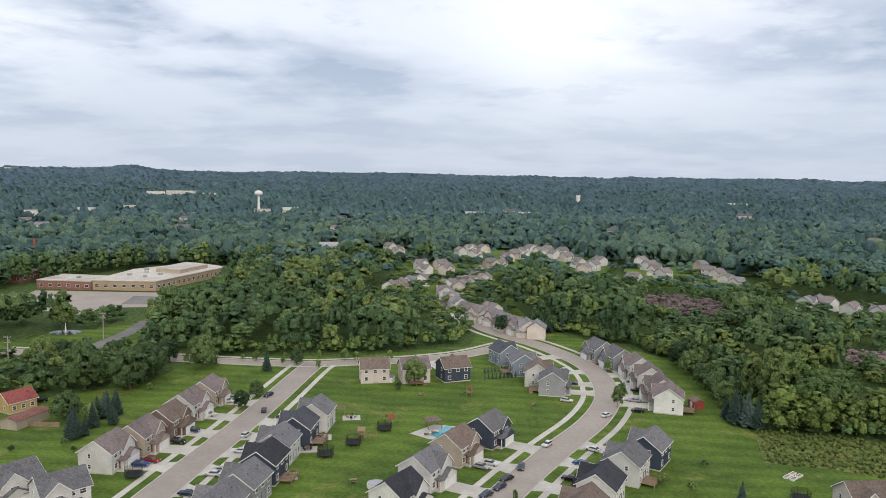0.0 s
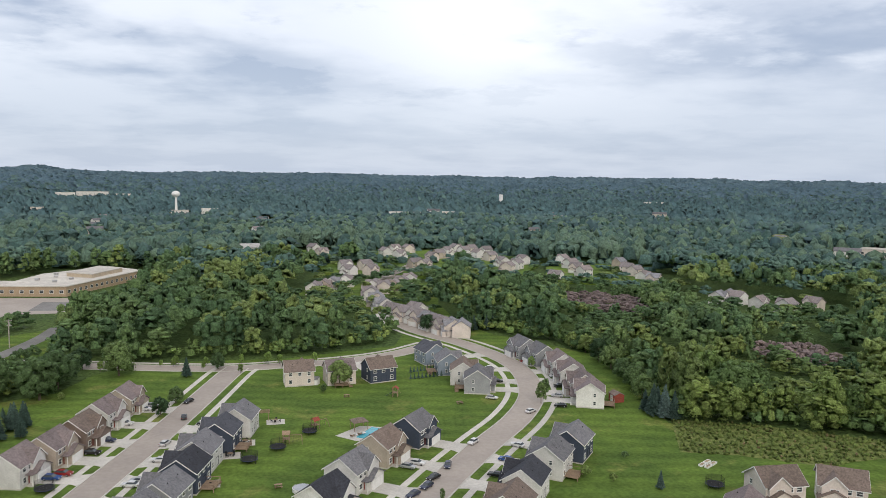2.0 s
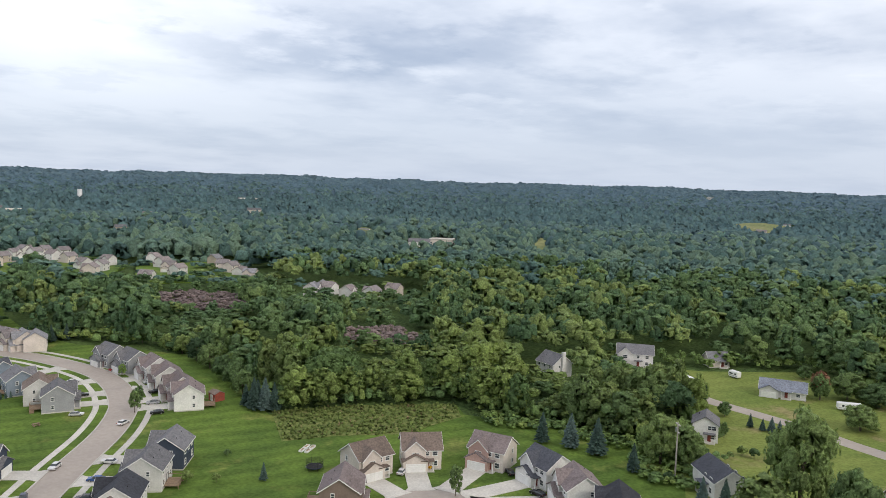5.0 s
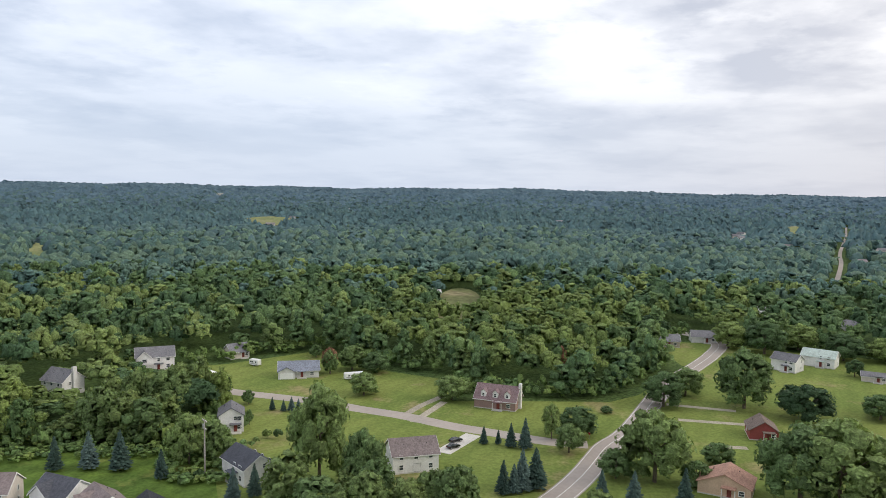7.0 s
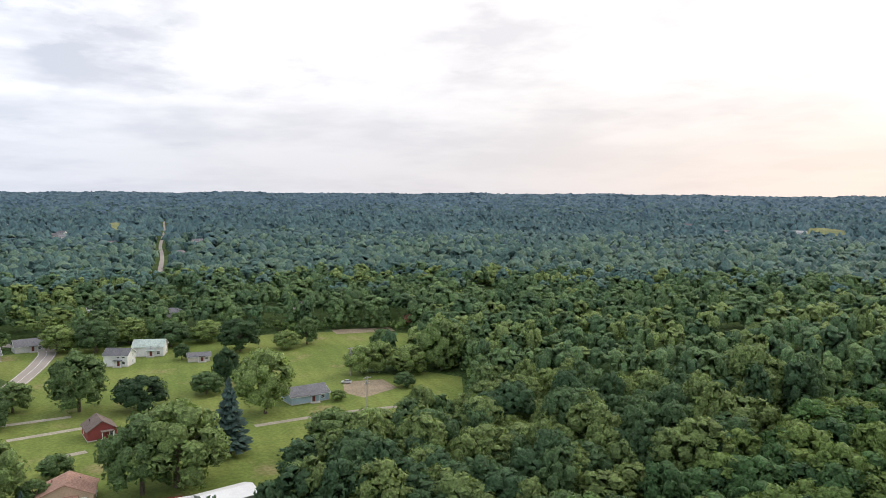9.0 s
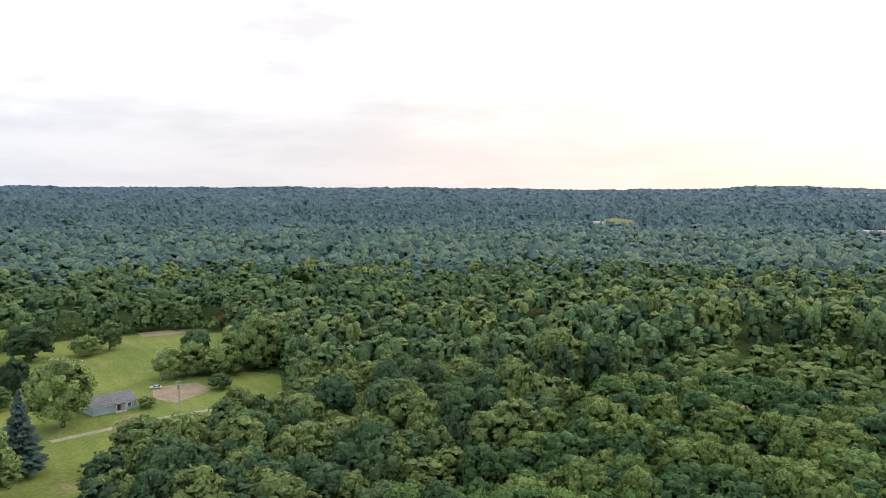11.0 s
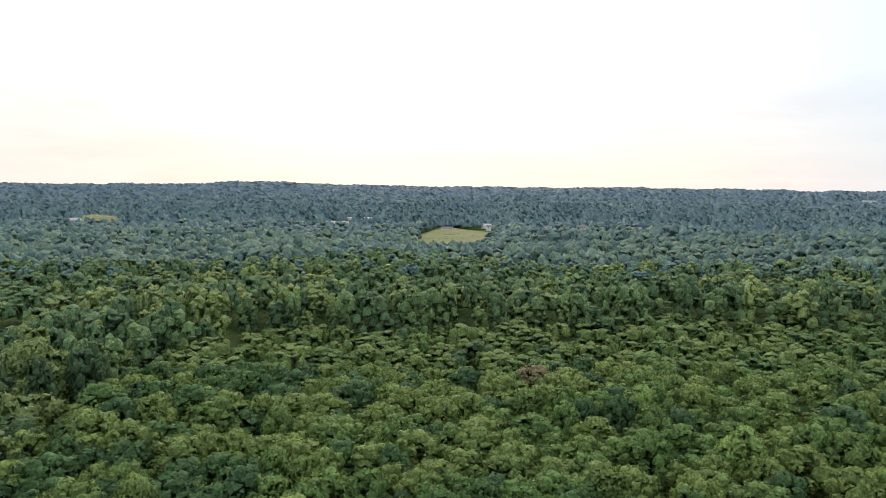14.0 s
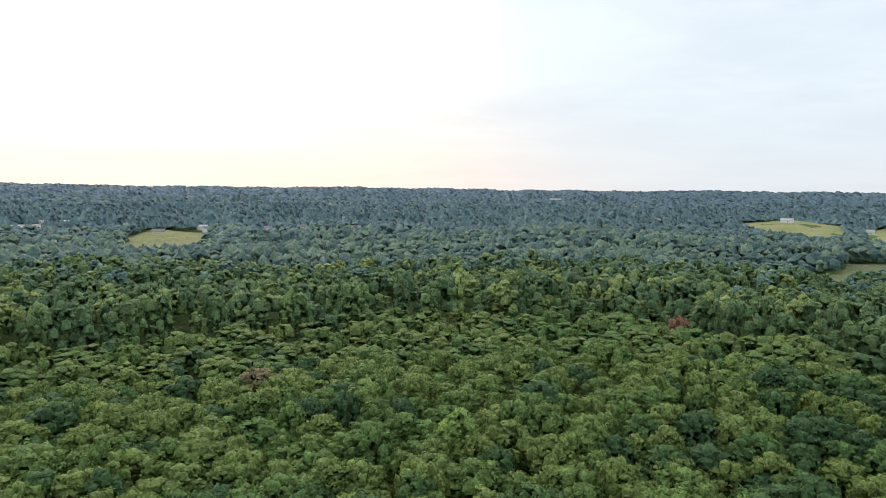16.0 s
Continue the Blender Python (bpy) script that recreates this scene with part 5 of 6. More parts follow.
        part("step", boxes(*[((1.85, -d / 2 - 3.2 + 0.0, 0.75 - 0.19 * k - 0.12), (1.85 + 0.3 * (k + 1), -d / 2 - 2.0, 0.75 - 0.19 * k)) for k in range(4)]), deck, dk)
    return root


def facing(line, x, y):
    """Degrees that turn a house's front to the nearest point of a street, and the distance."""
    p, _ = smooth(line, 2.0)
    d = np.hypot(p[:, 0] - x, p[:, 1] - y)
    q = p[d.argmin()]
    return math.degrees(math.atan2(-(q[0] - x), q[1] - y)), float(d.min())


GREY, PALE, NAVY, TAN, BROWN, BLUE, BEIGE = (0.33, 0.34, 0.36), (0.66, 0.65, 0.64), (0.055, 0.07, 0.105), (0.44, 0.38, 0.32), (0.22, 0.165, 0.14), (0.26, 0.31, 0.38), (0.68, 0.61, 0.56)
WHITE, BRICKY = (0.76, 0.75, 0.74), (0.3, 0.14, 0.11)
R_GREY, R_DARK, R_BROWN, R_BLACK, R_MAUVE = (0.17, 0.17, 0.185), (0.085, 0.09, 0.11), (0.185, 0.145, 0.125), (0.045, 0.048, 0.06), (0.2, 0.165, 0.165)
SAY = {GREY: "grey", PALE: "pale grey", NAVY: "navy blue", TAN: "tan", BROWN: "brown", BLUE: "blue-grey", BEIGE: "beige", WHITE: "white", BRICKY: "red brick",
       R_GREY: "grey shingle roof", R_DARK: "dark slate shingle roof", R_BROWN: "brown shingle roof", R_BLACK: "black shingle roof", R_MAUVE: "mauve-brown shingle roof"}


def driveway(x, y, yaw, hand, w, d, reach, width=5.6):
    """A concrete drive from the garage to the street, over the sidewalk."""
    gx = hand * (w / 2 - 3.1)
    m = pose(x, y, 0, 0, 0, yaw)
    y0, y1 = d / 2 + 1.6, reach
    pts = [m @ Vector(p) for p in ((gx - width / 2, y0, 0), (gx - width / 2, y1 - 2.0, 0), (gx - width / 2 - 0.9, y1, 0), (gx + width / 2 + 0.9, y1, 0), (gx + width / 2, y1 - 2.0, 0), (gx + width / 2, y0, 0))]
    ob = link_mesh("driveway", slab(bmesh.new(), [(p.x, p.y) for p in pts], -0.2, 0.145), M["concrete"])
    tagged(ob, "pale concrete driveway from a garage to the street", "driveway", kind="structure")


def row(places, line, looks, hand=1, group="", w=9.7, d=8.6, half=4.2, deck_every=2, shift=0.0, fronts={}, back=0.0):
    for k, (x, y) in enumerate(places):
        wall, roof = looks[k % len(looks)]
        yaw, dist = facing(line, x, y)
        yaw += shift
        x, y, dist = x + back * math.sin(math.radians(yaw)), y - back * math.cos(math.radians(yaw)), dist + back
        label = f"two-storey {SAY[wall]} house with {SAY[roof]} and garage"
        house(x, y, yaw, wall, roof, label, w, d, 5.2, 2.9, hand=hand, group=group, deck=(M["timber"] if k % deck_every == 1 else None), accent=fronts.get(k))
        driveway(x, y, yaw, hand, w, d, dist - half)


row(LEFT_ROW, A_LINE, ((PALE, R_MAUVE), (TAN, R_MAUVE), (BROWN, R_BROWN), (PALE, R_MAUVE), (TAN, R_MAUVE)), -1, "houses on the straight street", deck_every=9, back=2.6)
row(RIGHT_ROW, A_LINE, ((PALE, R_GREY), (NAVY, R_DARK), (PALE, R_GREY), (NAVY, R_BLACK), (GREY, R_GREY), (GREY, R_GREY)), 1, "houses on the straight street")
row(CROSS_ROW, CROSS, ((BEIGE, R_BROWN), (BEIGE, R_MAUVE), (NAVY, R_BROWN)), 1, "houses on the cross street", deck_every=9)
row(B_WEST, B_LINE, ((BLUE, R_DARK), (BLUE, R_GREY), (PALE, R_BROWN), (GREY, R_GREY), (NAVY, R_GREY), (TAN, R_BROWN), (PALE, R_GREY), (WHITE, R_BLACK)), -1, "houses on the curving street")
row(B_EAST, B_LINE, ((GREY, R_GREY), (GREY, R_GREY), (PALE, R_MAUVE), (PALE, R_MAUVE), (BEIGE, R_MAUVE), (WHITE, R_MAUVE), (NAVY, R_GREY), (PALE, R_GREY), (WHITE, R_BLACK), (TAN, R_BROWN)), 1, "houses on the curving street")
row(NW, [(-70, 90), (-66, 140)], ((PALE, R_GREY), (PALE, R_GREY)), 1, "houses on the straight street", deck_every=9)
court = [(COURT_C[0] + 10 * math.cos(k * math.pi / 14), COURT_C[1] + 10 * math.sin(k * math.pi / 14)) for k in range(28)]
sheet("road", court, 0.09, M["street"], "round concrete turning circle of a cul-de-sac", "road")
road("road", [(30, 98), (62, 118), tuple(COURT_C)], 8.2, M["street"], "short residential street ending in a turning circle", z=0.086)
row(COURT, [(COURT_C[0] - 0.5, COURT_C[1]), (COURT_C[0] + 0.5, COURT_C[1])], ((BEIGE, R_BROWN), (BROWN, R_MAUVE), (BEIGE, R_BROWN), (BEIGE, R_MAUVE), (WHITE, R_DARK), (PALE, R_MAUVE), (NAVY, R_BLACK)), 1, "houses round the cul-de-sac", half=9.0, deck_every=9, fronts={3: (0.5, 0.34, 0.3)})

# country houses: place, turn, walls, roof, size
R_BLUE = (0.2, 0.22, 0.27)
for (x, y), yaw, wall, roof, w, d, eave, rise, garage, text in (
        (RANCH[0], 60, WHITE, R_DARK, 12, 8, 4.4, 2.6, False, "white gabled outbuilding with dark blue-grey roof"),
        (RANCH[1], 124, WHITE, R_GREY, 7, 8, 5.2, 2.2, False, "white two-storey house half hidden by trees"),
        (RANCH[2], 119, PALE, R_BLUE, 15, 9, 2.9, 2.6, True, "long single-storey ranch house with blue-grey roof"),
        (RANCH[3], 150, BEIGE, R_GREY, 8.5, 7, 3.0, 2.8, False, "beige garage building beside the woods"),
        (RANCH[4], 132, WHITE, R_GREY, 14, 9, 5.4, 3.0, False, "white two-storey house with a rear deck"),
        (RANCH[5], -95, PALE, R_GREY, 10, 9, 5.2, 3.4, False, "pale grey house with chimney among trees"),
        (RANCH[6], 88, (0.3, 0.2, 0.18), (0.22, 0.155, 0.16), 14, 9, 3.2, 4.0, False, "mauve-brown brick cape-style house with white dormers"),
        (RANCH[7], -55, WHITE, R_MAUVE, 12, 9, 4.8, 3.0, True, "large white house with wide concrete drive"),
        (WEST_H[0], 95, (0.3, 0.07, 0.065), R_BROWN, 8, 9, 3.0, 2.6, False, "small red wooden house with white trim"),
        (WEST_H[1], 80, (0.58, 0.42, 0.3), (0.42, 0.25, 0.19), 12, 9, 3.0, 2.6, False, "tan bungalow with rust-red shingle roof"),
        (WEST_H[4], 95, (0.4, 0.52, 0.6), R_GREY, 14, 9, 2.9, 2.2, False, "light blue single-storey house with dark roof"),
        (WEST_H[5], 60, WHITE, R_GREY, 10, 8, 4.8, 2.2, False, "white two-storey house beside the country road"),
        (WEST_H[6], 70, WHITE, (0.42, 0.5, 0.46), 13, 9, 4.4, 2.4, False, "white house with pale green roof"),
        (WEST_H[7], 80, BEIGE, R_GREY, 9, 5, 2.4, 1.2, False, "long low beige shed"),
        (WEST_H[8], 100, TAN, R_GREY, 12, 8, 3.0, 2.4, False, "small tan house with grey roof"),
        (WEST_H[9], 100, PALE, R_GREY, 12, 8, 3.0, 2.4, False, "small pale house with grey roof")):
    SAY.setdefault(roof, "shingle roof")
    home = house(x, y, yaw, wall, roof, text, w, d, eave, rise, garage=garage, gable="rear deck" in text, back_along="y" if x in (RANCH[1][0], WEST_H[0][0], WEST_H[1][0]) else None, group="country houses")
    if "dormers" in text:
        for k in (-1, 0, 1):
            dx = k * w * 0.29
            dormer = part("dormer", gabled_box(bmesh.new(), dx - 0.9, dx + 0.9, d * 0.12, d / 2 - 0.6, eave + 0.3, eave + 2.3, 0.8, "y"), coloured("siding", WHITE), home)
            part("dormer_roof", gable_roof(bmesh.new(), dx - 0.9, dx + 0.9, d * 0.1, d / 2 - 0.6, eave + 2.3, 0.85, "y", 0.2, 0.12), coloured("shingle", roof), dormer)
            window(home, dx, d / 2 - 0.6, eave + 1.4, 0, 0.9, 1.2)
    if "dormers" in text or "chimney" in text:
        cx = -w / 2 - 0.9 if "dormers" in text else w / 2
        part("chimney", boxes(((cx, -0.7, -0.3), (cx + 0.9, 0.7, eave + rise + 1.2))), coloured("siding", WHITE if "dormers" in text else wall), home)

# distant subdivision, on its own lawns
for outline, text in (([(-45, 455), (-10, 425), (6, 392), (20, 360), (50, 325), (60, 330), (45, 365), (40, 420), (45, 500), (-20, 500)], "lawns along a street of distant houses"),
                      ([(-60, 700), (-30, 540), (50, 520), (110, 530), (140, 600), (110, 710)], "lawns among a cluster of distant houses"),
                      ([(120, 500), (200, 485), (212, 590), (150, 620)], "lawns among a cluster of distant houses")):
    p = np.array(outline, float)
    lawn = link_mesh("lawn", slab(bmesh.new(), [tuple(q) for q in p], -3, 0.06 if p[:, 1].max() < 520 else 2.2), M["lawn"])
    tagged(lawn, text, "lawn", kind="structure")
road("road", [(12, 392), (2, 440), (2, 490), (20, 540), (40, 600), (70, 640), (120, 610)], 8, M["street"], "winding street among distant houses", z=2.3, kerb=False)
# lighter roof colours for the distant houses
R_PALE_MAUVE, R_PINK, R_SILVER = (0.24, 0.215, 0.22), (0.26, 0.225, 0.225), (0.25, 0.25, 0.27)
SAY.update({R_PALE_MAUVE: "light mauve roof", R_PINK: "light pinkish-brown roof", R_SILVER: "pale grey roof"})
FAR_LINE = [(28.9, 335.7), (20.3, 351.3), (8.0, 368.0), (-6.0, 395.0), (-9.0, 440.0), (0.0, 500.0)]
rng = rngs(77)
for places in (FAR_A, FAR_B, FAR_C):
    for k, (x, y) in enumerate(places):
        wall = (PALE, WHITE, BEIGE, PALE, TAN, BEIGE)[int(rng.integers(6))]
        roof = (R_PALE_MAUVE, R_PINK, R_SILVER, R_PALE_MAUVE)[int(rng.integers(4))]
        z = max(2.0 if y > 515 else 0.0, float(height(np.float64(x), np.float64(y))))
        turn = (20 if k % 3 else 110) + 40 * rng.random() + (180 if rng.random() < 0.5 else 0)
        if places is FAR_B:
            turn = facing(FAR_LINE, x, y)[0] + 8 * (rng.random() - 0.5)
        house(x, y, turn, wall, roof, f"distant two-storey {SAY[wall]} house with {SAY[roof]}", 8.8, 8.0, 5.2, 2.6, far=True, group="distant houses", hand=1 if k % 2 else -1, z=z)


def cottage(x, y, yaw, wall, roof, label, w, d, h):
    """A plain house far off: walls, roof, two windows, a door."""
    root = new("cottage")
    root.matrix_basis = pose(x, y, float(height(np.float64(x), np.float64(y))), 0, 0, yaw)
    tagged(root, label, "house", "houses among distant trees")
    part("wall", gabled_box(bmesh.new(), -w / 2, w / 2, -d / 2, d / 2, -0.5, h, 2.3), coloured("siding", wall), root)
    part("roof", gable_roof(bmesh.new(), -w / 2, w / 2, -d / 2, d / 2, h, 2.4), coloured("shingle", roof), root)
    for dx in (-0.3, 0.3):
        window(root, dx * w, d / 2, h - 1.4, 0, 1.4, 1.3)
    door_mesh("front_door", root, 1.0, 2.1, 0, d / 2, M["trim"], 3, 2, 0.0)


rng = rngs(62)
for x, y in COTTAGES:
    wall = (WHITE, PALE, BEIGE, WHITE, TAN)[int(rng.integers(5))]
    roof = (R_SILVER, R_PALE_MAUVE, R_GREY)[int(rng.integers(3))]
    cottage(x, y, math.degrees(math.atan2(-x, y)) + 180 + 70 * (rng.random() - 0.5), wall, roof, f"small distant {SAY[wall]} house with {SAY[roof]} among trees", 9 + 7 * rng.random(), 8, 4.6 + 2.6 * rng.random())


# ---- vehicles ----
def profile_body(bm, profile, half, inset=0.0):
    """A body swept across its width from a side outline (x, z)."""
    rows = []
    for s, k in ((-1, 1.0), (1, 1.0)):
        rows.append([bm.verts.new((x, s * (half - inset * max(0.0, z - 0.9)), z)) for x, z in profile])
    n = len(profile)
    for k in range(n):
        bm.faces.new((rows[0][k], rows[0][(k + 1) % n], rows[1][(k + 1) % n], rows[1][k]))
    bm.faces.new(rows[0][::-1])
    bm.faces.new(rows[1])
    bmesh.ops.recalc_face_normals(bm, faces=bm.faces)
    return bm


COLOURS = {"white": (0.72, 0.72, 0.73), "black": (0.018, 0.018, 0.02), "navy": (0.03, 0.04, 0.08), "blue": (0.03, 0.08, 0.25), "red": (0.3, 0.03, 0.03), "silver": (0.42, 0.43, 0.45), "yellow": (0.75, 0.42, 0.03)}
FLEET = {}


def car_kind(colour):
    root = new("car")
    body = [(-2.3, 0.35), (2.25, 0.35), (2.35, 0.6), (2.2, 0.85), (1.1, 0.98), (-1.95, 1.0), (-2.3, 0.9), (-2.38, 0.6)]
    part("body", profile_body(bmesh.new(), body, 0.92, 0.2), coloured("paint", COLOURS[colour]), root)
    part("cabin_glass", profile_body(bmesh.new(), [(1.05, 0.96), (0.35, 1.42), (-1.45, 1.44), (-1.95, 0.98)], 0.86, 0.35), M["glass"], root)
    part("roof_panel", boxes(((-1.4, -0.66, 1.44), (0.35, 0.66, 1.5))), coloured("paint", COLOURS[colour]), root)
    for sx in (-1.4, 1.42):
        for sy in (-1, 1):
            wheel = part("wheel", tube(bmesh.new(), (sx, sy * 0.72, 0.33), (sx, sy * 0.93, 0.33), 0.33, 0.33, 12), M["black"], root)
            part("rim", tube(bmesh.new(), (sx, sy * 0.9, 0.33), (sx, sy * 0.945, 0.33), 0.2, 0.19, 10), M["steel"], wheel)
    for sy in (-1, 1):
        part("headlight", boxes(((2.2, sy * 0.7 - 0.18, 0.62), (2.34, sy * 0.7 + 0.18, 0.78))), M["trim"], root)
        part("tail_light", boxes(((-2.39, sy * 0.72 - 0.16, 0.7), (-2.28, sy * 0.72 + 0.16, 0.86))), coloured("paint", COLOURS["red"]), root)
    return tagged(root, f"{colour} car parked on pale concrete", "car")


def park(x, y, turn, colour, z=0.14, group="parked cars", scale=0.92):
    m = pose(x, y, z, 0, 0, turn) @ Matrix.Diagonal((scale, scale, scale, 1))
    if colour in FLEET:
        ob = copy_thing(FLEET[colour], m)
    else:
        ob = FLEET[colour] = car_kind(colour)
        ob.matrix_basis = m
    ob["group"] = group


for fleet, line in ((CARS_A, A_LINE), (CARS_B, B_LINE)):
    for x, y, colour in fleet:
        yaw, dist = facing(line, x, y)
        park(x, y, yaw + (90 if dist > 5 else 0), colour, 0.15 if dist > 5 else 0.1)
for k, (x, y, colour) in enumerate(CARS_C):
    park(x, y, (40, 20, 70, 100, -35, -35, 10, 60, 90)[k], colour, 0.15 if k < 4 else 0.1)


# ---- school, water tower and distant buildings ----
def flat_block(name, outline, h, wall, label, category="building", parapet=0.5, z=0.0, windows=0):
    """A flat-roofed building: walls, roof with parapet, a row of windows along each long side."""
    root = new(name)
    tagged(root, label, category)
    part("wall", slab(bmesh.new(), outline, z - 1.0, z + h), wall, root)
    mid = Vector((sum(p[0] for p in outline) / len(outline), sum(p[1] for p in outline) / len(outline)))
    inner = [tuple(mid + (Vector(p) - mid) * 1.012) for p in outline]
    part("roof", slab(bmesh.new(), inner, z + h + 0.004, z + h + parapet), M["membrane"], root)
    if windows:
        area = sum(a[0] * b[1] - b[0] * a[1] for a, b in zip(outline, outline[1:] + outline[:1]))
        pts = outline if area > 0 else outline[::-1]
        for a, b in zip(pts, pts[1:] + pts[:1]):
            a, b = Vector(a), Vector(b)
            n = int((b - a).length / windows)
            turn = math.degrees(math.atan2((b - a).y, (b - a).x)) + 180
            for k in range(n):
                p = a + (b - a) * ((k + 0.5) / n)
                window(root, p.x, p.y, z + h * 0.5, turn, min(2.4, windows * 0.55), min(1.8, h * 0.4))
    return root


flat_block("school_building", [(-243, 449), (-209, 446), (-207, 470), (-240, 476)], 5.0, M["brick"], "low red-brick school wing with pale flat roof", windows=5)
flat_block("school_building", [(-208.6, 447), (-170.5, 446), (-150, 520), (-178, 540), (-205, 500)], 5.6, coloured("siding", (0.45, 0.34, 0.24)), "long tan-brick school hall with pale flat roof", windows=5)
flat_block("school_building", [(-186, 488), (-168, 480), (-160, 512), (-178, 522)], 8.2, coloured("siding", (0.5, 0.42, 0.32)), "raised central roof block of the school", windows=0)
for k, (dx, dy) in enumerate(((-196, 470), (-190, 482), (-183, 462), (-178, 474), (-172, 505), (-195, 495), (-222, 458))):
    root = new("roof_unit")
    root.matrix_basis = pose(dx, dy, 5.6 if k < 6 else 5.0, 0, 0, 15 * k)
    tagged(root, "grey ventilation box on the school roof", "roof unit", "roof units of the school")
    part("casing", boxes(((-1.2, -0.9, 0.4), (1.2, 0.9, 1.7))), M["steel"], root)
    part("grille", boxes(((-0.8, 0.9, 0.6), (0.8, 0.96, 1.4))), M["black"], root)
sheet("parking_lot", [(-240, 442), (-168, 441), (-146, 395), (-178, 389), (-176, 368), (-232, 392)], 0.07, M["street"], "wide empty parking lot of pale asphalt", "parking lot")
sheet("parking_lot", [(-176, 428), (-160, 426), (-150, 402), (-172, 400)], 0.085, M["asphalt"], "darker asphalt strip of the parking lot", "parking lot")
bx, by = -305.0, 560.0
flat_block("boiler_house", [(bx - 6, by), (bx + 8, by), (bx + 8, by + 10), (bx - 6, by + 10)], 6, M["brick"], "small brick boiler house beside a chimney", windows=4)
stack = link_mesh("chimney", tube(bmesh.new(), (bx + 3, by - 3, -0.5), (bx + 3, by - 3, 20), 1.5, 1.1, 12), M["brick"])
tagged(stack, "tall tapered red-brick chimney above the trees", "chimney")
flat_block("brick_building", [(-300, 470), (-262, 468), (-262, 490), (-300, 492)], 6, M["brick"], "low brick building beside the school", windows=5)


def water_tower(x, y, h):
    root = new("water_tower")
    z = float(height(np.float64(x), np.float64(y)))
    root.matrix_basis = pose(x, y, z)
    tagged(root, "white single-pedestal water tower above the forest", "water tower")
    bm = bmesh.new()
    bmesh.ops.create_uvsphere(bm, u_segments=20, v_segments=12, radius=1)
    bmesh.ops.transform(bm, matrix=Matrix.Translation((0, 0, h - 5)) @ Matrix.Diagonal((7.2, 7.2, 5.2, 1)), verts=bm.verts)
    part("tank", bm, M["white"], root)
    part("pedestal", tube(bmesh.new(), (0, 0, -1), (0, 0, h - 8), 2.6, 1.7, 14), M["white"], root)
    part("skirt", tube(bmesh.new(), (0, 0, h - 9.4), (0, 0, h - 8), 1.7, 4.0, 14), M["white"], root)


water_tower(WTOWER[0][0], WTOWER[0][1], 40)
x, y = [1750 * c for c in from_azimuth(-10.04).xy]
tank = link_mesh("storage_tank", tube(bmesh.new(), (x, y, -1), (x, y, 30), 4.8, 4.8, 20), M["white"])
tagged(tank, "white cylindrical storage tank above the forest", "storage tank")

rng = rngs(81)
for k, (x, y, w, h) in enumerate(FARBLD_E + FARBLD_S + FARBLD_W):
    r = math.hypot(x, y)
    z = float(height(np.float64(x), np.float64(y)))
    yaw = math.degrees(math.atan2(-x, y)) + 180 + 30 * (rng.random() - 0.5)
    tall = max(h, 5.0) + 2.0 * (r > 700)
    wall = (WHITE, PALE, BEIGE)[k % 3]
    if w > 24:
        m = pose(x, y, 0, 0, 0, yaw)
        pts = [(m @ Vector(p)).xy[:] for p in ((-w / 2, -9, 0), (w / 2, -9, 0), (w / 2, 12, 0), (-w / 2, 12, 0))]
        flat_block("distant_building", pts, tall, coloured("siding", wall), f"long low {SAY[wall]} building among distant trees", z=z, windows=max(5, w / 8))
    else:
        roof = (R_GREY, R_MAUVE, R_GREY, (0.5, 0.5, 0.5))[k % 4]
        SAY.setdefault(roof, "pale roof")
        house(x, y, yaw, wall, roof, f"distant {SAY[wall]} house with {SAY[roof]} among trees", max(w, 9), 10, eave=max(5.5, tall - 3) if r > 700 else max(2.9, h - 2.2), rise=3.0 if r > 700 else 2.2, far=True, gable=False, garage=False, z=z, group="distant houses")


def field_sheet(name, outline, mat, label, lift=0.35, rise=0.0):
    """A far field laid over the rolling ground; rise tilts it up away from the camera, into view."""
    p = np.array(outline)
    mid = p.mean(0)
    verts = [(*mid, 0.0)] + [(*(mid + (q - mid) * s), 0.0) for s in (0.33, 0.66, 1.0) for q in p]
    v = np.array(verts)
    v[:, 2] = height(v[:, 0], v[:, 1]) + lift
    r = np.hypot(v[:, 0], v[:, 1])
    v[:, 2] += rise * (r - r.min())
    n = len(p)
    tris = [(0, 1 + k, 1 + (k + 1) % n) for k in range(n)]
    for i in (0, 1):
        for k in range(n):
            a, b = 1 + i * n + k, 1 + i * n + (k + 1) % n
            tris += [(a, a + n, b + n), (a, b + n, b)]
    ob = raw_mesh(name, v, np.array(tris), mat)
    return tagged(ob, label, "field", kind="structure")


for k, f in enumerate(FIELD_PLAN):
    field_sheet("field", round_patch(f[0], f[1], f[2], f[3]), M["hay"], "open pale green field among distant woods", 0.6, 0.02 if math.hypot(f[0], f[1]) < 600 else 0.045)
for outline in FARM_FIELDS:
    field_sheet("field", outline, M["hay"], "open pale green farm field among distant woods", 0.6, 0.004)
field_sheet("field", FEN, M["fen"], "flat olive marsh meadow between woods", 0.4, 0.0)
sheet("lawn", VERGE, 0.058, M["lawn"], "mown roadside verge before the school", "lawn")
field_sheet("field", MARSH_A, M["crop"], "yellowish marsh grass in a clearing", 0.06)
field_sheet("field", MARSH_B, M["crop"], "yellowish marsh grass in a clearing", 0.06)
road("road", GULLY, 4.2, M["street"], "straight grey track cut through the woods", kerb=False, z=0.6)
sheet("dirt", DIRT1, 0.08, M["dirt"], "strip of bare sandy soil at the field's edge", "bare soil")
sheet("dirt", DIRT2, 0.08, M["dirt"], "patch of bare sandy soil beside a shed", "bare soil")
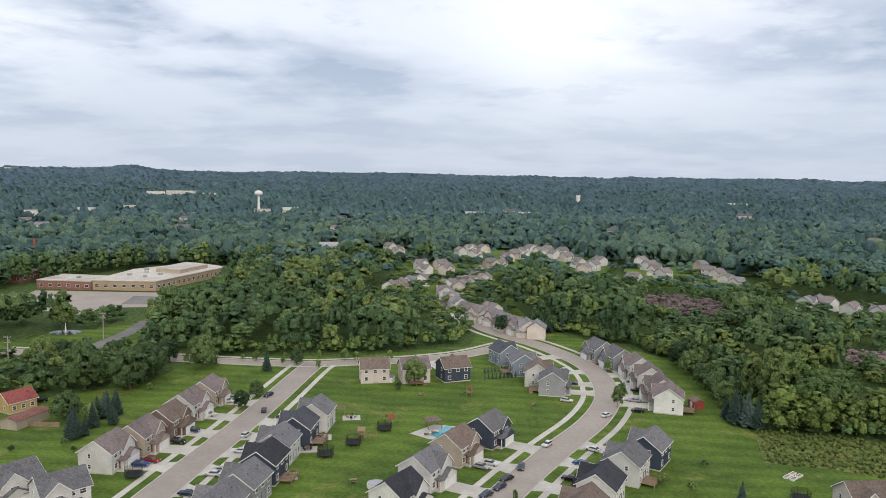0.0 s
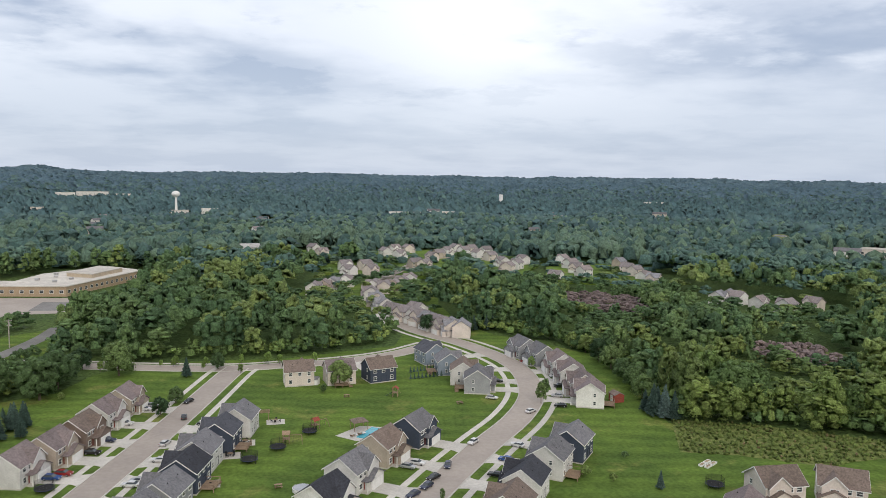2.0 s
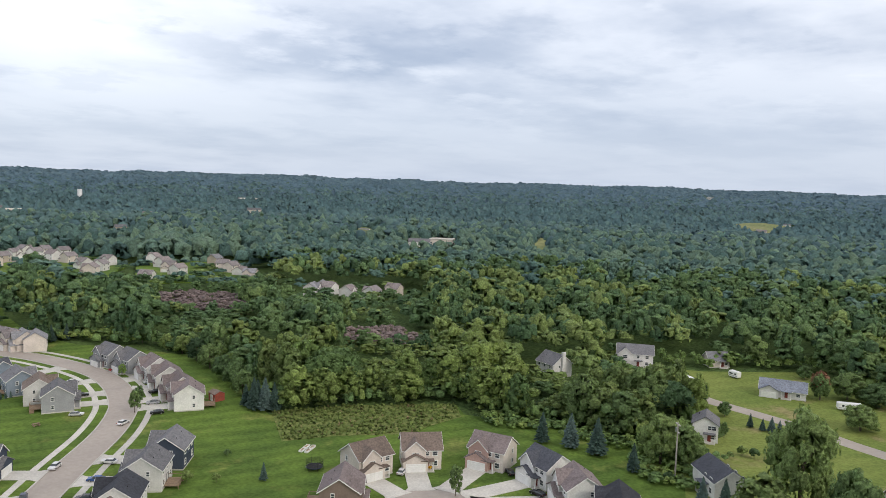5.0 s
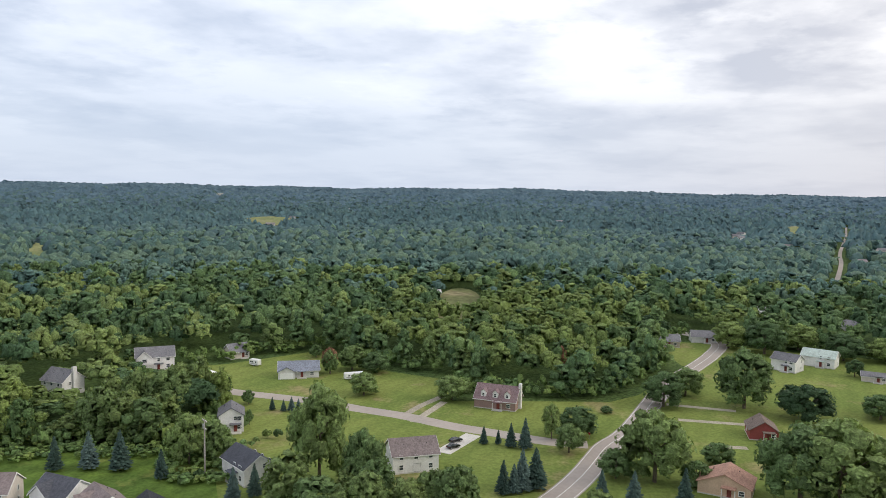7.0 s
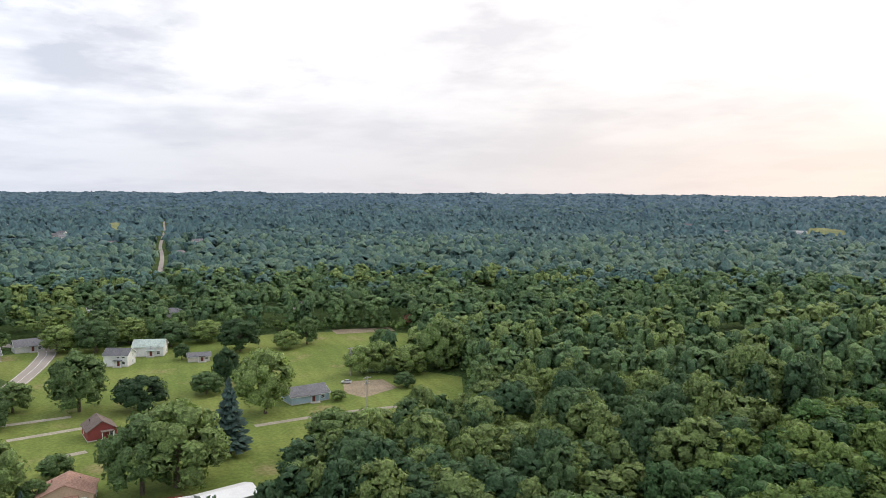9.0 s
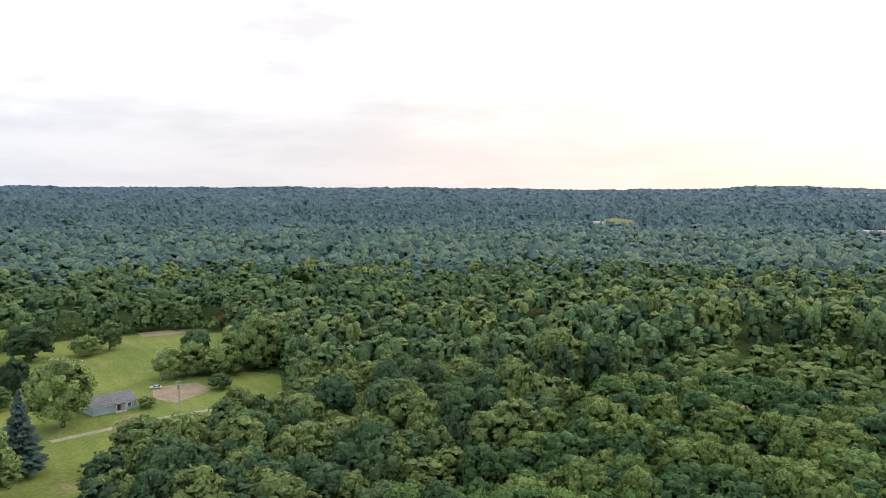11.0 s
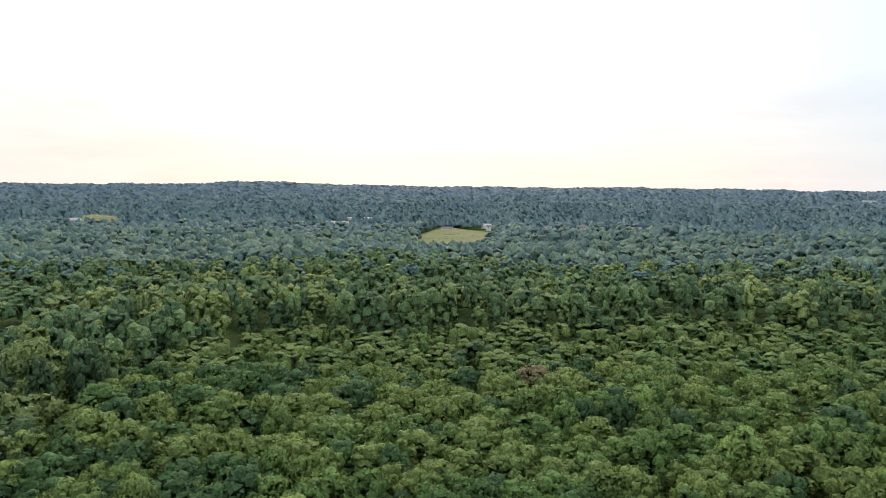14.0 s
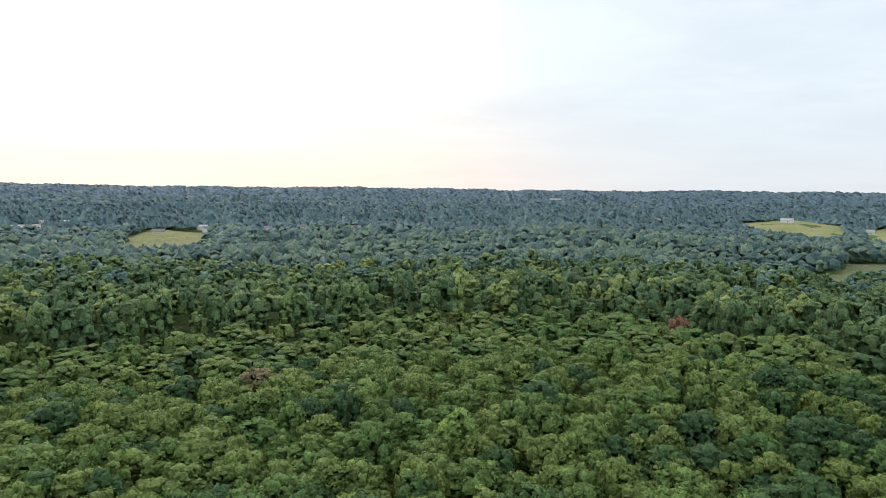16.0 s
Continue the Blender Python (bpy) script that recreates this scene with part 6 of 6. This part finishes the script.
for line in LANES:
    road("road", line, 2.6 if len(line) > 2 or line is not LANES[0] else 5.0, M["gravel"] if line is not LANES[0] else M["concrete"], "narrow private lane through the grass", kerb=False, z=0.085)


# ---- yards ----
def ring(bm, r, z, thick, sides=20):
    for k in range(sides):
        a, b = 2 * math.pi * k / sides, 2 * math.pi * (k + 1) / sides
        tube(bm, (r * math.cos(a), r * math.sin(a), z), (r * math.cos(b), r * math.sin(b), z), thick, thick, 5)
    return bm


def trampoline():
    root = new("trampoline")
    part("mat", tube(bmesh.new(), (0, 0, 0.84), (0, 0, 0.88), 1.9, 1.9, 24), M["black"], root)
    part("frame", ring(bmesh.new(), 2.1, 0.86, 0.09), coloured("paint", COLOURS["navy"]), root)
    net = tube(bmesh.new(), (0, 0, 1.0), (0, 0, 2.5), 2.05, 2.05, 24)
    bmesh.ops.delete(net, geom=[f for f in net.faces if len(f.verts) > 4], context="FACES")
    n = part("safety_net", net, NET, root)
    for k in range(6):
        a = k * math.pi / 3
        part("pole", tube(bmesh.new(), (2.12 * math.cos(a), 2.12 * math.sin(a), 0), (2.12 * math.cos(a), 2.12 * math.sin(a), 2.6), 0.04, 0.04, 6), M["black"], root)
    return tagged(root, "round black trampoline with safety net on the lawn", "trampoline", "trampolines")


def netting():
    m = bpy.data.materials.new("black_netting")
    m.use_nodes = True
    n = Nodes(m.node_tree)
    clear = n.add("ShaderNodeBsdfTransparent")
    both = n.add("ShaderNodeMixShader", {0: 0.32, 1: clear.outputs[0], 2: m.node_tree.nodes["Principled BSDF"].outputs[0]})
    m.node_tree.nodes["Principled BSDF"].inputs["Base Color"].default_value = (0.02, 0.02, 0.022, 1)
    n.link(both.outputs[0], m.node_tree.nodes["Material Output"].inputs[0])
    return m


NET = netting()
first = None
for x, y in TRAMPOLINES:
    if first is None:
        first = trampoline()
        first.matrix_basis = pose(x, y, 0.05)
    else:
        copy_thing(first, pose(x, y, 0.05, 0, 0, 25))


def playset(x, y, yaw, roof, slide):
    root = new("playset")
    root.matrix_basis = pose(x, y, 0.05, 0, 0, yaw)
    tagged(root, "wooden playset with slide and swings on the lawn", "playset", "playsets")
    for sx in (-0.8, 0.8):
        for sy in (-0.8, 0.8):
            part("post", boxes(((sx - 0.07, sy - 0.07, 0), (sx + 0.07, sy + 0.07, 2.9))), M["timber"], root)
    part("platform", boxes(((-0.9, -0.9, 1.3), (0.9, 0.9, 1.42))), M["timber"], root)
    part("roof", gable_roof(bmesh.new(), -0.9, 0.9, -0.9, 0.9, 2.75, 0.7, "x", 0.15, 0.08), roof, root)
    bm = bmesh.new()
    vs = [bm.verts.new(p) for p in ((-0.35, 0.9, 1.42), (0.35, 0.9, 1.42), (0.35, 3.1, 0.2), (-0.35, 3.1, 0.2))]
    bm.faces.new(vs)
    bmesh.ops.solidify(bm, geom=bm.faces[:], thickness=0.12)
    part("slide", bm, slide, root)
    part("swing_beam", tube(bmesh.new(), (0.8, 0, 2.3), (4.0, 0, 2.3), 0.08, 0.08, 6), M["timber"], root)
    for sy in (-1, 1):
        part("swing_leg", tube(bmesh.new(), (4.0, 0, 2.3), (4.3, sy * 1.1, 0), 0.07, 0.07, 6), M["timber"], root)
    for sx in (1.7, 2.9):
        part("swing", boxes(((sx - 0.25, -0.12, 0.55), (sx + 0.25, 0.12, 0.6)), ((sx - 0.24, -0.01, 0.6), (sx - 0.22, 0.01, 2.3)), ((sx + 0.22, -0.01, 0.6), (sx + 0.24, 0.01, 2.3))), M["black"], root)


for k, (x, y) in enumerate(PLAYSETS):
    playset(x, y, 40 * k, (M["timber"], M["red_timber"], M["red_timber"], M["timber"])[k], coloured("paint", COLOURS[("yellow", "red", "blue", "yellow")[k]]))

# pool yard
px, py = np.mean(POOL_PATIO, axis=0)
sheet("pavement", POOL_PATIO, 0.11, M["concrete"], "pale concrete pool patio on the lawn", "patio")
pool = new("swimming_pool")
pool.matrix_basis = pose(px + 2.5, py + 0.5, 0.1, 0, 0, 62)
tagged(pool, "rectangular bright blue swimming pool with white coping", "swimming pool")
part("coping", boxes(((-5.2, -2.7, 0.0), (5.2, -2.3, 0.1)), ((-5.2, 2.3, 0.0), (5.2, 2.7, 0.1)), ((-5.2, -2.3, 0.0), (-4.8, 2.3, 0.1)), ((4.8, -2.3, 0.0), (5.2, 2.3, 0.1))), M["concrete"], pool)
part("water", boxes(((-4.8, -2.3, 0.0), (4.8, 2.3, 0.05))), M["water"], pool)
gz = new("gazebo")
gz.matrix_basis = pose(GAZEBO[0], GAZEBO[1], 0.1, 0, 0, 20)
tagged(gz, "square grey-roofed gazebo beside the pool", "gazebo")
bm = boxes(((-2.2, -2.0, 2.3), (2.2, 2.0, 2.42)))
box(bm, (-2.2, -2.0, 2.42), (2.2, 2.0, 3.2), 1.6)
part("roof", bm, coloured("shingle", R_BROWN), gz)
for sx in (-2, 2):
    for sy in (-1.8, 1.8):
        part("post", boxes(((sx - 0.08, sy - 0.08, 0), (sx + 0.08, sy + 0.08, 2.3))), M["timber"], gz)


def lounge(x, y, yaw, mat):
    root = new("sun_lounger")
    root.matrix_basis = pose(x, y, 0.11, 0, 0, yaw)
    tagged(root, "pale sun lounger on the pool patio", "lounger", "loungers by the pool")
    part("seat", boxes(((-0.35, -0.6, 0.3), (0.35, 0.7, 0.38))), mat, root)
    bm = boxes(((-0.35, 0.0, 0.0), (0.35, 0.08, 0.7)))
    back = part("backrest", bm, mat, root)
    back.matrix_basis = pose(0, 0.7, 0.34, -35)
    for sx in (-0.3, 0.3):
        part("leg", boxes(((sx - 0.03, -0.5, 0), (sx + 0.03, -0.44, 0.3))), M["steel"], root)
        part("leg", boxes(((sx - 0.03, 0.6, 0), (sx + 0.03, 0.66, 0.3))), M["steel"], root)


for k in range(4):
    lounge(px - 2.5 + 1.0 * k, py - 1.8 + 0.7 * k, 150, M["white"] if k % 2 else M["timber"])


def shed(x, y, yaw, wall, roof, label, w=2.8, d=2.4, h=2.0):
    root = new("garden_shed")
    root.matrix_basis = pose(x, y, 0.04, 0, 0, yaw)
    tagged(root, label, "shed")
    part("wall", gabled_box(bmesh.new(), -w / 2, w / 2, -d / 2, d / 2, 0, h, 0.7, "x"), wall, root)
    part("roof", gable_roof(bmesh.new(), -w / 2, w / 2, -d / 2, d / 2, h, 0.75, "x", 0.2, 0.1), roof, root)
    door_mesh("door", root, min(1.5, w * 0.5), h * 0.85, 0, d / 2, M["trim"], 1, 2, 0.05)


shed(*SHEDS[0], 160, M["white"], coloured("shingle", R_GREY), "small white resin garden shed on the lawn")
shed(*SHEDS[1], 120, M["red_timber"], coloured("shingle", R_BROWN), "small red wooden garden shed beside trees")
shed(*SHEDS[2], 100, M["red_timber"], coloured("shingle", R_BROWN), "reddish screened porch shed behind a house", 4.0, 3.4, 2.4)
shed(BARN[1][0], BARN[1][1], 75, coloured("siding", TAN), coloured("shingle", (0.23, 0.11, 0.09)), "long tan outbuilding with red-brown roof", 12, 5.5, 2.5)
house(BARN[0][0], BARN[0][1], 60, (0.5, 0.36, 0.16), (0.33, 0.1, 0.09), "tan farmhouse with red roof among trees", 8.5, 7, 3.4, 2.5, garage=False, gable=False, group="country houses")
park(BARN[2][0], BARN[2][1], 20, "black", 0.05, scale=1.15)
metal = new("metal_building")
metal.matrix_basis = pose(WEST_H[3][0], WEST_H[3][1], 0.0, 0, 0, 100)
tagged(metal, "grey metal workshop with low white roof", "workshop")
part("wall", gabled_box(bmesh.new(), -6, 6, -4, 4, 0, 3.6, 1.0, "x"), coloured("siding", GREY), metal)
part("roof", gable_roof(bmesh.new(), -6, 6, -4, 4, 3.6, 1.05, "x", 0.3, 0.12), M["white"], metal)
door_mesh("roller_door", metal, 3.2, 2.8, -2, 4, M["trim"], 6, 1, 0.05)
window(metal, 3, 4, 2.0, 0, 1.1, 1.0)
shed(170.1, -52.1, 80, coloured("siding", PALE), M["steel"], "pale lean-to shed beside the trees", 4, 3, 2.2)


def trailer(x, y, yaw, long=6.0, label="white camper trailer parked on grass"):
    root = new("camper_trailer")
    root.matrix_basis = pose(x, y, 0.05, 0, 0, yaw)
    tagged(root, label, "trailer", "trailers")
    bm = boxes(((-long / 2, -1.15, 0.5), (long / 2, 1.15, 2.7)))
    bmesh.ops.bevel(bm, geom=bm.edges[:], offset=0.18, segments=2, affect="EDGES")
    part("body", bm, M["white"], root)
    part("stripe", boxes(((-long / 2 + 0.3, -1.17, 1.0), (long / 2 - 0.3, 1.17, 1.2))), coloured("paint", COLOURS["silver"]), root)
    for sy in (-1, 1):
        w = part("wheel", tube(bmesh.new(), (-0.3, sy * 0.85, 0.35), (-0.3, sy * 1.1, 0.35), 0.36, 0.36, 12), M["black"], root)
        part("rim", tube(bmesh.new(), (-0.3, sy * 1.05, 0.35), (-0.3, sy * 1.12, 0.35), 0.2, 0.2, 10), M["steel"], w)
    for dx in (-1.6, 0.6, 1.7):
        part("window", boxes(((dx * long / 6 - 0.35, -1.18, 1.5), (dx * long / 6 + 0.35, 1.18, 2.1))), M["glass"], root)
    part("hitch", tube(bmesh.new(), (long / 2, 0, 0.5), (long / 2 + 1.1, 0, 0.45), 0.06, 0.05, 6), M["steel"], root)


for (x, y), yaw, long in zip(TRAILERS, (70, 80, 130, 85), (6.0, 4.5, 7.5, 7.0)):
    trailer(x, y, yaw, long)


def utility_pole(x, y, yaw, h=11.0):
    root = new("utility_pole")
    root.matrix_basis = pose(x, y, 0, 0, 0, yaw)
    tagged(root, "weathered wooden utility pole with crossarms", "utility pole", "utility poles")
    part("pole", tube(bmesh.new(), (0, 0, -0.5), (0, 0, h), 0.24, 0.17, 8), M["pole"], root)
    for z, half in ((h - 0.6, 1.3), (h - 2.6, 1.0)):
        arm = part("crossarm", boxes(((-half, -0.09, z), (half, 0.09, z + 0.2))), M["pole"], root)
        for s in (-0.9, -0.45, 0.45, 0.9):
            part("insulator", tube(bmesh.new(), (s * half, 0, z + 0.16), (s * half, 0, z + 0.42), 0.07, 0.05, 6), M["white"], arm)
    part("transformer", tube(bmesh.new(), (0.35, 0.2, h - 2.4), (0.35, 0.2, h - 1.3), 0.28, 0.28, 10), M["steel"], root)


for k, (x, y) in enumerate(POLES):
    utility_pole(x, y, (60, 20, 10, 95, 95)[k], 14.0 if k == 0 else 11.5)


def fence(a, b, mat, label, h=1.5):
    root = new("fence")
    a, b = Vector(a), Vector(b)
    root.matrix_basis = pose(a.x, a.y, 0, 0, 0, math.degrees(math.atan2((b - a).y, (b - a).x)))
    tagged(root, label, "fence", "fences")
    n = int((b - a).length / 2.4)
    step = (b - a).length / n
    for k in range(n + 1):
        part("post", boxes(((k * step - 0.06, -0.06, -0.2), (k * step + 0.06, 0.06, h + 0.1))), mat, root)
    for k in range(n):
        part("panel", boxes(((k * step + 0.06, -0.02, 0.1), ((k + 1) * step - 0.06, 0.02, h))), mat, root)


fence(*FENCES[0], M["timber"], "dark weathered board fence along a yard")
fence(*FENCES[1], M["red_timber"], "red stained board fence behind a bungalow")

# garden beds, hot tub, benches, stop sign
gd = new("garden_beds")
gd.matrix_basis = pose(GARDEN[0], GARDEN[1], 0.05, 0, 0, 40)
tagged(gd, "white-framed raised garden beds on the lawn", "garden bed")
for k, (x0, y0, w, d) in enumerate(((-2.6, -1.2, 2.4, 1.0), (0.2, -1.2, 2.4, 1.0), (-2.6, 0.4, 2.4, 1.0), (0.2, 0.4, 2.4, 1.0))):
    bed = part("bed_frame", boxes(((x0, y0, 0), (x0 + w, y0 + 0.1, 0.45)), ((x0, y0 + d - 0.1, 0), (x0 + w, y0 + d, 0.45)), ((x0, y0 + 0.1, 0), (x0 + 0.1, y0 + d - 0.1, 0.45)), ((x0 + w - 0.1, y0 + 0.1, 0), (x0 + w, y0 + d - 0.1, 0.45))), M["trim"], gd)
    part("soil", boxes(((x0 + 0.1, y0 + 0.1, 0), (x0 + w - 0.1, y0 + d - 0.1, 0.36))), M["dirt"], bed)
tub = new("stock_pool")
tub.matrix_basis = pose(HOTTUB[0], HOTTUB[1], 0.05)
tagged(tub, "round white above-ground pool on the lawn", "pool")
part("wall", tube(bmesh.new(), (0, 0, 0), (0, 0, 0.9), 2.1, 2.1, 24), M["white"], tub)
part("cover", tube(bmesh.new(), (0, 0, 0.9), (0, 0, 0.96), 2.0, 1.95, 24), coloured("paint", COLOURS["silver"]), tub)
for x, y in BENCHES:
    root = new("picnic_table")
    root.matrix_basis = pose(x, y, 0.05, 0, 0, 15)
    tagged(root, "pale wooden picnic table on the lawn", "picnic table", "picnic tables")
    part("tabletop", boxes(((-0.9, -0.4, 0.7), (0.9, 0.4, 0.76))), M["timber"], root)
    for sy in (-0.75, 0.75):
        part("bench", boxes(((-0.9, sy - 0.14, 0.42), (0.9, sy + 0.14, 0.47))), M["timber"], root)
    for sx in (-0.7, 0.7):
        part("leg", boxes(((sx - 0.05, -0.7, 0), (sx + 0.05, 0.7, 0.42)), ((sx - 0.05, -0.3, 0.4), (sx + 0.05, 0.3, 0.7))), M["timber"], root)
st = new("stop_sign")
st.matrix_basis = pose(STOP[0], STOP[1], 0, 0, 0, 60)
tagged(st, "red octagonal stop sign on a steel post", "sign")
part("post", tube(bmesh.new(), (0, 0, -0.3), (0, 0, 2.6), 0.04, 0.04, 6), M["steel"], st)
part("plate", tube(bmesh.new(), (0, 0.03, 2.25), (0, 0.06, 2.25), 0.38, 0.38, 8), coloured("paint", COLOURS["red"]), st)

# patios with garden furniture behind the houses of the straight street
def patio_chair():
    root = new("patio_chair")
    tagged(root, "dark metal garden chair on a patio", "chair", "garden chairs")
    part("seat", boxes(((-0.28, -0.28, 0.4), (0.28, 0.28, 0.46))), M["black"], root)
    part("backrest", boxes(((-0.28, 0.24, 0.46), (0.28, 0.3, 0.95))), M["black"], root)
    for sx in (-0.24, 0.24):
        for sy in (-0.24, 0.24):
            part("leg", boxes(((sx - 0.025, sy - 0.025, 0), (sx + 0.025, sy + 0.025, 0.4))), M["black"], root)
    return root


def patio_table(x, y):
    root = new("patio_table")
    root.matrix_basis = pose(x, y, 0.12)
    tagged(root, "round timber garden table on a patio", "table", "garden tables")
    part("tabletop", tube(bmesh.new(), (0, 0, 0.7), (0, 0, 0.75), 0.7, 0.7, 16), M["timber"], root)
    part("stem", tube(bmesh.new(), (0, 0, 0), (0, 0, 0.7), 0.09, 0.07, 8), M["black"], root)


seat = None
for k, (x, y, turn) in enumerate(PATIOS):
    m = pose(x, y, 0, 0, 0, turn)
    slab_at = [tuple((m @ Vector(p)).xy) for p in ((-2.6, -2.2, 0), (2.6, -2.2, 0), (2.6, 2.2, 0), (-2.6, 2.2, 0))]
    sheet("pavement", slab_at, 0.12, M["concrete"], "pale concrete patio slab behind a house", "patio")
    patio_table(x, y)
    for j in range(4):
        at = pose(x + 1.15 * math.cos(j * 1.57 + k), y + 1.15 * math.sin(j * 1.57 + k), 0.12, 0, 0, 90 * j + 57.3 * k - 90)
        if seat is None:
            seat = patio_chair()
            seat.matrix_basis = at
        else:
            copy_thing(seat, at)
pergola = new("pergola")
pergola.matrix_basis = pose(-30.0, 219.6, 0.05, 0, 0, 8)
tagged(pergola, "brown timber pergola beside a patio", "pergola")
for sx in (-1.5, 1.5):
    for sy in (-1.3, 1.3):
        part("post", boxes(((sx - 0.07, sy - 0.07, 0), (sx + 0.07, sy + 0.07, 2.4))), M["timber"], pergola)
    part("beam", boxes(((sx - 0.06, -1.7, 2.4), (sx + 0.06, 1.7, 2.55))), M["timber"], pergola)
for k in range(7):
    part("slat", boxes(((-1.9, -1.5 + 0.5 * k - 0.04, 2.55), (1.9, -1.5 + 0.5 * k + 0.04, 2.65))), M["timber"], pergola)

# pond with a fountain before the school
px, py = -165.5, 328.0
sheet("water", [(px + 7 * math.cos(k * math.pi / 10), py + 5.5 * math.sin(k * math.pi / 10)) for k in range(20)], 0.07, M["pond"], "small grey ornamental pond in the grass", "pond")
jet = new("fountain")
jet.matrix_basis = pose(px, py, 0.05)
tagged(jet, "small white water fountain in a pond", "fountain")
part("nozzle", tube(bmesh.new(), (0, 0, 0), (0, 0, 0.5), 0.5, 0.3, 10), M["concrete"], jet)
part("spray", tube(bmesh.new(), (0, 0, 0.4), (0, 0, 4.2), 0.45, 0.1, 8), M["white"], jet)
yard.plant(1, px - 6.0, py + 9.0, 12.0, 1.5, 20.0, "trees by the pond")

# hedges and shrubs
bush = Stock(tree_kind("shrub", "low rounded green shrub on the grass", leafy_crown(rngs(31), 9, 40, 0.5, 0.3, 0.16), 3, 0.1, M["leaf"], (5.0, 5.0, 9.0, 0.2), 2, 31))
cones = Stock(tree_kind("arborvitae", "small dark conical hedge evergreen in a row", spruce_crown(rngs(32), 8, 10), 6, 0.15, M["spruce"], (3.0, 3.0, 9.8, 0.1), 0, 32))
rng = rngs(33)
for x, y in SHRUBS:
    bush.plant(0, x, y, 1.6 + 2.2 * rng.random(), 1.0, 360 * rng.random(), "shrubs")
for a, b in HEDGES:
    for k in range(9):
        t = k / 8
        cones.plant(0, a[0] + (b[0] - a[0]) * t, a[1] + (b[1] - a[1]) * t, 2.2 + 0.4 * rng.random(), 1.0, 0, "evergreen hedge")
for x, y, h, wide in RUSTY:
    (brown if -100 < x < 100 else rusty).plant(0, x, y, h * (1.35 if y < -200 else 1.25), wide, 40.0, "rusty trees")
